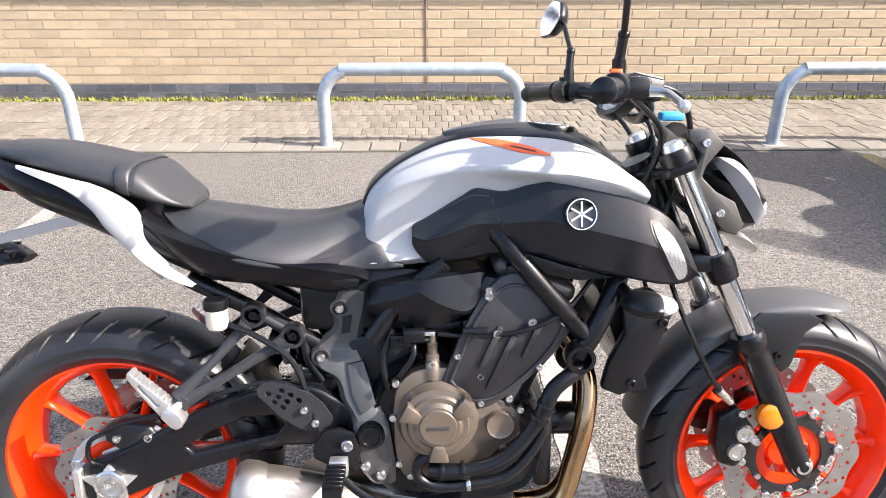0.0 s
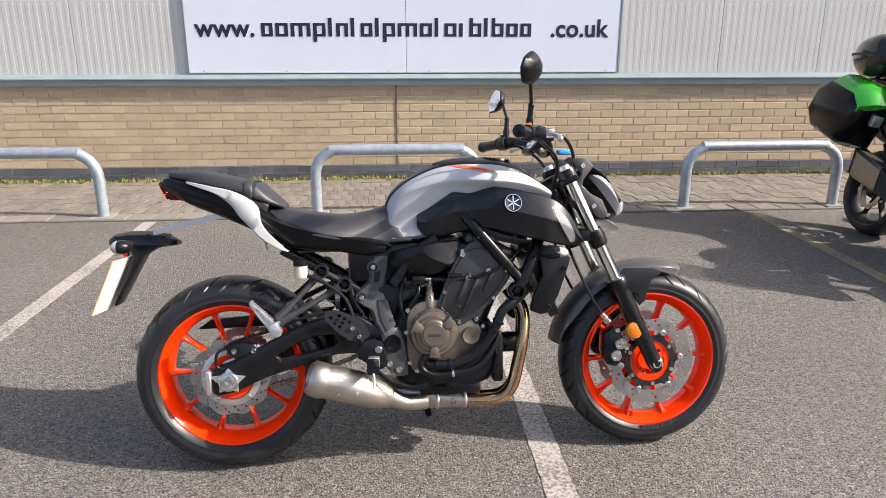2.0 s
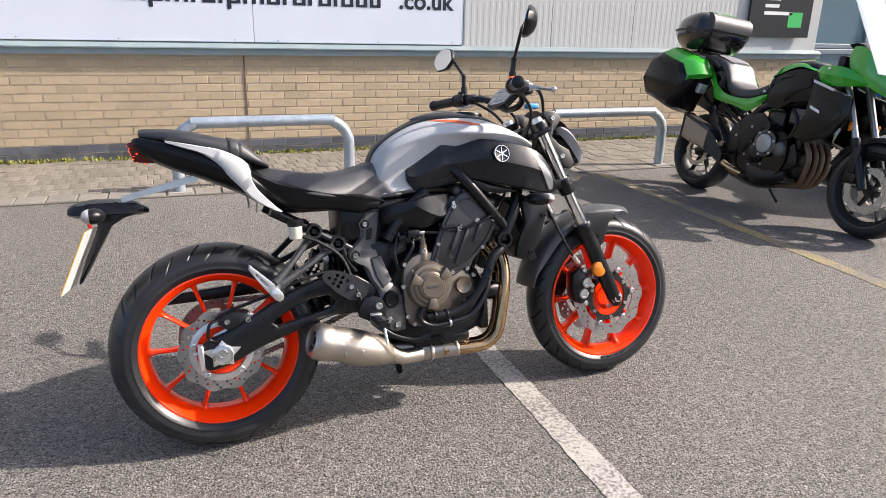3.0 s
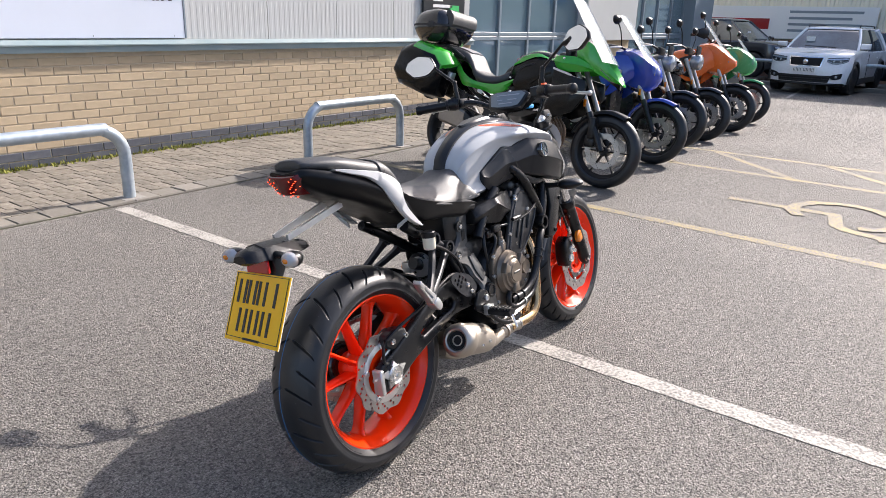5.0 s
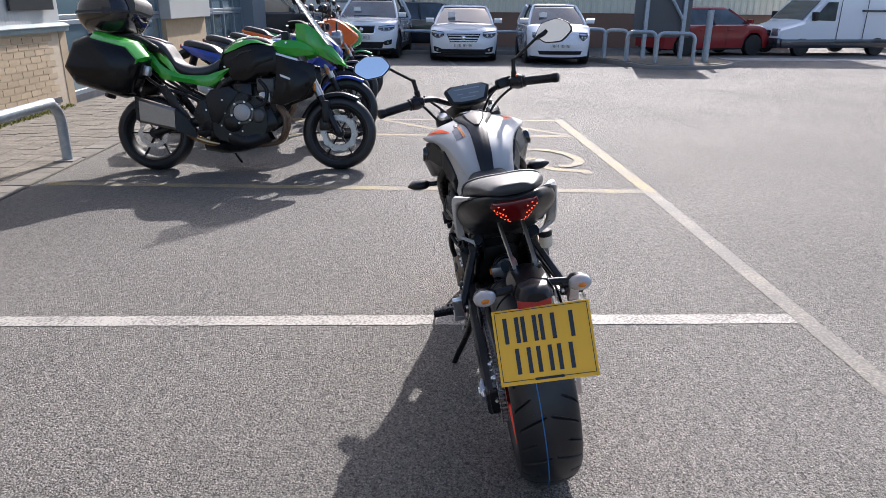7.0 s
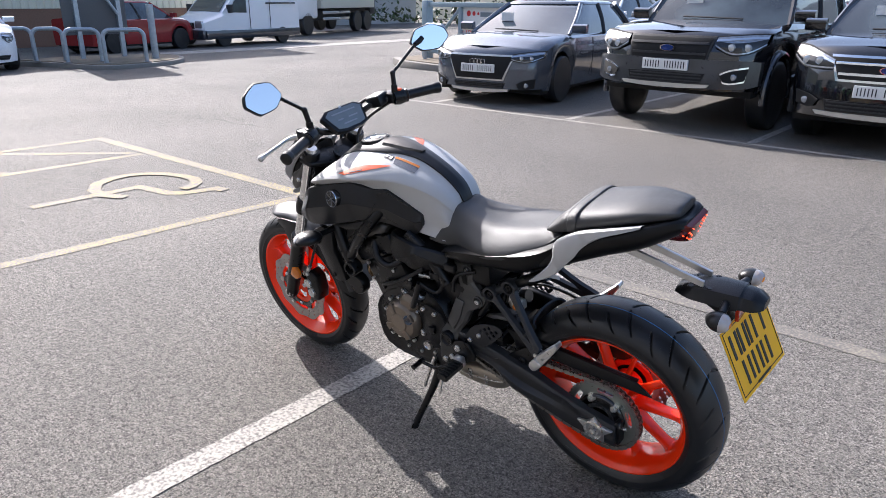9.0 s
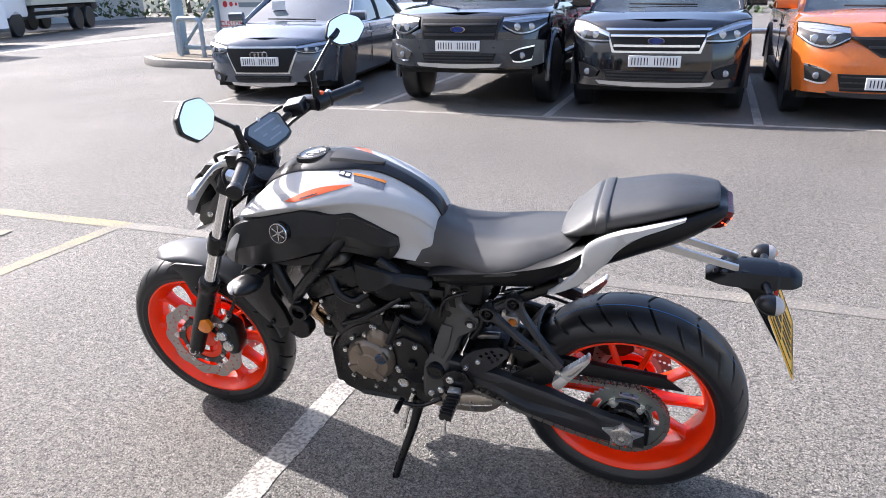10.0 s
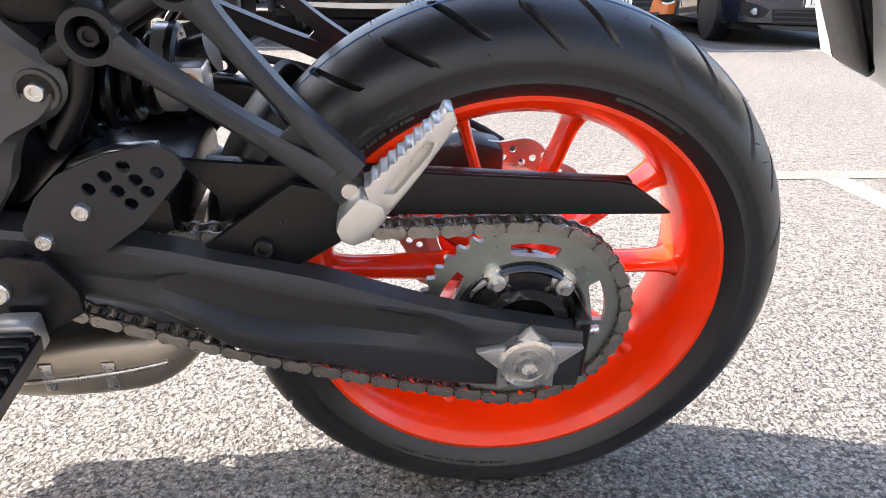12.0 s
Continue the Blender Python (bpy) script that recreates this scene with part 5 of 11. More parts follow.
for s in (-1, 1):
    bm = B()
    rings = []
    for ux, uz, lx, lz, y in (
            (-0.096, 0.925, -0.094, 0.918, 0.106), (-0.050, 0.916, -0.053, 0.903, 0.122), (0.000, 0.905, -0.011, 0.888, 0.135),
            (0.040, 0.896, 0.020, 0.869, 0.141), (0.080, 0.879, 0.046, 0.845, 0.145), (0.112, 0.857, 0.062, 0.820, 0.147), (0.124, 0.833, 0.078, 0.802, 0.148),
            (0.127, 0.804, 0.097, 0.780, 0.148), (0.141, 0.775, 0.118, 0.755, 0.147), (0.165, 0.748, 0.146, 0.733, 0.145), (0.188, 0.724, 0.180, 0.714, 0.142), (0.206, 0.708, 0.204, 0.705, 0.139)):
        U, L = Vector((ux, s * (y - 0.004), uz)), Vector((lx, s * (y - 0.002), lz))
        rings.append([U, U.lerp(L, 0.12) + Vector((0, s * 0.006, 0)), U.lerp(L, 0.85) + Vector((0, s * 0.006, 0)), L, L + Vector((0.003, -s * 0.012, 0.002)), U.lerp(L, 0.8) + Vector((0, -s * 0.018, 0)), U + Vector((0, -s * 0.014, -0.003))])
    loft(bm, rings, nu=5, nv=1)
    plate(bm, [(s * 0.143, 0.738), (s * 0.150, 0.752), (s * 0.100, 0.722), (s * 0.098, 0.708)], 0.134, 0.139, 0.0, plane="yz")
    part("side_trim", bm, SILVER, tail, "silver side trim of the tail", smooth=50)
    bm = B()
    rings = []
    for x, za, zb in ((0.118, 0.838, 0.812), (0.150, 0.815, 0.775), (0.190, 0.794, 0.742), (0.240, 0.777, 0.716), (0.300, 0.763, 0.708), (0.350, 0.752, 0.704), (0.420, 0.740, 0.692), (0.455, 0.734, 0.686), (0.500, 0.725, 0.697), (0.522, 0.716, 0.708)):
        y = s * (0.124 + 0.014 * math.sin((x - 0.1) * 7))
        rings.append([(x, y - s * 0.03, za + 0.004), (x, y + s * 0.006, za - 0.001), (x, y + s * 0.008, za - 0.006), (x, y + s * 0.004, (za + zb) / 2), (x, y - s * 0.008, zb), (x, y - s * 0.04, zb)])
    loft(bm, rings, nu=4, nv=2)
    part("side_cover", bm, TAILBLACK, tail, smooth=45)

bm = B()
rings = []
for x, w, zt, zb in ((-0.120, 0.068, 0.926, 0.862), (-0.162, 0.065, 0.925, 0.864), (-0.184, 0.059, 0.921, 0.868), (-0.190, 0.052, 0.917, 0.873)):
    rings.append([(x, 0, zt - 0.002), (x, w * 0.9, zt), (x + 0.004, w, zt - 0.012), (x + 0.012, w * 0.45, zb), (x + 0.010, 0, zb - 0.002), (x + 0.012, -w * 0.45, zb), (x + 0.004, -w, zt - 0.012), (x, -w * 0.9, zt)])
loft(bm, rings, nu=3, nv=1)
tl = part("tail_light", bm, DARKLENS, bike, "dark red tail light lens with lit rows", smooth=35, at=pose(-0.010, 0, 0.010))
from mathutils.bvhtree import BVHTree
_lt = BVHTree.FromPolygons([v.co for v in tl.data.vertices], [p.vertices for p in tl.data.polygons])


def LX(y, z):
    h = _lt.ray_cast(Vector((-0.5, y, z)), Vector((1, 0, 0)))[0]
    return h.x if h else -0.15


for s in (-1, 1):
    for y0, z0, y1, z1, n in ((0.053, 0.906, 0.026, 0.886, 5), (0.046, 0.890, 0.030, 0.876, 3), (0.022, 0.874, 0.015, 0.859, 3), (0.042, 0.913, 0.030, 0.905, 2)):
        for q in range(n):
            f = q / max(1, n - 1)
            y, z = s * (y0 + (y1 - y0) * f), z0 + (z1 - z0) * f
            bm = B()
            box(bm, LX(y, z) - 0.0012, LX(y, z) + 0.003, y - 0.0017, y + 0.0017, z - 0.0014, z + 0.0014, 0.0007, 1)
            part("lamp_dot", bm, REDGLOW, tl)

# plate carrier
bm = B()
rings = []
for x, z, w, h in ((-0.160, 0.738, 0.030, 0.008), (-0.20, 0.748, 0.050, 0.026), (-0.25, 0.752, 0.054, 0.032), (-0.312, 0.752, 0.052, 0.034), (-0.316, 0.752, 0.047, 0.030), (-0.350, 0.750, 0.042, 0.026), (-0.370, 0.747, 0.026, 0.014)):
    rings.append([(x, -w, z - h * 0.5), (x, -w * 0.72, z + h * 0.45), (x, 0, z + h * 0.75), (x, w * 0.72, z + h * 0.45), (x, w, z - h * 0.5), (x, 0, z - h * 0.9)])
loft(bm, rings, nu=3, nv=1)
pc = part("plate_carrier", bm, BLACKPLASTIC, bike, "black plastic number plate carrier", smooth=45)
bm = B()
plate(bm, [(-0.225, 0.764), (-0.176, 0.756), (-0.170, 0.738), (-0.225, 0.722), (-0.260, 0.702), (-0.288, 0.655), (-0.316, 0.606), (-0.342, 0.562), (-0.356, 0.540), (-0.362, 0.548), (-0.336, 0.612), (-0.307, 0.676), (-0.297, 0.705), (-0.304, 0.735)], -0.042, 0.028, 0.008)
part("carrier_flap", bm, BLACKPLASTIC, pc, smooth=30)
for s in (-1, 1):
    bm = B()
    loft(bm, [[(x, s * y - 0.004, z - h), (x, s * y + 0.004, z - h), (x, s * y + 0.004, z + h), (x, s * y - 0.004, z + h)] for x, y, z, h in ((-0.02, 0.032, 0.824, 0.010), (-0.12, 0.030, 0.800, 0.009), (-0.23, 0.027, 0.772, 0.008))], nu=3, nv=1)
    part("carrier_arm", bm, ALLOY, pc, "bare alloy support arm", smooth=30)
    bm = B()
    rod(bm, (-0.29, s * 0.04, 0.745), (-0.296, s * 0.088, 0.742), 0.010, 12)
    ind = part("indicator_stem", bm, BLACKPLASTIC, pc)
    bm = B()
    IM = Matrix.Translation((-0.296, s * 0.116, 0.738)) @ Matrix.Scale(0.84, 4)
    loft(bm, [[IM @ Vector((x, s * q + 1.35 * r * math.cos(a), r * math.sin(a))) for a in (2 * math.pi * k / 14 for k in range(14))] for x, r, q in ((0.034, 0.004, -0.008), (0.024, 0.017, -0.006), (0.006, 0.0245, -0.002), (-0.012, 0.0255, 0.0))], nu=3, nv=1)
    part("indicator_shell", bm, BLACKPLASTIC, ind, smooth=60)
    bm = B()
    loft(bm, [[IM @ Vector((x, s * q + 1.35 * r * math.cos(a), r * math.sin(a))) for a in (2 * math.pi * k / 14 for k in range(14))] for x, r, q in ((-0.012, 0.0252, 0.0), (-0.024, 0.0225, 0.001), (-0.034, 0.014, 0.003), (-0.037, 0.003, 0.004))], nu=3, nv=1)
    part("indicator_lens", bm, CLEARLENS, ind, "clear rear indicator lens with amber bulb", smooth=60)
    bm = B()
    bmesh.ops.create_icosphere(bm, subdivisions=2, radius=0.011, matrix=IM @ Matrix.Translation((-0.029, s * 0.002, 0)) @ Matrix.Scale(1.5, 4, (0, 1, 0)))
    part("bulb", bm, AMBER, ind, "amber bulb", smooth=60)
    for bx, bz in ((-0.20, 0.7535), (-0.245, 0.7590)):
        part("carrier_bolt", lathe(B(), [(0.0, 0.004), (0.007, 0.004), (0.009, 0.0)], (bx, s * 0.030, bz + 0.006), "z", 12), BLACKMETAL, pc)
part("reflector", box(B(), -0.322, -0.312, -0.042, 0.042, 0.700, 0.735, 0.002, 1), REDLENS, pc, "red rear reflector")
PM = pose(-0.349, -0.008, 0.6135, 0, 24.5, -5)
bm = B()
box(bm, -0.002, 0.0, -0.118, 0.118, -0.091, 0.091, 0.0)
np_ = part("number_plate", bm, PLATEYELLOW, bike, "yellow two-line number plate", smooth=0, at=PM)
part("plate_back", box(B(), 0.0002, 0.0022, -0.118, 0.118, -0.091, 0.091), PLATEWHITE, np_, "white back of the plate", smooth=0)
for row, xs_ in ((0.040, (-0.075, -0.032, 0.012, 0.070)), (-0.035, (-0.055, -0.004, 0.046))):
    for k, y in enumerate(xs_):
        bm = B()
        w = 0.038 if y < 0.065 else 0.010
        box(bm, -0.0035, -0.0022, -y - w / 2, -y - w / 2 + 0.010, row - 0.031, row + 0.031)
        if w > 0.02:
            box(bm, -0.0035, -0.0022, -y + w / 2 - 0.010, -y + w / 2, row - 0.031, row + 0.031)
        part("plate_bar", bm, INK, np_, smooth=0)
part("plate_bar", box(B(), -0.0035, -0.0022, -0.035, 0.035, -0.084, -0.078), INK, np_, smooth=0)
bm = B()
for y0, y1, z0, z1 in ((-0.112, 0.112, 0.0855, 0.0870), (-0.112, 0.112, -0.0815, -0.080), (-0.112, -0.1105, -0.08, 0.0855), (0.1105, 0.112, -0.08, 0.0855)):
    box(bm, -0.0035, -0.0022, y0, y1, z0, z1)
part("plate_border", bm, INK, np_, smooth=0)

CARWHITE_DECAL = mat("white_vinyl", (0.75, 0.75, 0.75), rough=0.4)

# ---- decals follow the panels they lie on ----
from mathutils.bvhtree import BVHTree


def skin(ob):
    return BVHTree.FromPolygons([v.co for v in ob.data.vertices], [p.vertices for p in ob.data.polygons])


tskin = skin(tank)


def film(name, upper, lower, material, label="", lift=0.0012, n=5):
    """A thin film laid on the tank between two lines in space."""
    bm = B()
    rows = []
    for u, l in zip(cr(upper, n), cr(lower, n)):
        row = []
        for f in (0, 0.25, 0.5, 0.75, 1):
            p, nn, _, _ = tskin.find_nearest(u.lerp(l, f))
            row.append(p + nn * (lift if nn.z > -0.2 else -lift))
        rows.append(row)
    grid_faces(bm, rows)
    return part(name, bm, material, tank, label, smooth=60)


def lay(name, ob, left, right, material, label="", lift=0.0012, n=4, m=5):
    """A thin insert laid on a panel between two edges; each place is met from outside, along y."""
    tree = skin(ob)
    side = 1 if ob.data.vertices[0].co.y > 0 else -1
    bm = B()
    rows = []
    for u, l in zip(cr([(x, 0, z) for x, z in left], n), cr([(x, 0, z) for x, z in right], n)):
        row = []
        for f in range(m):
            p = u.lerp(l, f / (m - 1))
            h, nn, _, _ = tree.ray_cast(Vector((p.x, side * 0.6, p.z)), Vector((0, -side, 0)))
            if h is None:
                h, nn, _, _ = tree.find_nearest(Vector((p.x, side * 0.2, p.z)))
            row.append(h + Vector((0, side * lift, 0)))
        rows.append(row)
    grid_faces(bm, rows)
    return part(name, bm, material, ob, label, smooth=50)


for s, pn in panels:
    # mesh insert of the scoop with its rim, and the cover seam at the back of the panel
    lay("scoop_rim", pn, [(1.008, 0.838), (1.016, 0.810), (1.040, 0.765), (1.066, 0.727), (1.076, 0.718)], [(1.026, 0.842), (1.062, 0.810), (1.084, 0.772), (1.098, 0.738), (1.094, 0.722)], BLACKPLASTIC, "black rim of the scoop", lift=0.0012, n=5)
    lay("scoop_mesh", pn, [(1.014, 0.832), (1.022, 0.808), (1.045, 0.768), (1.068, 0.733), (1.078, 0.724)], [(1.025, 0.835), (1.056, 0.806), (1.077, 0.770), (1.089, 0.740), (1.087, 0.727)], MESHGREY, "pale grey mesh insert", lift=0.0028, n=5)
    seam = [(0.640, 0.838), (0.708, 0.876), (0.742, 0.874), (0.752, 0.840), (0.772, 0.804), (0.760, 0.795), (0.690, 0.772)]
    for a, b in zip(seam, seam[1:]):
        d = Vector((b[0] - a[0], b[1] - a[1])).normalized() * 0.0009
        lay("cover_seam", pn, [(a[0] - d.y, a[1] + d.x), (b[0] - d.y, b[1] + d.x)], [(a[0] + d.y, a[1] - d.x), (b[0] + d.y, b[1] - d.x)], GLOSSBLACK, lift=0.0006, n=6, m=2)

film("orange_flash", [(0.872, 0.178, 0.931), (0.832, 0.154, 0.947), (0.794, 0.134, 0.955), (0.749, 0.116, 0.957), (0.712, 0.101, 0.955)], [(0.845, 0.181, 0.9335), (0.808, 0.166, 0.941), (0.776, 0.148, 0.947), (0.741, 0.126, 0.952), (0.7126, 0.104, 0.954)], REDORANGE, "orange decal stripe")
film("flash_bar", [(0.832, 0.168, 0.9395), (0.790, 0.149, 0.948)], [(0.829, 0.171, 0.938), (0.788, 0.152, 0.9465)], INK, lift=0.002)
film("dark_flash", [(0.918, 0.172, 0.928), (0.891, 0.157, 0.940), (0.860, 0.158, 0.944)], [(0.918, 0.173, 0.927), (0.883, 0.176, 0.9325), (0.862, 0.160, 0.943)], DECALGREY)
film("warning_sticker", [(0.724, 0.062, 0.967), (0.639, 0.049, 0.943)], [(0.710, 0.091, 0.957), (0.635, 0.083, 0.934)], mat("sticker_grey", (0.10, 0.11, 0.14), rough=0.4, var=0.6, scale=260), "small grey and orange warning sticker")
film("sticker_band", [(0.724, 0.061, 0.967), (0.639, 0.048, 0.943)], [(0.721, 0.069, 0.965), (0.638, 0.057, 0.941)], ORANGEPAD, lift=0.002)
film("fuel_sticker", [(0.762, 0.061, 0.973), (0.728, 0.062, 0.967)], [(0.757, 0.082, 0.967), (0.725, 0.082, 0.962)], INK)
for c_ in ((0.7515, 0.071, 0.970), (0.735, 0.072, 0.9665)):
    film("fuel_mark", [(c_[0] + 0.006, c_[1] - 0.006, c_[2] + 0.002), (c_[0] - 0.006, c_[1] - 0.006, c_[2])], [(c_[0] + 0.006, c_[1] + 0.006, c_[2]), (c_[0] - 0.006, c_[1] + 0.006, c_[2] - 0.002)], CARWHITE_DECAL, lift=0.002)
film("orange_flash", [(0.710, -0.046, 0.968), (0.756, -0.075, 0.968), (0.802, -0.113, 0.962), (0.8445, -0.147, 0.949)], [(0.710, -0.049, 0.967), (0.753, -0.108, 0.960), (0.798, -0.1425, 0.952), (0.844, -0.1526, 0.947)], REDORANGE, "orange decal stripe")
film("flash_bar", [(0.778, -0.114, 0.960), (0.820, -0.139, 0.9530)], [(0.777, -0.118, 0.959), (0.819, -0.143, 0.9515)], INK, lift=0.002)

# ---- front fork, front mudguard ----
axis_dir = Vector((0.301, 0, -0.632)).normalized()
top = Vector((1.082, 0, 0.938))


def on_fork(d, y):
    return top + axis_dir * (d * 0.942) + Vector((0, y, 0))


fork = part("front_fork", rod(B(), on_fork(0.02, -0.105), on_fork(0.46, -0.105), 0.0205, 28), CHROME, bike, "chrome and black telescopic fork", smooth=60)
part("stanchion", rod(B(), on_fork(0.02, 0.105), on_fork(0.46, 0.105), 0.0205, 28), CHROME, fork, smooth=60)
for s in (-1, 1):
    y = s * 0.105
    bm = B()
    tube(bm, [on_fork(0.405, y), on_fork(0.42, y), on_fork(0.44, y), on_fork(0.46, y), on_fork(0.62, y), on_fork(0.72, y)], [0.030, 0.033, 0.031, 0.0285, 0.0275, 0.025], 24, 2)
    tube(bm, [on_fork(0.70, y), on_fork(0.745, y), on_fork(0.775, y)], [0.024, 0.026, 0.016], 20, 3)
    leg = part("fork_leg", bm, BLACKMETAL, fork, smooth=50)
    bm = B()
    tube(bm, [on_fork(0.215, y), on_fork(0.245, y), on_fork(0.275, y)], [0.027, 0.030, 0.027], 20, 1)
    part("lower_clamp", bm, BLACKMETAL, fork)
    bm = B()
    tube(bm, [on_fork(-0.015, y), on_fork(0.0, y), on_fork(0.03, y)], [0.028, 0.031, 0.029], 24, 1)
    part("upper_clamp", bm, BLACKMETAL, fork)
    part("fork_cap", tube(B(), [on_fork(-0.028, y), on_fork(-0.012, y)], [0.018, 0.022], 12, 1), ALLOY, fork)
    part("axle_end", lathe(B(), [(0.0, 0.004), (0.008, 0.004), (0.009, 0.012), (0.014, 0.012), (0.016, 0.006), (0.022, 0.004), (0.022, -0.03)], (1.384, s * 0.118, 0.307), "y", 24, m=AX["y"] @ Matrix.Scale(s, 3, (0, 0, 1))), STEEL, fork)
    bm = B()
    lathe(bm, [(0.0, 0.006), (0.024, 0.006), (0.028, 0.003), (0.029, -0.008)], (1.306, s * 0.126, 0.424), "y", 32, m=AX["y"] @ Matrix.Scale(s, 3, (0, 0, 1)))
    part("side_reflector", bm, AMBER, fork, "round amber reflector")
    # caliper
    bm = B()
    plate(bm, [(1.225, 0.40), (1.262, 0.425), (1.300, 0.375), (1.300, 0.32), (1.268, 0.285), (1.235, 0.295), (1.222, 0.34)], s * 0.05 if s > 0 else -0.104, 0.104 if s > 0 else -0.05, 0.008)
    cal = part("front_caliper", bm, BLACKMETAL, bike, "black four-piston brake caliper", at=pose(-0.014, 0, 0.010))
    for bx, bz, r in ((1.279, 0.365, 0.019), (1.266, 0.325, 0.019)):
        part("piston_cap", lathe(B(), [(0.0, 0.003), (r * 0.5, 0.003), (r * 0.55, 0.006), (r * 0.9, 0.006), (r, 0.003), (r, -0.01)], (bx, s * 0.106, bz), "y", 24, m=AX["y"] @ Matrix.Scale(s, 3, (0, 0, 1))), STEEL, cal)
    bolts([(1.300, s * 0.108, 0.352), (1.268, s * 0.108, 0.412)], cal, 0.009, s)
    part("brake_hose", tube(B(), [(1.10, s * 0.07, 0.72), (1.13, s * 0.12, 0.62), (1.19, s * 0.13, 0.50), (1.24, s * 0.12, 0.44)], 0.005, 8, 5), BLACKMETAL, cal)
    part("hose_sleeve", rod(B(), (1.205, s * 0.131, 0.475), (1.235, s * 0.123, 0.445), 0.008, 10), STEEL, cal)
bm = B()
plate(bm, [(1.035, -0.13), (1.085, -0.14), (1.09, -0.05), (1.075, 0.0), (1.09, 0.05), (1.085, 0.14), (1.035, 0.13), (1.0, 0.04), (1.0, -0.04)], 0.945, 0.965, 0.006, plane="xy")
part("top_yoke", bm, BLACKMETAL, fork, at=Matrix.Translation((1.082, 0, 0.925)) @ Matrix.Rotation(radians(-26), 4, "Y") @ Matrix.Translation((-1.06, 0, -0.965)))
bm = B()
rod(bm, on_fork(0.0, 0) + Vector((-0.045, 0, -0.02)), on_fork(0.26, 0) + Vector((-0.045, 0, -0.02)), 0.034, 20)
box(bm, 1.12, 1.19, -0.125, 0.125, 0.72, 0.755, 0.008, 2, m=None)
part("steering_head", bm, BLACKMETAL, fork)

bm = B()
rings = []
for a in (70, 80, 95, 112, 130, 148, 160, 168):
    rr = 0.336
    c, s = math.cos(radians(a)), math.sin(radians(a))
    w = 0.034 if a < 75 else 0.064
    deep = 0.90 if 85 < a < 150 else 0.95
    rings.append([(1.384 + rr * q * c, y, 0.304 + rr * q * s) for y, q in ((-w - 0.006, deep), (-w, 0.97), (-w * 0.5, 1.005), (0, 1.012), (w * 0.5, 1.005), (w, 0.97), (w + 0.006, deep))])
loft(bm, rings, nu=4, nv=3, closed=False)
thicken(bm, 0.003)
fender = part("front_mudguard", bm, MUDGREY, bike, "matt dark grey front mudguard", smooth=60)
for s in (-1, 1):
    bm = B()
    plate(bm, [(1.240, 0.556), (1.30, 0.618), (1.40, 0.615), (1.43, 0.600), (1.395, 0.575), (1.372, 0.505), (1.355, 0.490), (1.335, 0.515), (1.29, 0.55)], s * 0.078 - 0.004, s * 0.078 + 0.004, 0.002)
    part("mudguard_stay", bm, DARKGREY, fender, at=pose(-0.016, 0, 0.006))
    part("stay_bolt", bolt(B(), 1.326, s * 0.083, 0.535, 0.008, 0.005, s), BLACKMETAL, fender)

# ---- headlamp, instrument, bars ----
bm = B()
rings = []
for x, w, zt, zb in ((1.120, 0.050, 0.950, 0.840), (1.170, 0.076, 0.940, 0.800), (1.215, 0.084, 0.915, 0.785), (1.245, 0.078, 0.895, 0.790), (1.258, 0.066, 0.880, 0.805)):
    rings.append([(x - 0.02, 0, zt + 0.006), (x - 0.01, w * 0.6, zt), (x, w, zt * 0.65 + zb * 0.35), (x, w * 0.85, zb * 0.8 + zt * 0.2), (x - 0.015, w * 0.45, zb), (x - 0.015, -w * 0.45, zb), (x, -w * 0.85, zb * 0.8 + zt * 0.2), (x, -w, zt * 0.65 + zb * 0.35), (x - 0.01, -w * 0.6, zt)])
loft(bm, rings, nu=4, nv=1)
lamp = part("headlamp", bm, BLACKPLASTIC, bike, "angular black headlamp with grey side shields", smooth=35, at=pose(0.020, 0, -0.006))
bm = B()
loft(bm, [[(x, 0, zt), (x, w, zt * 0.6 + zb * 0.4), (x, w * 0.7, zb), (x, -w * 0.7, zb), (x, -w, zt * 0.6 + zb * 0.4)] for x, w, zt, zb in ((1.245, 0.074, 0.885, 0.800), (1.264, 0.062, 0.872, 0.808), (1.272, 0.042, 0.858, 0.816))], nu=3, nv=2)
part("lamp_glass", bm, HEADGLASS, lamp, "clear headlamp glass")
bm = B()
loft(bm, [[(x, -w, z), (x, -w * 0.4, z + 0.012), (x, w * 0.4, z + 0.012), (x, w, z), (x, 0, z - 0.014)] for x, w, z in ((1.10, 0.070, 0.985), (1.145, 0.085, 0.968), (1.19, 0.075, 0.940), (1.225, 0.050, 0.912))], nu=3, nv=1)
part("lamp_cowl", bm, GUNMETAL, lamp, "small grey cowl over the lamp", smooth=35)
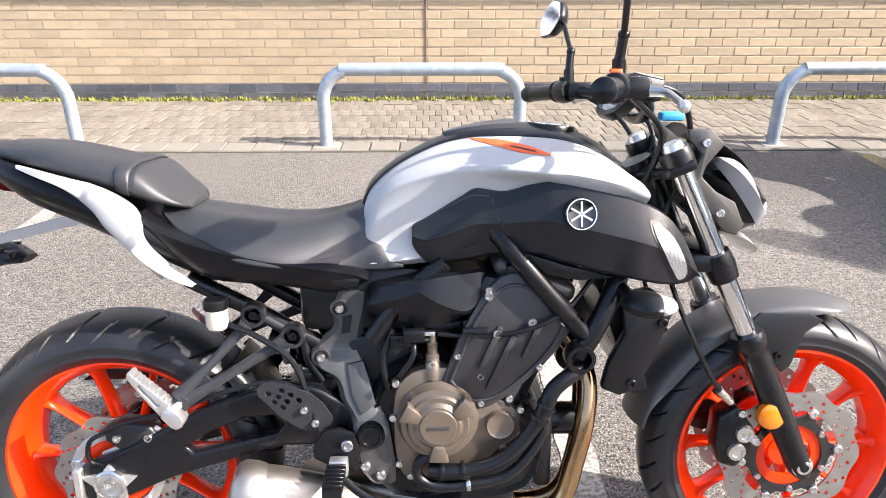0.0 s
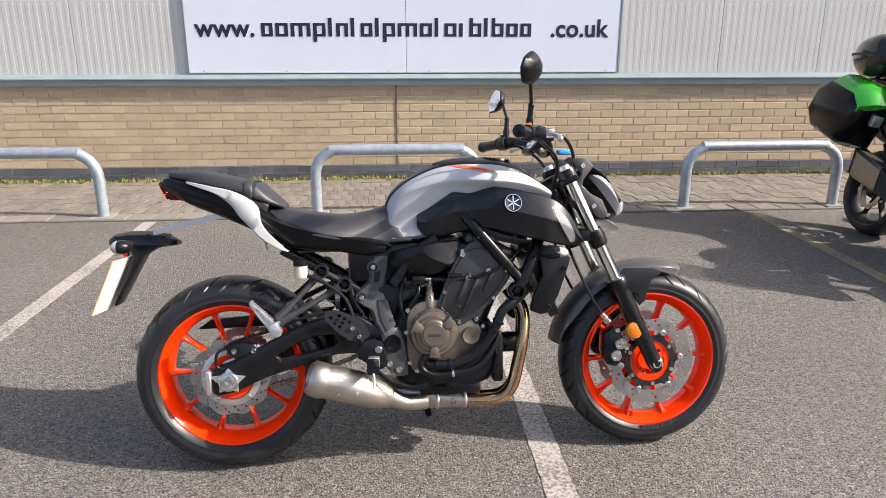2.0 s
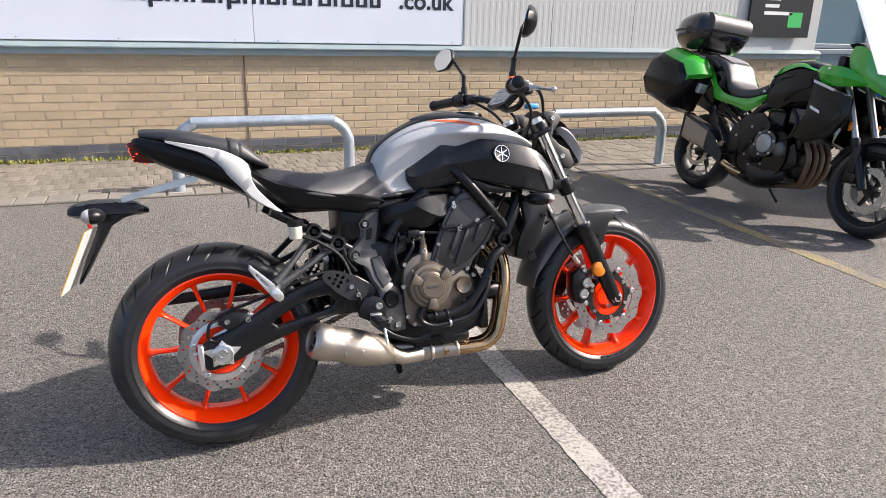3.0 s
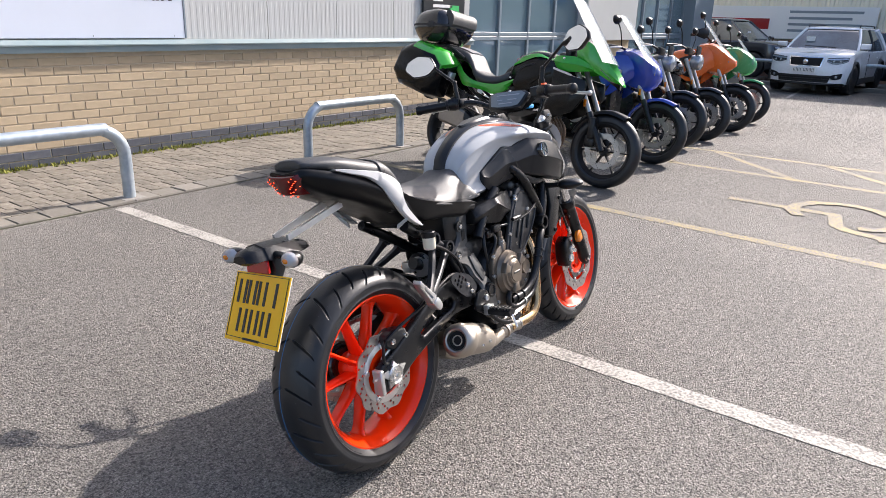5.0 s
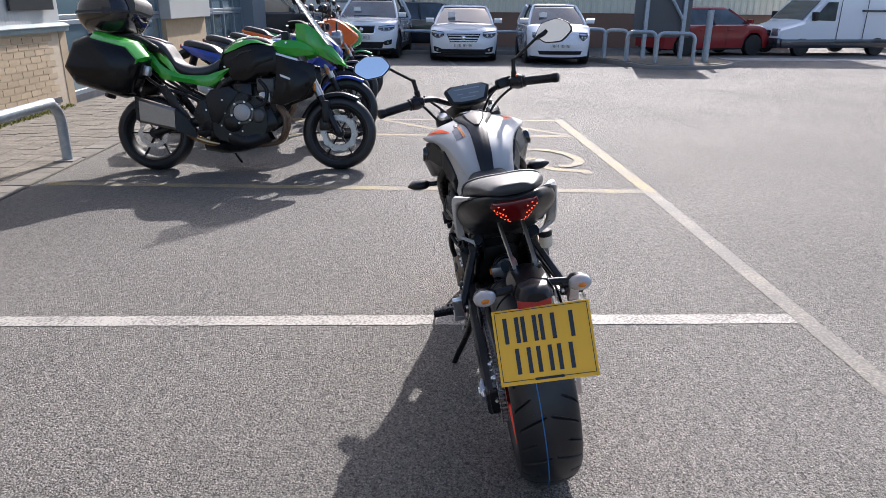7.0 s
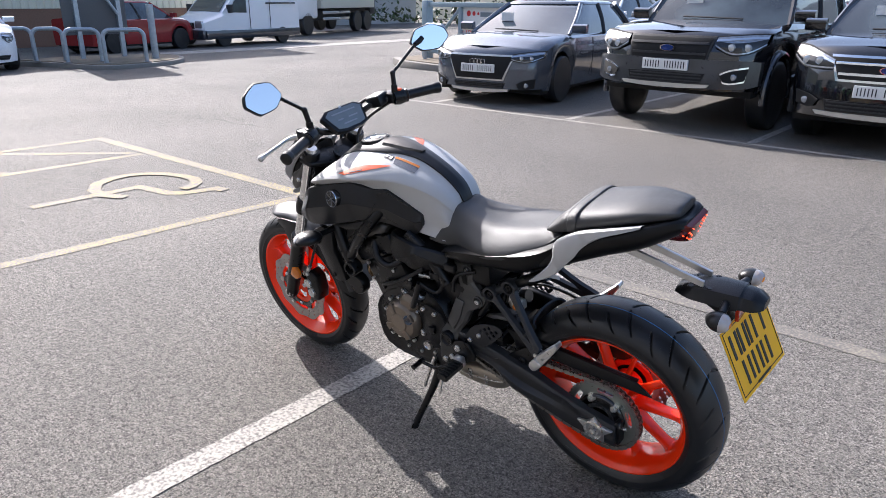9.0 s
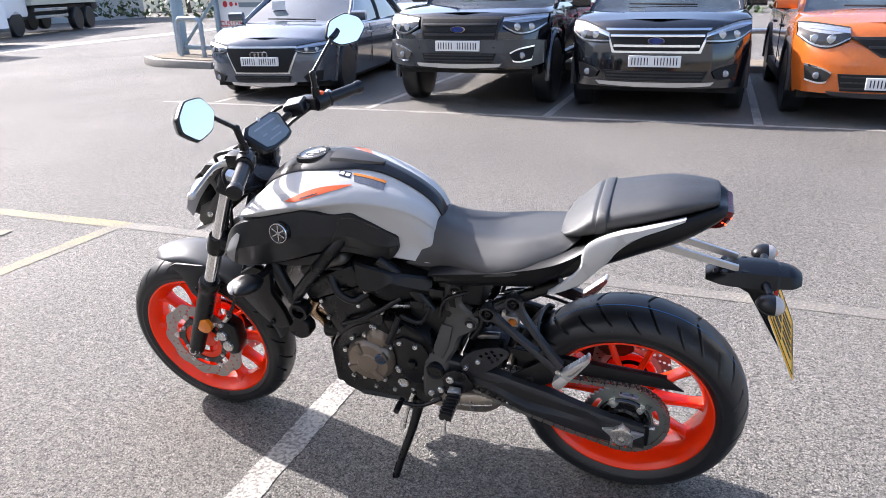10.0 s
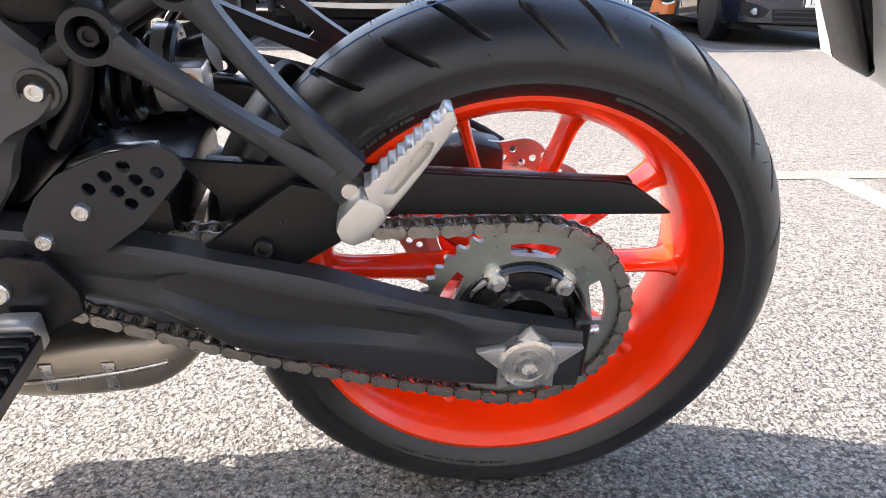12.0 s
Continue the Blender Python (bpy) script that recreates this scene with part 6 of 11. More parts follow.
for s in (-1, 1):
    y = s * 0.104
    bm = B()
    plate(bm, [(1.080, 0.992), (1.122, 0.992), (1.150, 0.965), (1.118, 0.925), (1.112, 0.905), (1.140, 0.878), (1.178, 0.858), (1.198, 0.815), (1.185, 0.795), (1.160, 0.805), (1.118, 0.858), (1.092, 0.884), (1.088, 0.905), (1.108, 0.945), (1.082, 0.975)], y - 0.007, y + 0.007, 0.004)
    part("lamp_bracket", bm, GUNMETAL, lamp, "cast grey lamp bracket")
    bm = B()
    loft(bm, [[(x, s * (0.078 + b), zt), (x, s * (0.104 + b), (zt + zb) / 2 + 0.008), (x, s * (0.088 + b), zb), (x, s * 0.065, (zt + zb) / 2)] for x, zt, zb, b in ((1.145, 0.938, 0.925, -0.006), (1.180, 0.934, 0.882, 0.006), (1.215, 0.905, 0.835, 0.004), (1.236, 0.870, 0.808, -0.004), (1.246, 0.840, 0.812, -0.012))], nu=4, nv=1)
    part("side_shield", bm, DECALGREY, lamp, "matt grey side shield", smooth=35)
    bolts([(1.112, s * 0.112, 0.968), (1.150, s * 0.112, 0.838)], lamp, 0.008, s, STEEL)
bm = B()
loft(bm, [[(x, -w, z), (x, 0, z + 0.014), (x, w, z), (x, 0, z - 0.012)] for x, w, z in ((1.185, 0.05, 0.790), (1.215, 0.085, 0.782), (1.240, 0.085, 0.765), (1.245, 0.07, 0.752))], nu=3, nv=2)
part("chin_wing", bm, ALLOY, lamp, "pale grey chin wing", smooth=40)

DM = pose(0.997, -0.006, 1.045, 0, -46, 0)
bm = B()
outl = [(-0.040, -0.072), (0.026, -0.094), (0.044, -0.066), (0.044, 0.066), (0.026, 0.094), (-0.040, 0.072), (-0.048, 0.036), (-0.048, -0.036)]
plate(bm, outl, -0.022, 0.0, 0.006, plane="xy")
dash = part("instrument", bm, BLACKPLASTIC, bike, "black digital instrument panel", at=DM)
bm = B()
plate(bm, [(u * 0.82, v * 0.84) for u, v in outl], 0.0, 0.002, 0.0, plane="xy")
part("display", bm, SCREENGREY, dash, "grey glossy display", smooth=0)
for u, v, hw_ in ((0.020, 0.0, 0.052), (-0.004, 0.030, 0.012), (-0.004, -0.026, 0.020), (-0.022, 0.0, 0.030)):
    part("display_bar", box(B(), u - 0.0025, u + 0.0025, v - hw_, v + hw_, 0.0022, 0.0026), DECALGREY, dash, smooth=0)
part("bezel_badge", lathe(B(), [(0.0, 0.0015), (0.005, 0.0015), (0.006, 0.0)], (0.040, 0.0, 0.0), "z", 14), ALLOY, dash)

bar_pts = [(1.035, -0.05, 1.005), (1.030, -0.09, 1.022), (1.000, -0.135, 1.046), (0.968, -0.175, 1.054), (0.928, -0.235, 1.054), (0.886, -0.335, 1.050)]
full = bar_pts + []
hb = part("handlebar", tube(B(), [(x, y, z - 0.03 * y) for x, y, z in reversed(bar_pts)] + [(1.035, 0, 1.0)] + [(x, -y, z + 0.03 * y) for x, y, z in bar_pts], 0.011, 16, 4), BLACKMETAL, bike, "black tubular handlebar", smooth=60)
for s in (-1, 1):
    a, b = Vector((0.928, s * 0.228, 1.054 - s * 0.007)), Vector((0.887, s * 0.330, 1.050 - s * 0.010))
    d = (b - a)
    bm = B()
    n = 15
    tube(bm, [a + d * (k / n) for k in range(n + 1)], [0.0165 + (0.0012 if k % 2 else 0) for k in range(n + 1)], 20, 1)
    g = part("grip", bm, BLACKPLASTIC, hb, "ribbed black rubber grip")
    bm = B()
    tube(bm, [a - d * 0.02, a + d * 0.03, a + d * 0.06], [0.021, 0.024, 0.019], 20, 1)
    part("grip_flange", bm, BLACKPLASTIC, hb)
    bm = B()
    tube(bm, [b, b + d * 0.10, b + d * 0.22, b + d * 0.26], [0.017, 0.020, 0.019, 0.012], 20, 1)
    part("bar_end", bm, BLACKMETAL, hb)
    bm = B()
    for q0, q1, r in ((-0.42, -0.04, 0.024),):
        tube(bm, [a + d * q0, a + d * ((q0 + q1) / 2), a + d * q1], [r, r * 1.15, r], 14, 1, flat=0.9)
    sw = part("switch_housing", bm, BLACKMETAL, hb)
    part("switch_button", box(B(), -0.012, 0.008, -0.008, 0.008, 0.012, 0.030, 0.003, m=Matrix.Translation(a - d * 0.22)), REDORANGE if s < 0 else BLACKPLASTIC, sw, "red kill switch" if s < 0 else "")
    # lever
    bm = B()
    p = a - d * 0.30 + Vector((0.035, 0, -0.004))
    tube(bm, [p, p + Vector((0.035, s * 0.03, -0.004)), p + Vector((0.035, s * 0.08, -0.012)), p + Vector((0.020, s * 0.155, -0.020))], [0.011, 0.0075, 0.006, 0.0065], 10, 4, flat=0.7)
    bmesh.ops.create_icosphere(bm, subdivisions=2, radius=0.010, matrix=Matrix.Translation(p + Vector((0.019, s * 0.160, -0.0205))))
    part("lever", bm, ALLOY, hb, "bare alloy lever")
    bm = B()
    box(bm, -0.024, 0.03, -0.022, 0.022, -0.018, 0.018, 0.006, m=Matrix.Translation(a - d * 0.34 + Vector((0.02, 0, 0))))
    part("lever_perch", bm, BLACKMETAL, hb)
    # mirror
    base = a - d * 0.36 + Vector((0.0, 0, 0.015))
    head = Vector((0.904, -0.358, 1.232)) if s < 0 else Vector((0.928, 0.348, 1.214))
    bm = B()
    elbow = base + Vector((0.004, s * 0.008, 0.068))
    rod(bm, base - Vector((0, 0, 0.012)), base + Vector((0.0, s * 0.003, 0.030)), 0.0115, 12)
    rod(bm, base + Vector((0, s * 0.003, 0.028)), elbow, 0.0085, 12)
    bmesh.ops.create_icosphere(bm, subdivisions=2, radius=0.010, matrix=Matrix.Translation(elbow))
    neck = head + Vector((0.018, -s * 0.058, -0.014))
    rod(bm, elbow, neck, 0.0056, 10)
    tube(bm, [neck, neck.lerp(head + Vector((0.018, 0, 0)), 0.35), head + Vector((0.018, -s * 0.02, 0))], [0.0075, 0.010, 0.012], 10, 2)
    mr = part("mirror", bm, BLACKMETAL, bike, "black handlebar mirror with rounded corners")
    MM = Matrix.Translation(head) @ Matrix.Rotation(radians(8 if s > 0 else -28), 4, "Z") @ Matrix.Rotation(radians(15), 4, "Y") @ Matrix.Rotation(radians(s * 5), 4, "X")
    hexo = [(-0.080, -0.004), (-0.048, 0.036), (0.020, 0.042), (0.068, 0.016), (0.078, -0.014), (0.030, -0.046), (-0.040, -0.038)]
    hexo = [(s * u * 0.94, v * 1.04) for u, v in hexo]
    for cut_ in (0.13, 0.25):
        hexo = [(p[0] + (q[0] - p[0]) * f, p[1] + (q[1] - p[1]) * f) for p, q in zip(hexo, hexo[1:] + hexo[:1]) for f in (cut_, 1 - cut_)]
    bm = B()
    rings = []
    for xx, k in ((0.0, 1.0), (0.006, 1.03), (0.018, 0.9), (0.030, 0.55), (0.034, 0.2)):
        rings.append([(xx, u * k, v * k) for u, v in hexo])
    loft(bm, rings, nu=1, nv=2)
    part("mirror_shell", bm, BLACKPLASTIC, mr, at=MM, smooth=50)
    bm = B()
    plate(bm, [(u * 0.95, v * 0.94) for u, v in hexo], -0.002, 0.001, 0.0, plane="yz")
    part("mirror_glass", bm, MIRROR, mr, "bright mirror glass", at=MM, smooth=0)
bm = B()
box(bm, -0.032, 0.028, -0.029, 0.029, -0.016, 0.020, 0.005)
resv = part("brake_reservoir", bm, BLACKPLASTIC, bike, "black brake fluid reservoir on the bar", at=pose(0.994, -0.155, 1.056, -6, 12, 8))
part("reservoir_lid", box(B(), -0.028, 0.024, -0.026, 0.026, 0.020, 0.023, 0.002), mat("printed_lid", (0.30, 0.31, 0.31), rough=0.5, var=0.7, scale=220), resv, "grey printed lid")
part("cable_tag", box(B(), 1.065, 1.11, -0.065, -0.035, 0.998, 1.015, 0.006), BLUEPLASTIC, bike, "blue plastic tag by the clocks")
for y0, pts in ((0, [(0.975, -0.17, 1.07), (1.06, -0.15, 1.05), (1.11, -0.09, 0.98), (1.11, -0.05, 0.88), (1.06, -0.07, 0.78)]), (0, [(0.99, 0.17, 1.06), (1.07, 0.15, 1.03), (1.10, 0.08, 0.95), (1.04, 0.05, 0.86), (0.98, 0.08, 0.78)]), (0, [(0.96, -0.2, 1.05), (1.04, -0.13, 0.99), (1.05, -0.08, 0.92), (1.00, -0.06, 0.82)]), (0, [(0.96, 0.2, 1.05), (1.05, 0.16, 0.99), (1.09, 0.11, 0.90), (1.13, 0.09, 0.76)])):
    part("cable", tube(B(), pts, 0.0055, 8, 6), BLACKPLASTIC, bike, smooth=60)

# ---- engine ----
bm = B()
rings = []
for y, k in ((-0.126, 0.90), (-0.115, 1.0), (0.115, 1.0), (0.130, 0.9)):
    base = [(0.520, 0.300), (0.515, 0.480), (0.560, 0.545), (0.640, 0.570), (0.720, 0.545), (0.800, 0.500), (0.850, 0.430), (0.845, 0.310), (0.780, 0.262), (0.600, 0.258)]
    rings.append([(0.68 + (x - 0.68) * k, y, 0.41 + (z - 0.41) * k) for x, z in base])
loft(bm, rings, nu=2, nv=2)
engine = part("engine", bm, BLACKMETAL, bike, "black parallel twin engine with bronze covers", smooth=40)
# cylinder block and head, canted forward
CM = Matrix.Translation((0.745, 0, 0.525)) @ Matrix.Rotation(radians(24), 4, "Y")
bm = B()
box(bm, -0.085, 0.085, -0.135, 0.135, -0.06, 0.115, 0.014, m=CM)
part("cylinder_block", bm, BLACKMETAL, engine, "black cylinder block")
bm = B()
box(bm, -0.098, 0.098, -0.145, 0.145, 0.115, 0.185, 0.016, m=CM)
part("cylinder_head", bm, BLACKMETAL, engine)
bm = B()
box(bm, -0.085, 0.080, -0.138, 0.138, 0.185, 0.225, 0.018, 3, m=CM)
part("cam_cover", bm, GUNMETAL, engine, "dark bronze cam cover")
for s in (-1, 1):
    if s < 0:
        bm = B()
        for u, v in ((-0.05, 0.06), (-0.015, 0.02), (0.03, 0.07), (0.05, 0.0)):
            box(bm, u - 0.010, u + 0.010, -0.148, -0.128, v - 0.045, v + 0.03, 0.006, m=CM)
        part("casting_rib", bm, ENGINEGREY, engine)
    if s > 0:
        # the stand side shows a plain dark head with a round cap and a sensor
        part("head_cap", lathe(B(), [(0.0, 0.012), (0.020, 0.012), (0.024, 0.008), (0.024, -0.02)], (0.685, 0.125, 0.556), "y", 28), BLACKMETAL, engine, "round black cap on the crankcase")
        part("sensor_plug", lathe(B(), [(0.0, 0.020), (0.008, 0.020), (0.012, 0.012), (0.012, -0.02)], (0.628, 0.125, 0.528), "y", 18), ALLOY, engine)
        part("sensor_body", rod(B(), (0.640, 0.125, 0.505), (0.622, 0.132, 0.545), 0.011, 12), BLACKPLASTIC, engine)
        bolts([(0.730, 0.140, 0.600), (0.790, 0.140, 0.640), (0.700, 0.140, 0.535), (0.845, 0.140, 0.600)], engine, 0.0065, s)
        continue
    outl = [(-0.085, -0.05), (-0.090, 0.10), (-0.070, 0.19), (-0.02, 0.215), (0.05, 0.205), (0.092, 0.165), (0.085, 0.09), (0.06, 0.02), (0.02, -0.05), (-0.03, -0.075)]
    outl = [(q.x, q.y) for q in cr([(u, v, 0) for u, v in outl + outl[:1]], 3)][:-1]
    part("cam_chain_cover", plate(B(), outl, s * 0.146 - 0.008, s * 0.146 + 0.008, 0.005, m=CM), ENGINEGREY, engine, "dark grey cam chain cover", smooth=35)
    rim = [CM @ Vector((0.0 + (u - 0.0) * 0.84, s * 0.155, 0.075 + (v - 0.075) * 0.84)) for u, v in outl]
    part("cover_ridge", tube(B(), rim + rim[:1], 0.0035, 8, 1), ENGINEGREY, engine, smooth=60)
    for u, v, l in ((-0.03, 0.06, 0.09), (0.0, 0.04, 0.12), (0.035, 0.10, 0.07)):
        part("cover_rib", box(B(), u - 0.006, u + 0.006, s * 0.157 - 0.004, s * 0.157 + 0.004, v - l / 2, v + l / 2, 0.003, 2, m=CM), ENGINEGREY, engine)
    for u, v in ((-0.080, 0.02), (-0.080, 0.16), (-0.01, 0.205), (0.078, 0.175), (0.070, 0.06), (0.0, -0.05)):
        p = CM @ Vector((u, s * 0.155, v))
        part("cover_bolt", bolt(B(), p.x, p.y, p.z, 0.0065, 0.005, s), STEEL, engine)
    for u, v in ((-0.075, 0.15), (0.02, 0.135), (0.075, 0.16), (-0.03, 0.09)):
        p = CM @ Vector((u, s * 0.155, v))
        part("head_bolt", bolt(B(), p.x, p.y, p.z, 0.009, 0.006, s), STEEL, engine)
bm = B()
p = CM @ Vector((0.045, -0.148, 0.105))
lathe(bm, [(0.0, 0.004), (0.012, 0.004), (0.016, 0.0), (0.016, -0.02)], tuple(p), "y", 20, m=AX["y"] @ Matrix.Scale(-1, 3, (0, 0, 1)))
part("head_plug", bm, ALLOY, engine)

# clutch cover on the right
cx, cz, cy = 0.643, 0.447, -0.126
bm = B()
outl = [(u + 0.004, v - 0.020) for u, v in ((0.553, 0.470), (0.560, 0.525), (0.590, 0.560), (0.640, 0.572), (0.690, 0.558), (0.722, 0.522), (0.765, 0.500), (0.795, 0.470), (0.795, 0.425), (0.755, 0.395), (0.720, 0.360), (0.665, 0.345), (0.585, 0.335), (0.558, 0.380))]
outl = [(q.x, q.y) for q in cr([(u, v, 0) for u, v in outl + outl[:1]], 3)][:-1]
plate(bm, outl, cy - 0.022, cy + 0.02, 0.006)
cc = part("clutch_cover", bm, BRONZE, engine, "bronze cast clutch cover", smooth=35)
bm = B()
lathe(bm, [(0.0, 0.046), (0.034, 0.046), (0.036, 0.043), (0.040, 0.043), (0.047, 0.036), (0.056, 0.036), (0.060, 0.030), (0.070, 0.028), (0.073, 0.018), (0.078, 0.010), (0.078, -0.004)], (cx, cy - 0.018, cz), "y", 56, m=AX["y"] @ Matrix.Scale(-1, 3, (0, 0, 1)))
part("cover_dome", bm, BRONZE, cc, smooth=30)
for a in (35, 155, 270):
    M = Matrix.Translation((cx, cy - 0.018, cz)) @ Matrix.Rotation(radians(-a), 4, "Y")
    bm = B()
    plate(bm, [(0.038, -0.010), (0.072, -0.020), (0.074, 0.020), (0.038, 0.010)], -0.046, -0.022, 0.004, m=M)
    part("cover_web", bm, BRONZE, cc, smooth=30)
part("cover_bar", box(B(), cx - 0.020, cx + 0.020, cy - 0.0655, cy - 0.0635, cz - 0.004, cz + 0.004, 0.0008, 1), GUNMETAL, cc, smooth=0)
bm = B()
lathe(bm, [(0.0, 0.014), (0.022, 0.014), (0.026, 0.016), (0.028, 0.012), (0.028, -0.01)], (0.762, cy - 0.020, 0.434), "y", 36, m=AX["y"] @ Matrix.Scale(-1, 3, (0, 0, 1)))
part("oil_cap", bm, BRONZE, cc)
bolts([(0.564, cy - 0.022, 0.520), (0.557, cy - 0.022, 0.450), (0.567, cy - 0.022, 0.352), (0.589, cy - 0.022, 0.325), (0.724, cy - 0.022, 0.532), (0.779, cy - 0.022, 0.485), (0.801, cy - 0.022, 0.462), (0.804, cy - 0.022, 0.404), (0.769, cy - 0.022, 0.378), (0.676, cy - 0.022, 0.340), (0.632, cy - 0.022, 0.558)], cc, 0.0075, -1)
bm = B()
lathe(bm, [(0.016, -0.03), (0.016, 0.0), (0.013, 0.004), (0.013, 0.018), (0.010, 0.02), (0.010, 0.04), (0.006, 0.042), (0.006, 0.06), (0.0, 0.06)], (0.634, cy - 0.012, 0.556), "z", 20)
part("clutch_arm_post", bm, BRONZE, cc)
part("clutch_arm", box(B(), 0.615, 0.640, cy - 0.018, cy - 0.006, 0.612, 0.620, 0.002), STEEL, cc)
part("clutch_cable", tube(B(), [(0.645, cy - 0.012, 0.614), (0.72, -0.150, 0.612), (0.81, -0.165, 0.630), (0.88, -0.16, 0.665), (0.94, -0.12, 0.72)], 0.0048, 8, 5), BLACKPLASTIC, cc, smooth=60)
part("cable_end", rod(B(), (0.69, -0.165, 0.628), (0.735, -0.167, 0.629), 0.007, 10), BLACKMETAL, cc)
bm = B()
plate(bm, [(0.690, 0.640), (0.712, 0.642), (0.722, 0.600), (0.735, 0.560), (0.722, 0.552), (0.700, 0.59)], cy - 0.014, cy - 0.006, 0.002)
part("cable_bracket", bm, BLACKMETAL, cc)

# generator side on the left
bm = B()
lathe(bm, [(0.0, 0.030), (0.030, 0.030), (0.034, 0.027), (0.060, 0.024), (0.070, 0.014), (0.074, 0.0), (0.074, -0.03)], (0.718, 0.138, 0.414), "y", 48)
gen = part("generator_cover", bm, BRONZE, engine, "bronze cast generator cover", smooth=30)
for k in range(4):
    M = Matrix.Translation((0.718, 0.138, 0.414)) @ Matrix.Rotation(radians(90 * k + 30), 4, "Y")
    part("cover_web", plate(B(), [(0.030, -0.008), (0.068, -0.014), (0.068, 0.014), (0.030, 0.008)], 0.018, 0.030, 0.003, m=M), BRONZE, gen, smooth=30)
bm = B()
lathe(bm, [(0.0, 0.020), (0.020, 0.020), (0.030, 0.014), (0.040, 0.0), (0.042, -0.03)], (0.690, 0.132, 0.482), "y", 36)
part("starter_cover", bm, BRONZE, gen, smooth=30)
part("filler_cap", lathe(B(), [(0.0, 0.018), (0.016, 0.018), (0.018, 0.015), (0.018, 0.0)], (0.676, 0.150, 0.436), "y", 14), mat("dark_blue_cap", (0.02, 0.05, 0.10), rough=0.4), gen)
bolts([(0.718 + 0.083 * math.cos(a), 0.138, 0.414 + 0.083 * math.sin(a)) for a in (0.2, 0.9, 1.45, 2.5, 3.4, 4.3, 5.1, 5.8)] + [(0.690, 0.142, 0.530), (0.650, 0.142, 0.498)], gen, 0.0070, 1)
bm = B()
plate(bm, [(0.545, 0.340), (0.530, 0.440), (0.555, 0.488), (0.610, 0.506), (0.648, 0.490), (0.645, 0.380), (0.600, 0.330)], 0.10, 0.138, 0.012)
part("sprocket_cover", bm, BLACKPLASTIC, engine, "black front sprocket cover")
bolts([(0.575, 0.139, 0.480), (0.622, 0.139, 0.486), (0.556, 0.139, 0.370), (0.634, 0.139, 0.385)], engine, 0.008, 1)
part("oil_window", lathe(B(), [(0.0, 0.004), (0.011, 0.004), (0.013, 0.008), (0.016, 0.008), (0.018, 0.0)], (0.628, 0.130, 0.335), "y", 20), STEEL, engine, "round oil level window")
part("starter_cable", tube(B(), [(0.80, 0.12, 0.50), (0.775, 0.150, 0.540), (0.72, 0.155, 0.565), (0.66, 0.150, 0.600), (0.60, 0.135, 0.640)], 0.0075, 10, 5), BLACKPLASTIC, engine, smooth=60)
part("breather_hose", tube(B(), [(0.70, 0.13, 0.64), (0.735, 0.155, 0.625), (0.775, 0.160, 0.650), (0.80, 0.140, 0.690)], 0.011, 12, 5), BLACKPLASTIC, engine, smooth=60)
part("neutral_switch", box(B(), 0.575, 0.600, 0.138, 0.152, 0.405, 0.430, 0.004), BLACKMETAL, engine)
bolts([(0.660, 0.142, 0.590), (0.700, 0.142, 0.655), (0.830, 0.142, 0.545), (0.600, 0.132, 0.315), (0.660, 0.132, 0.300), (0.720, 0.132, 0.300), (0.790, 0.132, 0.330)], engine, 0.0065, 1)
part("water_pump_pipe", tube(B(), [(0.60, 0.16, 0.60), (0.62, 0.165, 0.55), (0.645, 0.16, 0.50)], 0.010, 10, 4), BLACKPLASTIC, engine)

# hoses on the right front
hose = part("coolant_hose", tube(B(), [(0.930, -0.130, 0.556), (0.904, -0.160, 0.545), (0.860, -0.172, 0.514), (0.839, -0.174, 0.466), (0.810, -0.174, 0.418), (0.765, -0.174, 0.373), (0.712, -0.174, 0.352), (0.672, -0.172, 0.347), (0.625, -0.165, 0.347)], [0.0155, 0.0155, 0.0155, 0.015, 0.0135, 0.0135, 0.0135, 0.0155, 0.0155], 16, 5), BLACKPLASTIC, bike, "black rubber coolant hose", smooth=60)
part("lower_hose", tube(B(), [(0.850, -0.150, 0.450), (0.846, -0.160, 0.425), (0.817, -0.168, 0.376), (0.772, -0.172, 0.334), (0.712, -0.174, 0.321), (0.646, -0.174, 0.316), (0.610, -0.172, 0.330), (0.601, -0.170, 0.351), (0.613, -0.168, 0.372), (0.640, -0.160, 0.375)], 0.0105, 14, 5), BLACKPLASTIC, hose, smooth=60)
for x, y, z, rr, tilt in ((0.846, -0.174, 0.480, 0.0195, 60), (0.834, -0.174, 0.455, 0.0195, 60), (0.690, -0.173, 0.349, 0.0185, 6), (0.650, -0.170, 0.347, 0.0185, 0), (0.700, -0.174, 0.320, 0.0135, 6)):
    part("hose_clip", ring(B(), 0, 0, 0, rr, rr - 0.006, 0.008, 24), STEEL if rr < 0.015 else BLACKMETAL, hose, at=pose(x, y, z, 0, -tilt, 0) @ pose(0, 0, 0, 0, 0, 90))
bm = B()
lathe(bm, [(0.0, 0.05), (0.032, 0.05), (0.034, 0.045), (0.034, -0.045), (0.0, -0.045)], (0.895, -0.02, 0.375), "x", 28)
part("oil_filter", bm, BLACKMETAL, engine)
bm = B()
box(bm, 0.60, 0.80, -0.11, 0.11, 0.225, 0.27, 0.015)
box(bm, 0.84, 0.875, -0.10, 0.10, 0.26, 0.42, 0.01)
part("sump", bm, BLACKMETAL, engine)

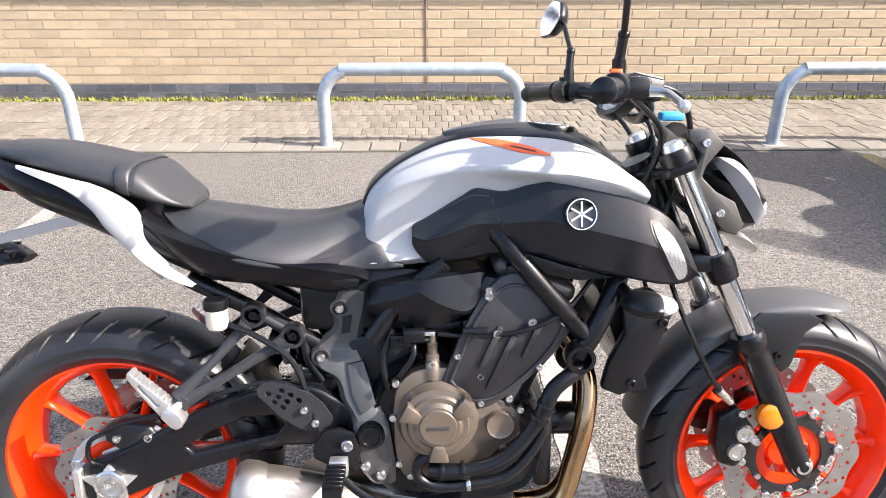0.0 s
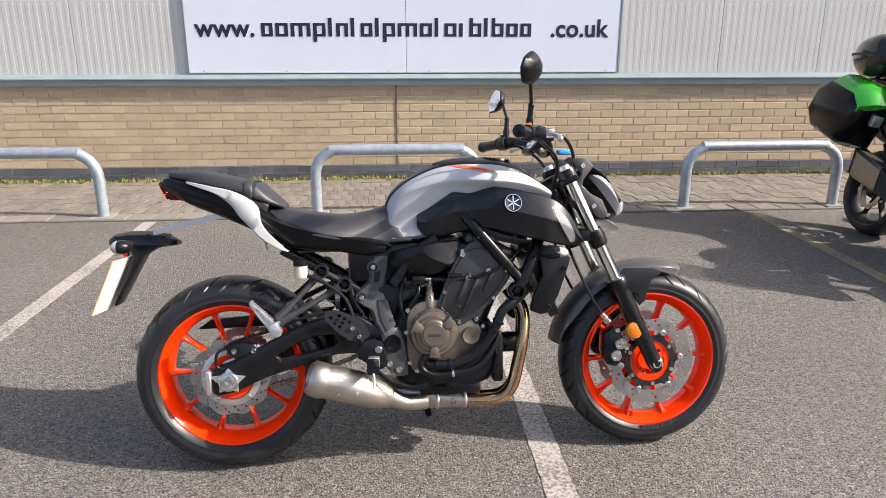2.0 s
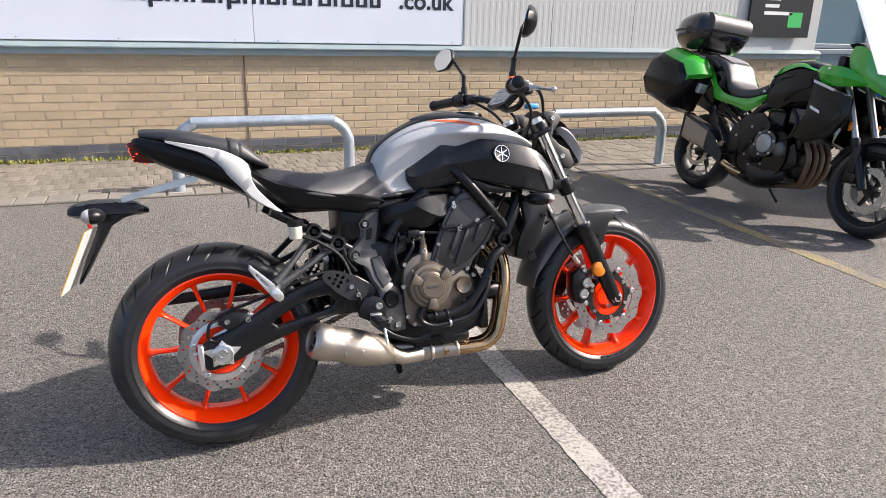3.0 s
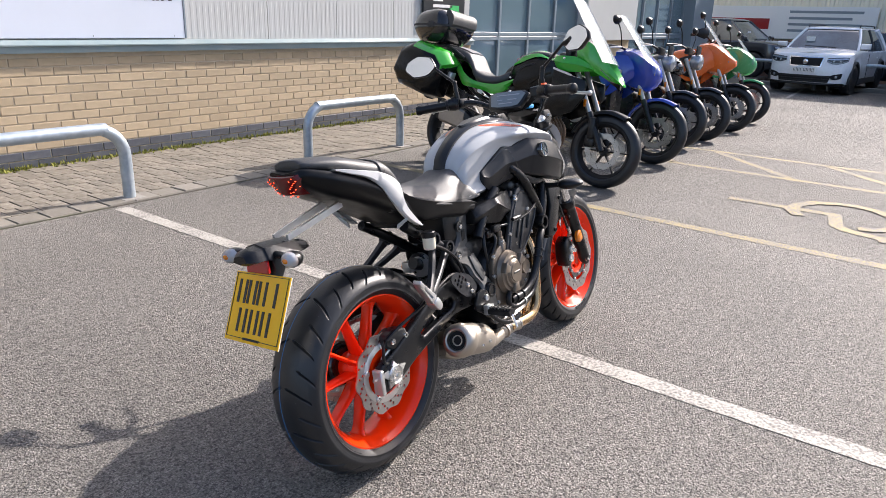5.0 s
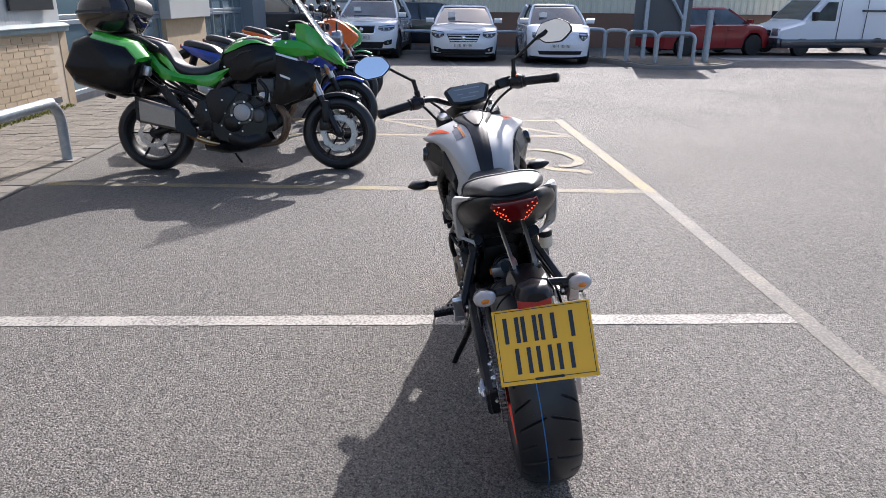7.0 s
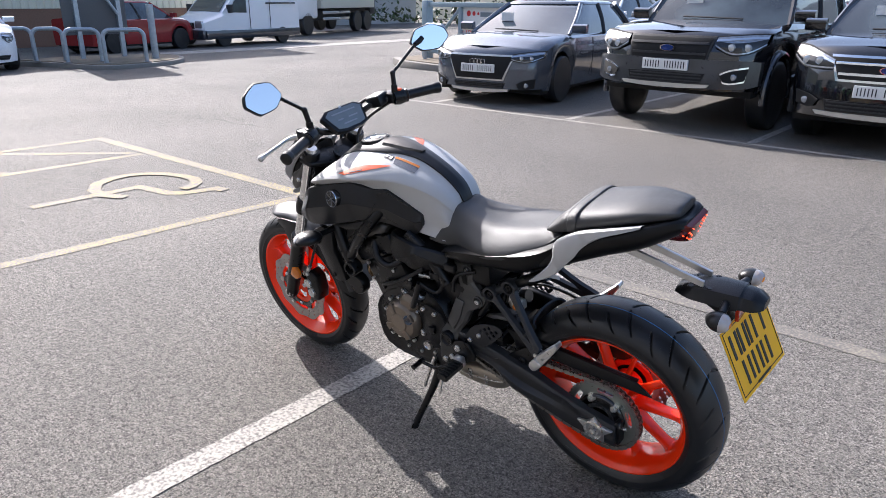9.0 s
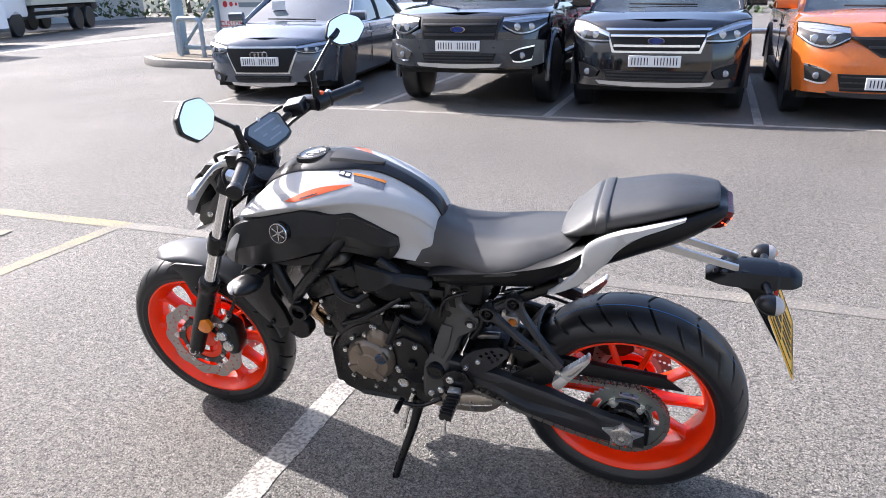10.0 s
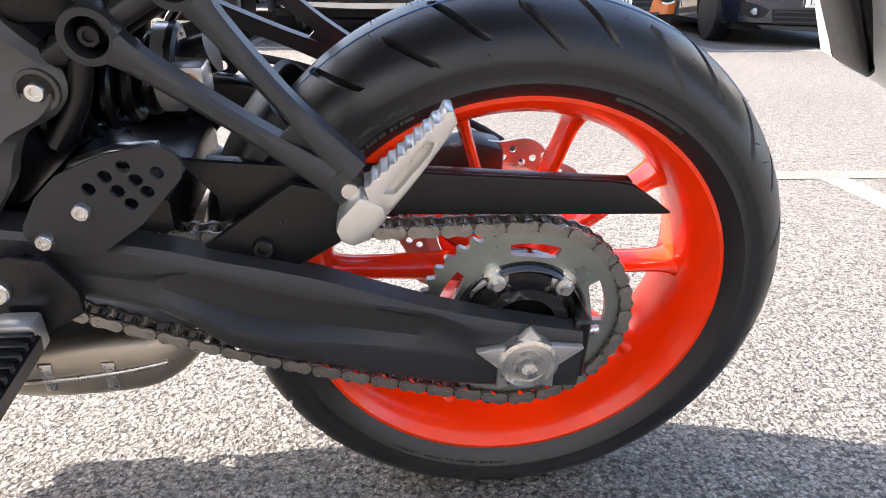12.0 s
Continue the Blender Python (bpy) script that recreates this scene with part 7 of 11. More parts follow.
# intake and airbox side covers
for s in (-1, 1):
    bm = B()
    loft(bm, [[(x, s * 0.06, zt), (x, s * (y - 0.022), zt), (x, s * (y - 0.014), zt - 0.004), (x, s * y, zc), (x, s * (y - 0.004), zc - 0.008), (x, s * (y - 0.022), zb + 0.003), (x, s * 0.06, zb)] for x, zt, zb, y, zc in ((0.512, 0.690, 0.650, 0.112, 0.668), (0.522, 0.702, 0.642, 0.132, 0.672), (0.594, 0.717, 0.632, 0.154, 0.694), (0.612, 0.721, 0.630, 0.160, 0.702), (0.646, 0.731, 0.628, 0.164, 0.682), (0.700, 0.735, 0.648, 0.156, 0.664), (0.730, 0.734, 0.683, 0.142, 0.696), (0.752, 0.716, 0.706, 0.124, 0.711))], nu=3, nv=1)
    ab = part("airbox_cover", bm, BLACKPLASTIC, bike, "creased black airbox side cover", smooth=26)
    bm = B()
    tube(bm, [(0.60, s * 0.05, 0.60), (0.66, s * 0.05, 0.60), (0.70, s * 0.05, 0.605)], [0.035, 0.030, 0.028], 18, 2)
    part("throttle_body", bm, BLACKMETAL, bike)
    part("injector", rod(B(), (0.60, s * 0.09, 0.585), (0.64, s * 0.12, 0.60), 0.009, 10), STEEL, bike)
bm = B()
box(bm, 0.38, 0.62, -0.085, 0.085, 0.60, 0.73, 0.02)
box(bm, 0.46, 0.60, -0.10, 0.10, 0.44, 0.60, 0.02)
part("airbox", bm, BLACKPLASTIC, bike, "black airbox below the seat")
bm = B()
box(bm, 0.19, 0.42, -0.075, 0.075, 0.70, 0.80, 0.02)
part("battery_tray", bm, BLACKPLASTIC, bike)
part("shock_linkage", plate(B(), [(0.452, 0.448), (0.444, 0.462), (0.400, 0.477), (0.358, 0.480), (0.358, 0.468), (0.400, 0.462), (0.432, 0.446)], 0.020, 0.040, 0.003), ALLOY, bike, "pale alloy shock linkage arm")
for pts, r in (([(0.56, -0.12, 0.62), (0.54, -0.13, 0.56), (0.55, -0.13, 0.50)], 0.007), ([(0.58, -0.11, 0.62), (0.60, -0.14, 0.58), (0.57, -0.14, 0.53)], 0.006), ([(0.72, -0.12, 0.70), (0.78, -0.14, 0.72), (0.82, -0.12, 0.70)], 0.010), ([(0.70, 0.12, 0.70), (0.78, 0.13, 0.71), (0.86, 0.11, 0.70)], 0.010), ([(0.52, 0.13, 0.62), (0.55, 0.14, 0.57), (0.60, 0.16, 0.60)], 0.007), ([(0.42, 0.10, 0.66), (0.48, 0.12, 0.64), (0.50, 0.12, 0.58)], 0.006), ([(0.60, 0.12, 0.64), (0.66, 0.13, 0.66), (0.72, 0.12, 0.64)], 0.009), ([(0.80, -0.10, 0.74), (0.84, -0.13, 0.76), (0.90, -0.12, 0.74)], 0.012)):
    part("wiring_loom", tube(B(), pts, r, 10, 5), BLACKPLASTIC, bike, smooth=60)
for x, y, z in ((0.575, -0.13, 0.60), (0.60, -0.145, 0.615), (0.79, -0.14, 0.735), (0.50, 0.12, 0.665), (0.555, 0.13, 0.625)):
    part("connector", box(B(), x - 0.02, x + 0.02, y - 0.01, y + 0.01, z - 0.012, z + 0.012, 0.003), BLACKMETAL, bike)

# ---- frame ----
# Near-black that puts the shade of small hollows into the colour.
HOLESHADE = mat("painted_hollow_shade", (0.004, 0.004, 0.004), rough=0.8)


def plate_in(z):
    """How far the frame plate lies in from its foot at a height."""
    return 0.058 * min(1.0, max(0.0, (z - 0.42) / 0.16)) ** 0.8 + 0.006 * max(0.0, (z - 0.58) / 0.1)


frame_tube = part("frame", tube(B(), [(1.02, 0.0, 0.84), (0.93, 0.0, 0.83), (0.80, 0.0, 0.80)], 0.030, 16, 4), BLACKMETAL, bike, "black tubular steel frame", smooth=60)
for s in (-1, 1):
    for pts, r in (([(0.745, s * 0.130, 0.815), (0.785, s * 0.158, 0.768), (0.850, s * 0.160, 0.692), (0.918, s * 0.150, 0.612)], 0.0175),
                   ([(1.000, s * 0.050, 0.820), (0.985, s * 0.120, 0.730), (0.950, s * 0.148, 0.650), (0.908, s * 0.150, 0.570)], 0.0195),
                   ([(0.52, s * 0.12, 0.60), (0.58, s * 0.12, 0.68), (0.66, s * 0.12, 0.745)], 0.018),
                   ([(0.175, s * 0.088, 0.715), (0.297, s * 0.078, 0.645), (0.368, s * 0.078, 0.602), (0.47, s * 0.076, 0.540)], 0.0165),
                   ([(0.385, s * 0.085, 0.59), (0.395, s * 0.090, 0.545), (0.42, s * 0.095, 0.505)], 0.010),
                   ([(0.10, s * 0.10, 0.79), (0.30, s * 0.12, 0.745), (0.50, s * 0.12, 0.715)], 0.0165)):
        part("frame_tube", tube(B(), pts, r, 16, 5), BLACKMETAL, frame_tube, smooth=60)
    bm = B()
    ring(bm, 0.908, s * 0.158, 0.572, 0.0275, 0.019, 0.040, 32)
    part("mount_cup", bm, BLACKMETAL, frame_tube)
    part("mount_bolt", bolt(B(), 0.908, s * 0.152, 0.572, 0.015, 0.006, s), BLACKMETAL, frame_tube)
    # pivot plate
    bm = B()
    yp = s * 0.142
    relief, slot, pins = [(0.469, 0.545), (0.501, 0.551), (0.526, 0.472), (0.496, 0.452), (0.478, 0.490)], [(0.463, 0.637), (0.482, 0.639), (0.476, 0.605), (0.460, 0.602)], ((0.458, 0.652), (0.420, 0.557))

    def slant(bm_):
        """The plate leans inwards towards its top."""
        for v in bm_.verts:
            v.co.y -= s * plate_in(v.co.z)
        return bm_
    rings = []
    for z, xa, xb in ((0.686, 0.455, 0.517), (0.665, 0.447, 0.515), (0.640, 0.444, 0.510), (0.615, 0.444, 0.504), (0.592, 0.424, 0.500), (0.575, 0.404, 0.499), (0.553, 0.399, 0.499), (0.535, 0.412, 0.504), (0.520, 0.440, 0.509), (0.500, 0.451, 0.515), (0.480, 0.456, 0.523), (0.455, 0.472, 0.537), (0.438, 0.479, 0.547), (0.415, 0.481, 0.552), (0.390, 0.482, 0.555), (0.360, 0.484, 0.559), (0.330, 0.499, 0.560), (0.312, 0.514, 0.559)):
        rings.append([(xa, yp - s * 0.013, z), (xa, yp + s * 0.005, z), (xa + 0.011, yp + s * 0.013, z), (xb - 0.011, yp + s * 0.013, z), (xb, yp + s * 0.005, z), (xb, yp - s * 0.013, z)])
    loft(bm, rings, nu=3, nv=1)
    pp = part("pivot_plate", slant(bm), FRAMECAST, bike, "gunmetal cast frame plate", smooth=35)
    bm = B()
    plate(bm, relief, yp + s * 0.014 - 0.004, yp + s * 0.014 + 0.004, 0.003)
    part("plate_relief", slant(bm), FRAMECAST, pp, smooth=35)
    # A solid black inlay painted as the shade of a slot.
    part("slot_shade", slant(plate(B(), slot, yp + s * 0.0125 - 0.003, yp + s * 0.0125 + 0.003)), HOLESHADE, pp)
    bm = B()
    lathe(bm, [(0.0, 0.004), (0.016, 0.004), (0.018, 0.008), (0.022, 0.008), (0.023, 0.004), (0.025, 0.004), (0.027, 0.0), (0.027, -0.02)], (0.515, yp + s * 0.013, 0.415), "y", 36, m=AX["y"] @ Matrix.Scale(s, 3, (0, 0, 1)))
    part("pivot_cap", bm, BLACKMETAL, pp)
    for px_, pz_ in pins:
        bm = B()
        ring(bm, px_, yp + s * (0.0125 - plate_in(pz_)), pz_, 0.0185, 0.0145, 0.005, 28)
        part("bolt_seat", bm, FRAMECAST, pp)
        # Black disc inside the seat ring: painted shade, no drilled well.
        part("bolt_well_shade", lathe(B(), [(0.0, 0.0012), (0.0145, 0.0012), (0.0145, -0.004)], (px_, yp + s * (0.0125 - plate_in(pz_)), pz_), "y", 24, m=AX["y"] @ Matrix.Scale(s, 3, (0, 0, 1))), HOLESHADE, pp)
    bolts([(px_, yp + s * (0.014 - plate_in(pz_)), pz_) for px_, pz_ in pins], pp, 0.0085, s)
    bolts([(0.503, yp + s * 0.014, 0.352), (0.532, yp + s * 0.014, 0.333)], pp, 0.0100, s)
    # heel plate
    bm = B()
    outl = [(0.303, 0.511), (0.307, 0.519), (0.316, 0.524), (0.330, 0.526), (0.365, 0.519), (0.405, 0.501), (0.425, 0.482), (0.441, 0.456), (0.443, 0.448), (0.439, 0.438), (0.420, 0.428), (0.400, 0.425), (0.380, 0.430), (0.345, 0.455), (0.306, 0.498)]
    holes = [(0.350, 0.509, 0.0058), (0.3245, 0.503, 0.0058), (0.366, 0.500, 0.0058), (0.3425, 0.497, 0.0058), (0.381, 0.489, 0.0058), (0.3585, 0.487, 0.0058), (0.335, 0.486, 0.0058), (0.350, 0.475, 0.0058)]
    plate(bm, outl, s * 0.146 - 0.002, s * 0.146 + 0.002, holes=holes)
    hp = part("heel_plate", bm, SATINARM, bike, "black heel plate with round holes", smooth=30)
    bolts([(0.390, s * 0.149, 0.470), (0.410 if s < 0 else 0.426, s * 0.149, 0.442)], hp, 0.0075, s)
    bm = B()
    plate(bm, [(0.425, 0.430), (0.455, 0.436), (0.482, 0.424), (0.494, 0.398), (0.490, 0.345), (0.470, 0.335), (0.44, 0.355), (0.405, 0.375), (0.405, 0.398)], s * 0.158 - 0.006, s * 0.158 + 0.006, 0.003)
    part("peg_bracket", bm, BLACKMETAL, hp)
    bolts([(0.470, s * 0.164, 0.402)], hp, 0.0115, s)
    # rider peg
    bm = B()
    loft(bm, [[(0.460 + dx, s * y, 0.352 + dz) for dx, dz in ((-0.016, -0.010), (0.016, -0.010), (0.018, 0.006), (0.008, 0.013), (-0.008, 0.013), (-0.018, 0.006))] for y in (0.205, 0.22, 0.26, 0.29)], nu=2, nv=1)
    fp = part("foot_peg", bm, BLACKPLASTIC, bike, "ribbed rubber foot peg", smooth=40, at=pose(-0.008, -s * 0.018, 0.012))
    for k in range(6):
        part("peg_rib", box(B(), 0.442, 0.478, s * (0.215 + k * 0.013) - 0.003, s * (0.215 + k * 0.013) + 0.003, 0.361, 0.369, 0.001, 1), BLACKPLASTIC, fp)
    part("peg_tip", rod(B(), (0.462, s * 0.286, 0.345), (0.464, s * 0.302, 0.300), 0.0045, 8), STEEL, fp)
    part("peg_hinge", box(B(), 0.445, 0.480, s * 0.198 - 0.012, s * 0.198 + 0.012, 0.338, 0.372, 0.004), ALLOY, fp)
    # pillion peg hanger
    dz_, yk = 0.010, s * 0.182
    bm = B()
    for pts in (((0.284, 0.104, 0.630, 0.014), (0.268, 0.114, 0.612, 0.0100), (0.215, 0.142, 0.558, 0.0085), (0.164, 0.168, 0.511, 0.013)), ((0.352, 0.104, 0.593, 0.014), (0.325, 0.113, 0.578, 0.0100), (0.245, 0.142, 0.537, 0.0085), (0.172, 0.168, 0.500, 0.013))):
        rows_ = []
        for i, (x, y, z, w) in enumerate(pts):
            x0_, _, z0_, _ = pts[max(i - 1, 0)]
            x1_, _, z1_, _ = pts[min(i + 1, 3)]
            d = Vector((x1_ - x0_, 0, z1_ - z0_)).normalized()
            nrm = Vector((-d.z, 0, d.x))
            p = Vector((x, s * y, z))
            t_ = Vector((0, s * 0.010, 0))
            rows_.append([p - nrm * w - t_, p - nrm * w + t_ * 0.6, p - nrm * w * 0.5 + t_, p + nrm * w * 0.5 + t_, p + nrm * w + t_ * 0.6, p + nrm * w - t_])
        loft(bm, rows_, nu=6, nv=1)
    ring(bm, 0.297, s * 0.098, 0.645, 0.0235, 0.0165, 0.028, 28)
    ring(bm, 0.368, s * 0.098, 0.602, 0.0235, 0.0165, 0.028, 28)
    rod(bm, (0.297, s * 0.092, 0.645), (0.368, s * 0.092, 0.602), 0.010, 12)
    plate(bm, [(0.190, 0.522), (0.212, 0.546), (0.226, 0.532), (0.206, 0.514)], s * 0.151 - 0.004, s * 0.151 + 0.004)
    plate(bm, [(0.170 + 0.016 * math.cos(radians(36 * k)), 0.499 + 0.017 * math.sin(radians(36 * k))) for k in range(10)], min(s * 0.158, s * 0.176), max(s * 0.158, s * 0.176), 0.003)
    hg = part("peg_hanger", bm, SATINARM, bike, "forked black pillion peg hanger", smooth=40)
    bolts([(0.297, s * 0.103, 0.645), (0.368, s * 0.103, 0.602)], hg, 0.0095, s, BLACKMETAL)
    bm = B()
    teeth_ = []
    for k in range(9):
        for g_, o_ in ((0.0, 0.0), (0.5, 0.0028)):
            ff = (k + g_) / 9
            teeth_.append((0.157 - 0.060 * ff - o_ * 0.68, 0.511 + 0.058 * ff - o_ * 0.73))
    plate(bm, teeth_ + [(0.095, 0.572), (0.089, 0.572), (0.086, 0.563), (0.092, 0.552), (0.106, 0.531), (0.122, 0.508), (0.139, 0.486), (0.150, 0.490)], yk - 0.014, yk + 0.014, 0.0015, cut=[(0.142, 0.506), (0.133, 0.505), (0.107, 0.538), (0.103, 0.547), (0.108, 0.548)])
    peg = part("pillion_peg", bm, ALLOY, hg, "folded bright alloy pillion peg", smooth=30)
    part("peg_base", plate(B(), [(0.160, 0.504), (0.177, 0.484), (0.180, 0.474), (0.176, 0.464), (0.166, 0.459), (0.156, 0.464), (0.139, 0.484), (0.143, 0.494)], yk - 0.017, yk + 0.017, 0.003), ALLOY, peg, smooth=35)
    part("peg_web", plate(B(), [(0.142, 0.506), (0.133, 0.505), (0.107, 0.538), (0.103, 0.547), (0.108, 0.548)], yk - 0.004, yk + 0.004), STEEL, peg)
    part("peg_pin", rod(B(), (0.168, s * 0.150, 0.500), (0.168, s * 0.181, 0.500), 0.0070, 14), STEEL, hg)
# rear brake: pedal, pot, caliper, hose
pot = part("rear_fluid_pot", lathe(B(), [(0.0, 0.0), (0.017, 0.0), (0.020, 0.006), (0.021, 0.038), (0.0, 0.038)], (0.236, -0.130, 0.630), "z", 24), RES, bike, "small cloudy white brake fluid pot")
part("pot_cap", lathe(B(), [(0.022, 0.0), (0.023, 0.004), (0.023, 0.016), (0.020, 0.019), (0.0, 0.019)], (0.236, -0.130, 0.668), "z", 20), BLACKPLASTIC, pot)
part("pot_hose", tube(B(), [(0.255, -0.128, 0.636), (0.31, -0.13, 0.61), (0.37, -0.13, 0.56), (0.40, -0.14, 0.48), (0.42, -0.15, 0.42)], 0.006, 8, 5), BLACKPLASTIC, pot)
bm = B()
plate(bm, [(-0.005, 0.425), (0.03, 0.435), (0.085, 0.425), (0.10, 0.395), (0.07, 0.37), (0.02, 0.375), (-0.005, 0.395)], -0.118, -0.072, 0.008)
rcal = part("rear_caliper", bm, mat("black_caliper_casting", (0.020, 0.020, 0.021), rough=0.38, metal=0.2, var=0.12, scale=50, bump=0.08), bike, "black cast rear brake caliper")
bm = B()
plate(bm, [(-0.03, 0.33), (-0.02, 0.365), (0.03, 0.385), (0.09, 0.42), (0.11, 0.405), (0.10, 0.365), (0.05, 0.33)], -0.106, -0.098, 0.003)
part("caliper_bracket", bm, ALLOY, rcal)
part("brake_line", tube(B(), [(-0.005, -0.11, 0.41), (-0.03, -0.125, 0.40), (-0.035, -0.125, 0.36), (-0.01, -0.12, 0.345)], 0.005, 8, 5), BLACKPLASTIC, rcal)
part("brake_line", tube(B(), [(-0.01, -0.12, 0.415), (0.04, -0.13, 0.44), (0.14, -0.14, 0.47), (0.24, -0.14, 0.505), (0.33, -0.13, 0.52), (0.40, -0.13, 0.50)], 0.005, 8, 5), BLACKPLASTIC, rcal)
bolts([(0.02, -0.118, 0.402), (0.08, -0.118, 0.402)], rcal, 0.009, -1)
bm = B()
tube(bm, [(0.445, -0.18, 0.36), (0.50, -0.19, 0.31), (0.57, -0.195, 0.285), (0.62, -0.20, 0.295)], [0.009, 0.008, 0.008, 0.010], 10, 5, flat=0.7)
part("brake_pedal", bm, BLACKMETAL, bike)
bm = B()
tube(bm, [(0.50, 0.17, 0.33), (0.56, 0.18, 0.30), (0.62, 0.185, 0.305)], 0.006, 10, 4)
rod(bm, (0.62, 0.175, 0.305), (0.62, 0.225, 0.305), 0.009, 12)
part("gear_lever", bm, BLACKMETAL, bike)

# ---- exhaust ----
header = part("exhaust", tube(B(), [(0.915, -0.055, 0.545), (0.945, -0.070, 0.490), (0.940, -0.095, 0.410), (0.920, -0.105, 0.320), (0.900, -0.110, 0.250), (0.860, -0.110, 0.212), (0.80, -0.108, 0.205), (0.70, -0.10, 0.208)], 0.0205, 20, 6), COPPER, bike, "heat-tinted steel exhaust with short muffler", smooth=60)
part("second_pipe", tube(B(), [(0.915, 0.055, 0.545), (0.955, 0.03, 0.480), (0.950, -0.02, 0.400), (0.935, -0.045, 0.310), (0.905, -0.055, 0.235), (0.850, -0.06, 0.205), (0.75, -0.06, 0.205)], 0.0205, 20, 6), COPPER, header, smooth=60)
bm = B()
def squared(v):
    """Swells a circle towards a rounded square."""
    return math.copysign(abs(v) ** 0.55, v)


loft(bm, [[(x, yc + w * squared(math.cos(a)), zc + h * squared(math.sin(a))) for a in (2 * math.pi * k / 20 for k in range(20))] for x, yc, zc, w, h in ((0.74, -0.085, 0.207, 0.044, 0.022), (0.66, -0.050, 0.207, 0.056, 0.030), (0.57, -0.012, 0.212, 0.070, 0.042), (0.44, -0.006, 0.220, 0.070, 0.046), (0.385, -0.006, 0.228, 0.064, 0.038), (0.352, -0.010, 0.238, 0.045, 0.022))], nu=4, nv=1)
part("collector_box", bm, MUFFLER, header, smooth=50)
part("weld_seam", tube(B(), [(0.600, 0.050, 0.206), (0.530, 0.063, 0.210), (0.440, 0.064, 0.220), (0.385, 0.058, 0.228)], 0.0035, 8, 4), STEEL, header, smooth=60)
for x in (0.515, 0.448):
    part("seam_lug", plate(B(), [(x - 0.008, 0.235), (x + 0.008, 0.235), (x + 0.006, 0.196), (x - 0.006, 0.196)], 0.056, 0.066, 0.002), STEEL, header)
bm = B()
tube(bm, [(0.62, -0.10, 0.208), (0.55, -0.115, 0.212), (0.50, -0.13, 0.240)], [0.026, 0.025, 0.028], 20, 4)
part("link_pipe", bm, MUFFLER, header)
for x in (0.655, 0.745):
    bm = B()
    ring(bm, 0, 0, 0, 0.027, 0.020, 0.010, 28)
    part("pipe_clamp", bm, MUFFLER, header, at=pose(x, -0.105, 0.208, 0, 0, 90))
bm = B()
loft(bm, [[Vector((x, yc + r * math.cos(a), zc + r * 1.04 * math.sin(a))) for a in (2 * math.pi * (k + 0.5) / 12 for k in range(12))] for x, yc, zc, r in ((0.515, -0.126, 0.238, 0.027), (0.487, -0.134, 0.248, 0.041), (0.44, -0.146, 0.265, 0.051), (0.355, -0.162, 0.294, 0.0535), (0.285, -0.172, 0.314, 0.052))], nu=4, nv=2)
muf = part("muffler", bm, MUFFLER, header, "short brushed steel muffler", smooth=60)
ED = Vector((-0.93, -0.16, 0.33)).normalized()
EM = ED.to_track_quat("Z", "Y").to_matrix()
bm = B()
lathe(bm, [(0.055, -0.016), (0.057, 0.0), (0.055, 0.022), (0.047, 0.034), (0.038, 0.038), (0.033, 0.036), (0.031, 0.028), (0.030, -0.02), (0.0, -0.02)], (0.285, -0.172, 0.315), seg=40, m=EM)
part("end_cap", bm, MUFFLER, muf, "brushed steel end cap", smooth=40)
# Blackened dish in the bore, so its depth of shade is painted.
part("tail_hole_shade", lathe(B(), [(0.0, 0.0), (0.0298, 0.0), (0.0302, 0.014)], tuple(Vector((0.285, -0.172, 0.315)) + ED * 0.010), seg=28, m=EM), HOLESHADE, muf)
part("tail_pipe", lathe(B(), [(0.014, 0.010), (0.014, 0.028), (0.0175, 0.028), (0.0175, 0.010)], (0.285, -0.172, 0.315), seg=28, m=EM), MUFFLER, muf)
bolts([(0.40, -0.205, 0.275), (0.345, -0.214, 0.280)], muf, 0.006, -1)

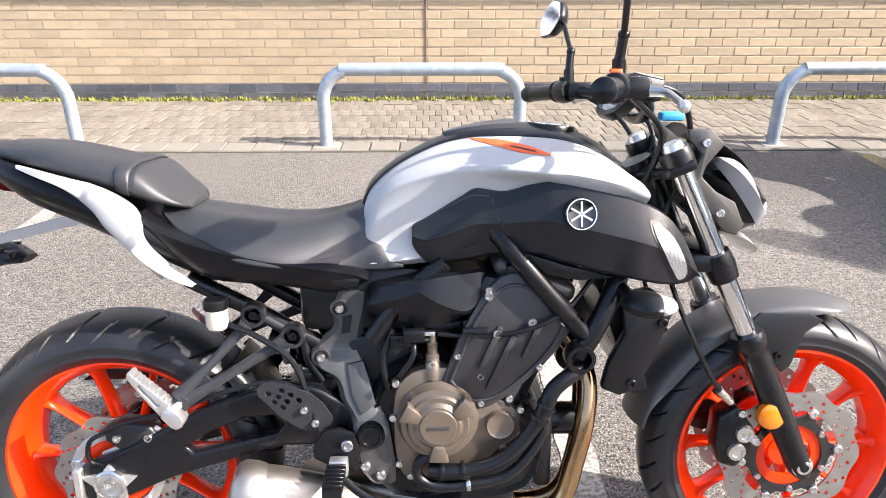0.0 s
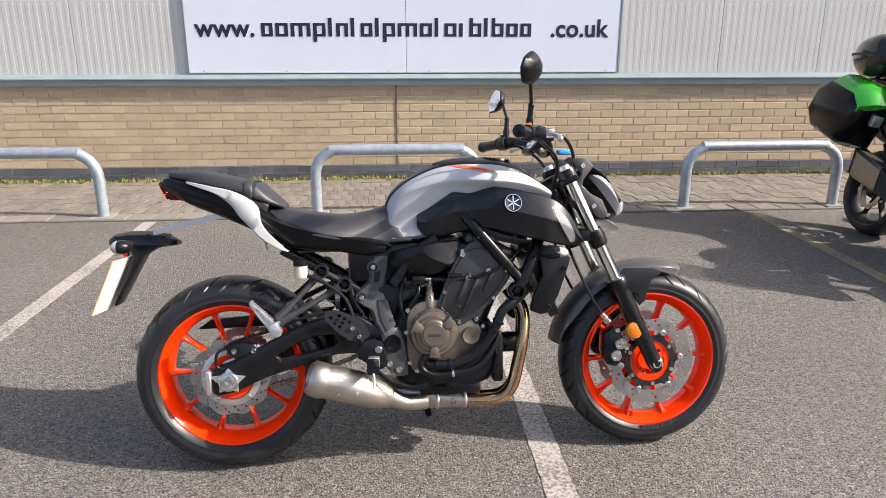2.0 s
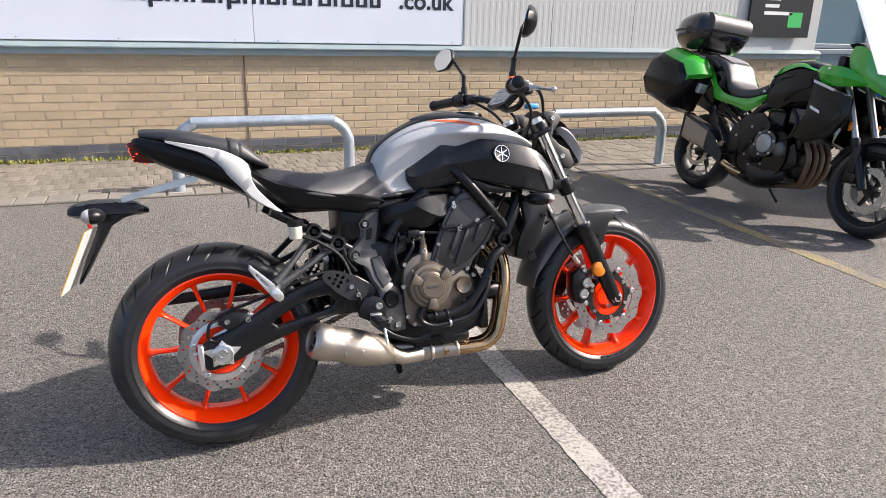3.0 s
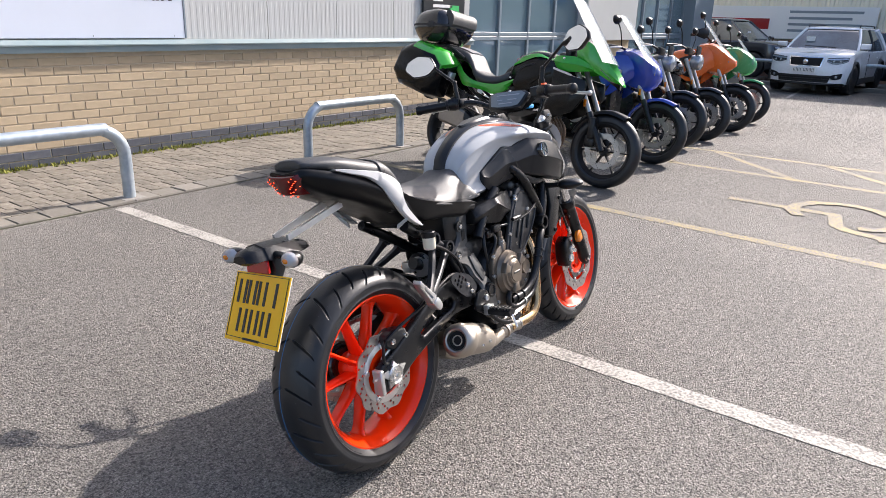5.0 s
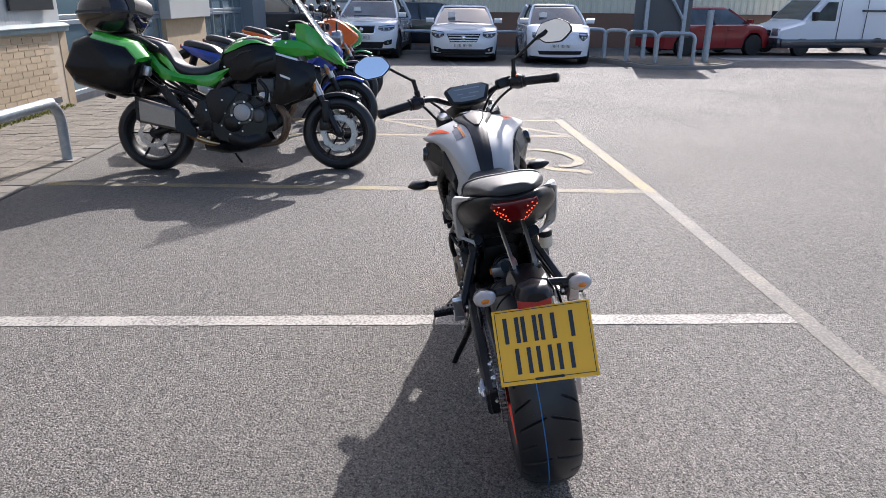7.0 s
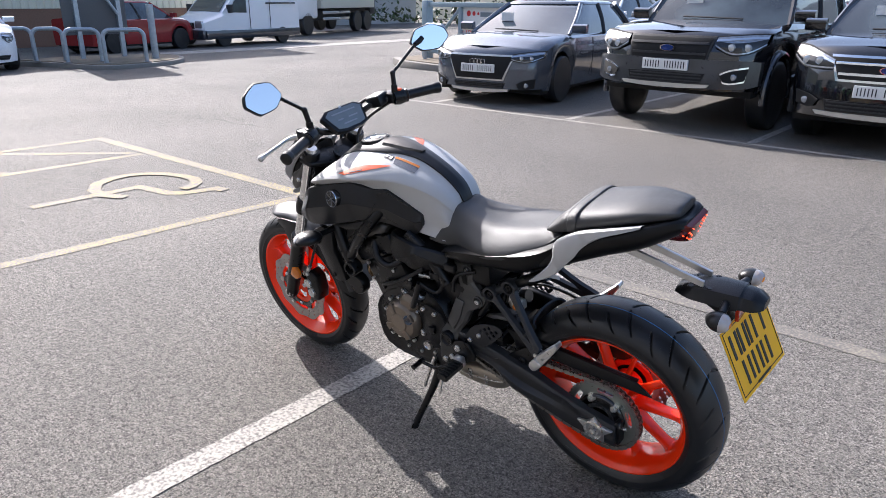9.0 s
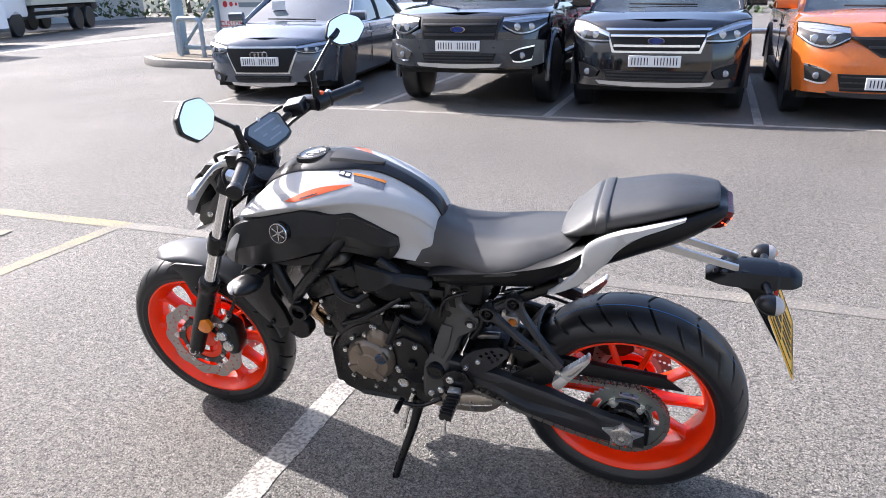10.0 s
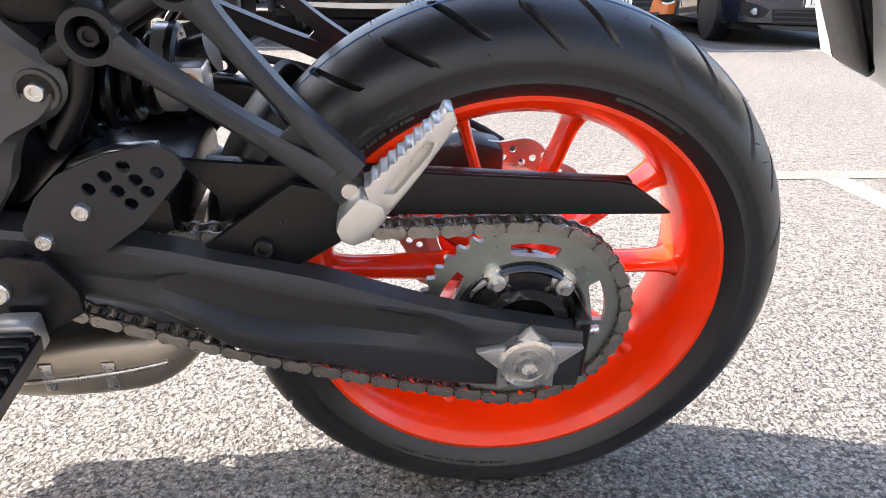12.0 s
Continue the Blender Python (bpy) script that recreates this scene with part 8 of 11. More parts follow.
# ---- radiator ----
RM = Matrix.Translation((1.000, 0, 0.590)) @ Matrix.Rotation(radians(-20), 4, "Y")
bm = B()
box(bm, -0.016, 0.016, -0.125, 0.125, -0.115, 0.115, 0.003, 1, m=RM)
rad = part("radiator", bm, BLACKMETAL, bike, "black radiator with side shrouds", smooth=30)
bm = B()
for k in range(28):
    z = -0.108 + k * 0.008
    box(bm, 0.016, 0.0185, -0.12, 0.12, z, z + 0.003, m=RM)
tagged(part("radiator_fins", bm, BLACKMETAL, rad, smooth=0), kind="stuff")
for s in (-1, 1):
    bm = B()
    outl = [(0.978, 0.694), (1.030, 0.704), (1.080, 0.678), (1.076, 0.655), (1.042, 0.556), (1.010, 0.502), (0.985, 0.494), (0.950, 0.508), (0.962, 0.560), (0.990, 0.620)]
    plate(bm, outl, s * 0.155 - 0.012, s * 0.155 + 0.012, 0.006)
    shd = part("radiator_shroud", bm, BLACKPLASTIC, rad, smooth=40)
    for u, v in ((1.058, 0.640), (1.006, 0.520)):
        q = Vector((u, s * 0.168, v))
        part("shroud_bolt", bolt(B(), q.x, q.y, q.z, 0.009, 0.005, s), BLACKMETAL, rad)
    # indicators
    bm = B()
    tube(bm, [(0.985, s * 0.15, 0.700), (0.985, s * 0.19, 0.702), (0.990, s * 0.22, 0.704)], [0.012, 0.010, 0.012], 12, 3)
    ist = part("indicator", bm, BLACKPLASTIC, bike, "black front indicator with clear lens")
    bm = B()
    loft(bm, [[Vector((0.992 + q + r * math.cos(a) * 1.5, s * y, 0.704 + r * 0.8 * math.sin(a))) for a in (2 * math.pi * k / 12 for k in range(12))] for y, r, q in ((0.208, 0.010, 0.0), (0.222, 0.022, 0.0), (0.25, 0.026, 0.004), (0.275, 0.022, 0.006), (0.30, 0.006, 0.006))], nu=3, nv=1)
    part("indicator_shell", bm, BLACKPLASTIC, ist, smooth=60)
    bm = B()
    loft(bm, [[Vector((1.006 + q + r * math.cos(a) * 1.3, s * y, 0.704 + r * 0.8 * math.sin(a))) for a in (2 * math.pi * k / 12 for k in range(12))] for y, r, q in ((0.212, 0.006, 0.008), (0.225, 0.018, 0.008), (0.25, 0.0225, 0.010), (0.275, 0.019, 0.012), (0.297, 0.004, 0.010))], nu=3, nv=1)
    part("front_lens", bm, CLEARLENS, ist, "clear indicator lens", smooth=60)
bm = B()
lathe(bm, [(0.0, 0.02), (0.035, 0.02), (0.040, 0.014), (0.040, -0.014), (0.0, -0.014)], (0.955, 0.105, 0.47), "y", 28)
part("horn", bm, BLACKMETAL, bike, "round black horn")

# ---- side stand ----
bm = B()
tube(bm, [(0.585, 0.125, 0.270), (0.605, 0.16, 0.185), (0.638, 0.215, 0.080), (0.655, 0.247, 0.012)], [0.017, 0.013, 0.012, 0.012], 14, 5)
plate(bm, [(0.56, 0.27), (0.62, 0.29), (0.64, 0.24), (0.59, 0.21)], 0.105, 0.13, 0.004)
stand = part("side_stand", bm, BLACKMETAL, bike, "black side stand folded out", smooth=50)
bm = B()
plate(bm, [(0.635, 0.225), (0.690, 0.235), (0.690, 0.290), (0.640, 0.285)], -0.044, -0.036, 0.002, plane="xy")
part("stand_foot", bm, BLACKMETAL, stand, at=Matrix.Translation((0, 0, 0.042)) @ Matrix.Identity(4))
part("stand_spring", tube(B(), [(0.60, 0.135, 0.30), (0.62, 0.155, 0.24), (0.63, 0.175, 0.19)], 0.007, 8, 3), STEEL, stand)

# ---- parked cars ----
# The paler blue-grey patches paint reflected sky into the glass colour.
CARGLASS = mat("dark_glass_painted_sky_sheen", (0.028, 0.036, 0.040), rough=0.04, coat=1.0, var=0.2, scale=2, stain_or_sheen=(0.11, 0.145, 0.16), patch_scale=1.3, patch_amt=0.6)
CARBLACK = mat("black_car_paint", (0.006, 0.0065, 0.009), rough=0.10, coat=1.0)
CARNAVY = mat("dark_navy_car_paint", (0.014, 0.018, 0.032), rough=0.16, coat=1.0, metal=0.2)
CARGREY = mat("mid_grey_car_paint", (0.085, 0.10, 0.125), rough=0.2, coat=1.0, metal=0.4)
CARSLATE = mat("slate_grey_car_paint", (0.05, 0.055, 0.065), rough=0.2, coat=1.0, metal=0.4)
CARWHITE = mat("white_car_paint", (0.84, 0.85, 0.87), rough=0.2, coat=1.0)
CARORANGE = mat("orange_car_paint", (0.62, 0.15, 0.022), rough=0.2, coat=1.0, metal=0.25)
CARRED = mat("red_car_paint", (0.30, 0.02, 0.02), rough=0.2, coat=1.0)
CARSILVER = mat("silver_car_paint", (0.45, 0.46, 0.48), rough=0.22, coat=1.0, metal=0.6)
TRIMBLACK = mat("unpainted_black_trim", (0.022, 0.022, 0.023), rough=0.6, bump=0.2)
LAMPCLEAR = mat("headlamp_lens", (0.34, 0.36, 0.39), rough=0.10, metal=0.55, coat=1.0, var=0.75, scale=26)
BUMPERGREY = mat("dark_slate_bumper_paint", (0.026, 0.028, 0.032), rough=0.3, coat=0.5)
BLUEBADGE = mat("blue_badge_enamel", (0.01, 0.03, 0.16), rough=0.2, coat=1.0)
# Near-black for bezels and seams, and for shade painted where openings would be.
DARKVOID = mat("black_trim_and_gap_shade", (0.006, 0.006, 0.006), rough=0.8)


def car_wheel(car, x, y, r, w, spokes, rimmat):
    s = 1 if x > 0 else -1
    rr = r * 0.68
    bm = B()
    lathe(bm, [(rr * 0.96, s * w * 0.5), (rr, s * (w * 0.5)), (r * 0.93, s * w * 0.5), (r * 0.985, s * w * 0.42), (r, s * w * 0.3), (r, -s * w * 0.3), (r * 0.985, -s * w * 0.42), (r * 0.93, -s * w * 0.5), (rr, -s * w * 0.5)], axis="x", seg=40)
    wh = part("wheel", bm, RUBBER, car, "road wheel with black tyre", smooth=40, at=pose(x, y, r))
    bm = B()
    lathe(bm, [(rr * 0.90, s * w * 0.10), (rr * 0.93, s * w * 0.46), (rr, s * w * 0.50), (rr * 1.01, s * w * 0.46), (rr, s * w * 0.08)], axis="x", seg=40, closed=True)
    for k in range(spokes):
        for d in (-0.10, 0.10):
            M = Matrix.Rotation(2 * math.pi * k / spokes + d, 4, "X")
            box(bm, min(s * w * 0.34, s * w * 0.44), max(s * w * 0.34, s * w * 0.44), -0.016, 0.016, rr * 0.12, rr * 0.94, m=M)
    lathe(bm, [(0.0, s * w * 0.45), (rr * 0.18, s * w * 0.45), (rr * 0.2, s * w * 0.3), (rr * 0.2, s * w * 0.1)], axis="x", seg=20)
    part("rim", bm, rimmat, wh, smooth=30)
    # Black disc behind the spokes, painted as the shade inside the wheel.
    part("wheel_shade_disc", lathe(B(), [(0.0, s * w * 0.12), (rr * 0.9, s * w * 0.12), (rr * 0.9, s * w * 0.08), (0.0, s * w * 0.08)], axis="x", seg=24), DARKVOID, wh)


def car(label, m, paint, L=4.3, W=1.82, H=1.5, hood=0.98, nose_z=0.80, belt=0.98, hood_l=1.05, rake=0.75, rear_rake=0.55, tail=0.35, wb=2.6, foh=0.88, wr=0.33, sill=0.25, roof_w=0.70, lean=0.16, grille=None, lamps=None, intake=None, bars=3, bar_mat=None, plate_z=0.52, plate_mat=None, rim=None, spokes=5, group="parked cars", trim=None, bed=0.0, fogs=True, badge=True, name="car", bumper=None, fog_ring=None, roof_rails=False, cladding=False, category="car"):
    c = thing(name, label, category, m, group)
    hw0 = W / 2

    def nose(x, z):
        return -0.30 * (abs(x) / hw0) ** 3.2 - lean * max(0.0, z - 0.55) - 0.10 * max(0.0, 0.38 - z) - 5.0 * max(0.0, z - (nose_z - 0.14)) ** 2

    def hwid(y):
        f = min(1.0, max(0.0, -y / 0.5))
        b = min(1.0, max(0.0, (y + L) / 0.5))
        return hw0 * (0.90 + 0.10 * math.sin(f * math.pi / 2)) * (0.92 + 0.08 * math.sin(b * math.pi / 2))

    def top(y):
        if -y <= hood_l:
            f = -y / hood_l
            return nose_z + (hood - nose_z) * math.sin(f * math.pi / 2)
        g = (-y - hood_l) / (L - hood_l)
        return hood + (belt - hood) * min(1.0, g * 2)

    axles = (-foh, -foh - wb)
    ra = wr + 0.055

    def bottom(y):
        z = sill
        for a in axles:
            d = y - a
            if abs(d) < ra:
                z = max(z, wr + math.sqrt(ra * ra - d * d))
        if y > -0.25:
            z = max(z, sill + 0.03)
        return z

    ys, y = [], 0.0
    while y > -L:
        ys.append(y)
        y -= 0.05
    ys.append(-L)
    rows = []
    for y in ys:
        h, zt, zb = hwid(y), top(y), bottom(y)
        zs = min(zt - 0.05, belt - 0.04)
        zm = max(zb + 0.01, zb + 0.45 * (zs - zb))
        half = [(h * 0.955, zb), (h, zm), (h * 1.0, zm + (zs - zm) * 0.5), (h * 0.985, zs), (h * 0.93, zt - 0.012), (h * 0.7, zt + 0.006), (h * 0.35, zt + 0.022), (0, zt + 0.026)]
        f = max(0.0, 1 + y / 0.75)
        full_ = [(-a, b) for a, b in half] + [(a, b) for a, b in reversed(half[:-1])]
        rows.append([(a, y + nose(a, b) * f * f, b) for a, b in full_])
    bm = B()
    grid_faces(bm, rows)
    n = len(rows[0])
    for which in (0, -1):
        r_ = rows[which]
        g = []
        for k in range(n // 2):
            a, b = Vector(r_[k]), Vector(r_[n - 1 - k])
            rowp = []
            for q in range(13):
                x = a.x + (b.x - a.x) * q / 12
                rowp.append((x, nose(x, a.z) if which == 0 else -L, a.z))
            g.append(rowp)
        g.append([(p[0] * 0.0 + (q - 6) * 0.001, p[1], rows[which][n // 2][2]) for q, p in enumerate([(0, nose(0, top(0)) if which == 0 else -L)] * 13)])
        grid_faces(bm, g)
    bmesh.ops.remove_doubles(bm, verts=bm.verts, dist=0.002)
    body = part("body", bm, paint, c, smooth=38)
    # Plain block below the body, its black standing for the shade there.
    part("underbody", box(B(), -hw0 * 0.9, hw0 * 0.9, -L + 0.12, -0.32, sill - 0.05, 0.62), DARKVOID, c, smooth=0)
    # cabin
    yf, yb = -hood_l + 0.04, -L + tail + bed
    ry0, ry1 = yf - rake, yb + rear_rake
    zr = H

    def rr_(yA, yB, hx, z, k=0.10):
        bow = 0.10
        return [(-hx, yB + k, z), (-hx, (yA + yB) / 2, z), (-hx, yA - k - bow, z), (-hx + k, yA - bow * 0.6, z), (0, yA, z), (hx - k, yA - bow * 0.6, z), (hx, yA - k - bow, z), (hx, (yA + yB) / 2, z), (hx, yB + k, z), (hx - k, yB, z), (0, yB, z), (-hx + k, yB, z)]

    zb_ = min(belt, hood) - 0.02
    zr1 = zr - 0.075
    g0, g1 = rr_(yf, yb, hw0 * 0.93, zb_), rr_(ry0, ry1, hw0 * roof_w, zr1)
    mid = [tuple((Vector(a) + Vector(b)) / 2 + Vector((math.copysign(0.02, a[0]) if abs(a[0]) > 0.2 else 0, 0, 0))) for a, b in zip(g0, g1)]
    bm = B()
    loft(bm, [g0, mid, g1], nu=3, nv=2, cap0=False, cap1=True)
    cab = part("cabin_glass", bm, CARGLASS, c, "dark reflective windows", smooth=40)
    g2 = rr_(ry0 - 0.06, ry1 + 0.05, hw0 * roof_w * 0.93, zr - 0.03)
    g3 = rr_(ry0 - 0.35, ry1 + 0.3, hw0 * roof_w * 0.55, zr)
    g1b = rr_(ry0 + 0.015, ry1 - 0.015, hw0 * roof_w * 1.012, zr1)
    bm = B()
    loft(bm, [g1b, g2, g3], nu=3, nv=2, cap0=True, cap1=True)
    part("roof", bm, paint, c, smooth=50)
    for s in (-1, 1):
        A0, A1 = Vector((s * hw0 * 0.90, yf - 0.09, zb_)), Vector((s * hw0 * (roof_w - 0.015), ry0 - 0.06, zr1))
        bm = B()
        tube(bm, [A0, (A0 + A1) / 2 + Vector((s * 0.018, 0, 0)), A1], 0.035, 8, 4)
        part("pillar", bm, paint, c)
        for f in ((0.5, 1.0) if not bed else (0.55, 1.0)):
            p0 = Vector((s * hw0 * 0.925, yf + (yb - yf) * f + (0.1 if f == 1 else 0), zb_))
            p1 = Vector((s * hw0 * roof_w, ry0 + (ry1 - ry0) * f, zr1))
            bm = B()
            tube(bm, [p0, (p0 + p1) / 2 + Vector((s * 0.018, 0, 0)), p1], 0.035 if f < 1 else 0.06, 8, 4)
            part("pillar", bm, TRIMBLACK if f < 1 else paint, c)
        bm = B()
        loft(bm, [[(s * (hw0 + o), yf - 0.18 + dy, hood + 0.08 + dz) for dy, dz in ((-0.03, -0.06), (0.05, -0.05), (0.06, 0.04), (-0.03, 0.06))] for o in (-0.06, 0.02, 0.12, 0.15)], nu=2, nv=2)
        part("door_mirror", bm, paint if paint not in (CARWHITE,) else paint, c)
        part("door_seam", box(B(), s * (hw0 * 1.0) - 0.004, s * hw0 * 1.0 + 0.004, -foh - wb * 0.42 - 0.004, -foh - wb * 0.42 + 0.004, sill + 0.1, belt - 0.06), DARKVOID, c, smooth=0)
        for f in (0.38, 0.78):
            part("door_handle", box(B(), s * hw0 - 0.015, s * hw0 + 0.02, -foh - wb * f - 0.09, -foh - wb * f + 0.09, belt - 0.19, belt - 0.16, 0.006, 1), bar_mat or paint, c)
        for a in axles:
            car_wheel(c, s * (hw0 - 0.11), a, wr, 0.22, spokes, rim or ALLOY)
        if cladding:
            for a in axles:
                bm = B()
                tube(bm, [(s * hw0 * 0.985, a + (ra + 0.02) * math.cos(t), wr + (ra + 0.02) * math.sin(t)) for t in (radians(-8 + 14 * k) for k in range(15))], 0.035, 8, 1)
                part("arch_trim", bm, trim or TRIMBLACK, c)
            part("sill_trim", box(B(), s * hw0 * 0.985 - 0.02, s * hw0 * 0.985 + 0.02, -foh - wb + 0.4, -foh - 0.4, sill - 0.02, sill + 0.11, 0.01), trim or TRIMBLACK, c)
        if roof_rails:
            part("roof_rail", tube(B(), [(s * hw0 * roof_w * 0.92, ry0 - 0.15, zr - 0.03), (s * hw0 * roof_w * 0.92, ry0 - 0.25, zr + 0.02), (s * hw0 * roof_w * 0.92, ry1 + 0.2, zr + 0.02), (s * hw0 * roof_w * 0.92, ry1 + 0.1, zr - 0.03)], 0.015, 8, 4), bar_mat or TRIMBLACK, c)

    def film(nm, upper, lower, material, off=0.012, th=0.02, parent=None, lab=""):
        bm = B()
        rowsf = []
        U, Lw = cr([(x, 0, z) for x, z in upper], 4), cr([(x, 0, z) for x, z in lower], 4)
        for u, l in zip(U, Lw):
            rowsf.append([Vector((p.x, nose(p.x, p.z) + off, p.z)) for p in (u, u.lerp(l, 0.33), u.lerp(l, 0.67), l)])
        back = [[p - Vector((0, th, 0)) for p in r] for r in rowsf]
        full2 = [r + list(reversed(b)) for r, b in zip(rowsf, back)]
        grid_faces(bm, full2, close_v=True, cap0=True, cap1=True)
        return part(nm, bm, material, parent or c, lab, smooth=35)

    if grille:
        hx_t, hx_b, zt, zb2 = grille
        up = [(-hx_t, zt), (-hx_t * 0.4, zt), (hx_t * 0.4, zt), (hx_t, zt)]
        lo_ = [(-hx_b, zb2), (-hx_b * 0.4, zb2), (hx_b * 0.4, zb2), (hx_b, zb2)]
        film("grille_surround", [(x * 1.05, z + 0.022) for x, z in up], [(x * 1.05, z - 0.022) for x, z in lo_], bar_mat or CHROME, 0.010)
        # Black film on the closed nose; the grille's inner shade is its colour.
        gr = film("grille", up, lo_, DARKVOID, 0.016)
        for k in range(bars):
            z = zb2 + (zt - zb2) * (k + 0.5) / bars
            hx = (hx_b + (hx_t - hx_b) * (k + 0.5) / bars) * 0.97
            film("grille_bar", [(-hx, z + 0.012), (-hx * 0.4, z + 0.012), (hx * 0.4, z + 0.012), (hx, z + 0.012)], [(-hx, z - 0.012), (-hx * 0.4, z - 0.012), (hx * 0.4, z - 0.012), (hx, z - 0.012)], bar_mat or CHROME, 0.028, 0.015, gr)
        if badge:
            zc = (zt + zb2) / 2
            yb_ = nose(0, zc) + 0.040
            if badge == "oval":
                for k_, mm, o_ in ((1.0, CHROME, 0.0), (0.86, BLUEBADGE, 0.004)):
                    part("badge", plate(B(), [(0.085 * k_ * math.cos(q), zc + 0.036 * k_ * math.sin(q)) for q in (2 * math.pi * j / 24 for j in range(24))], yb_ - 0.02, yb_ + o_), mm, gr, "plain oval badge")
            elif badge == "diamond":
                part("badge", plate(B(), [(0, zc - 0.09), (0.065, zc), (0, zc + 0.09), (-0.065, zc)], yb_ - 0.02, yb_ + 0.008, 0.006, cut=[(0, zc - 0.042), (0.028, zc), (0, zc + 0.042), (-0.028, zc)]), CHROME, gr, "plain diamond badge")
            elif badge == "rings":
                for k_ in range(4):
                    part("badge", ring(B(), -0.084 + 0.056 * k_, yb_, zt - 0.075, 0.040, 0.031, 0.010, 24), CHROME, gr)
            else:
                part("badge", lathe(B(), [(0.0, 0.008), (0.05, 0.008), (0.06, 0.0), (0.06, -0.02)], (0, yb_, zc), "y", 24), CHROME, gr, "plain round badge")
    if lamps:
        x0, x1, zt, zb2, drop = lamps
        hh = zt - zb2
        for s in (-1, 1):
            up = [(s * x0, zt - drop), (s * (x0 * 0.65 + x1 * 0.35), zt - drop * 0.5), (s * (x0 * 0.3 + x1 * 0.7), zt - drop * 0.1), (s * x1, zt)]
            lw = [(s * x0, zt - drop - hh * 0.42), (s * (x0 * 0.65 + x1 * 0.35), zb2 + hh * 0.04), (s * (x0 * 0.3 + x1 * 0.7), zb2 + hh * 0.10), (s * x1, zb2 + hh * 0.50)]
            film("lamp_bezel", [(x, z + 0.012) for x, z in up], [(x, z - 0.012) for x, z in lw], DARKVOID, 0.010, 0.10)
            hl = film("headlamp", up, lw, LAMPCLEAR, 0.014, 0.10, None, "clear headlamp")
            film("lamp_eyebrow", [(x, z - hh * 0.10) for x, z in up], [(x, z - hh * 0.20) for x, z in up], CHROME, 0.018, 0.02, hl)
            film("lamp_reflector", [(x * 0.55 + (lw[k][0]) * 0.45, z * 0.62 + lw[k][1] * 0.38) for k, (x, z) in enumerate(up)], [(x, z + hh * 0.08) for x, z in lw], GLOSSBLACK, 0.017, 0.02, hl)
            for f in (0.34, 0.66):
                xq = s * (x0 + (x1 - x0) * f)
                zq = zb2 + hh * 0.36
                rq = hh * 0.19
                part("projector", lathe(B(), [(0.0, 0.010), (rq * 0.6, 0.008), (rq * 0.9, 0.0), (rq, 0.004), (rq * 1.08, -0.01), (rq * 1.05, -0.05)], (xq, nose(xq, zq) + 0.020, zq), "y", 18), HEADGLASS, hl)
    if bumper:
        hx, zt, zb2, mt = bumper
        film("bumper", [(-hx, zt - 0.02), (-hx * 0.7, zt), (hx * 0.7, zt), (hx, zt - 0.02)], [(-hx, zb2 + 0.04), (-hx * 0.7, zb2), (hx * 0.7, zb2), (hx, zb2 + 0.04)], mt, 0.020, 0.10)
        off0 = 0.014
    else:
        off0 = 0.0
    if intake:
        hx, zt, zb2, mt = intake
        # The intake is not cut: a black film carries its shade.
        film("intake_shade", [(-hx, zt), (-hx * 0.3, zt), (hx * 0.3, zt), (hx, zt)], [(-hx * 0.92, zb2), (-hx * 0.3, zb2), (hx * 0.3, zb2), (hx * 0.92, zb2)], DARKVOID, 0.012 + off0)
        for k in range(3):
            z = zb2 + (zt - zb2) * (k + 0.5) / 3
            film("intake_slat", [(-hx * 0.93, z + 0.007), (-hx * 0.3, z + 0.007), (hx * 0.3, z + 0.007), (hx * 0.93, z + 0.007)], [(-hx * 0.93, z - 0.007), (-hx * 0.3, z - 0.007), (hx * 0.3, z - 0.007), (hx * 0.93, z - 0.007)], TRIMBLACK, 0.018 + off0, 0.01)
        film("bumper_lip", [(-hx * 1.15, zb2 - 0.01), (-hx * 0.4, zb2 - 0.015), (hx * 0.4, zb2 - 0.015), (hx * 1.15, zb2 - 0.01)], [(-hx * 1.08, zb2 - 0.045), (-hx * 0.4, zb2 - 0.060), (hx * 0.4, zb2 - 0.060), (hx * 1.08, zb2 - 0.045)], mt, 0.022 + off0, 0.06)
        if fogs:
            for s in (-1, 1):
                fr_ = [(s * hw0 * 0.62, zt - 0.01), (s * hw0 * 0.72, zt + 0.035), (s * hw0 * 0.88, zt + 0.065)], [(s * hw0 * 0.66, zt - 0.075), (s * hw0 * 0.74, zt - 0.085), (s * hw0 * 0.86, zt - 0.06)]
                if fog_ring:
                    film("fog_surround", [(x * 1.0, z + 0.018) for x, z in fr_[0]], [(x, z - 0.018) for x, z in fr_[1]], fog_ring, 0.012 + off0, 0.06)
                # Shade of the fog lamp recess, painted as a black film.
                film("fog_recess_shade", fr_[0], fr_[1], DARKVOID, 0.018 + off0, 0.06)
                xq, zq = s * hw0 * 0.755, zt - 0.025
                part("fog_lamp", lathe(B(), [(0.0, 0.006), (0.026, 0.005), (0.034, 0.0), (0.036, -0.02)], (xq, nose(xq, zq) + 0.024 + off0, zq), "y", 18), LAMPCLEAR, c)
    pz = plate_z
    pl = part("number_plate", box(B(), -0.26, 0.26, nose(0.2, pz) + 0.02, nose(0.2, pz) + 0.05, pz - 0.056, pz + 0.056, 0.003, 1), plate_mat or PLATEWHITE, c, "white number plate", smooth=0)
    for k in range(7):
        x = -0.205 + k * 0.062 + (0.04 if k > 3 else 0)
        bm = B()
        yy = nose(0.2, pz) + 0.051
        box(bm, x - 0.020, x - 0.010, yy - 0.002, yy + 0.001, pz - 0.036, pz + 0.036)
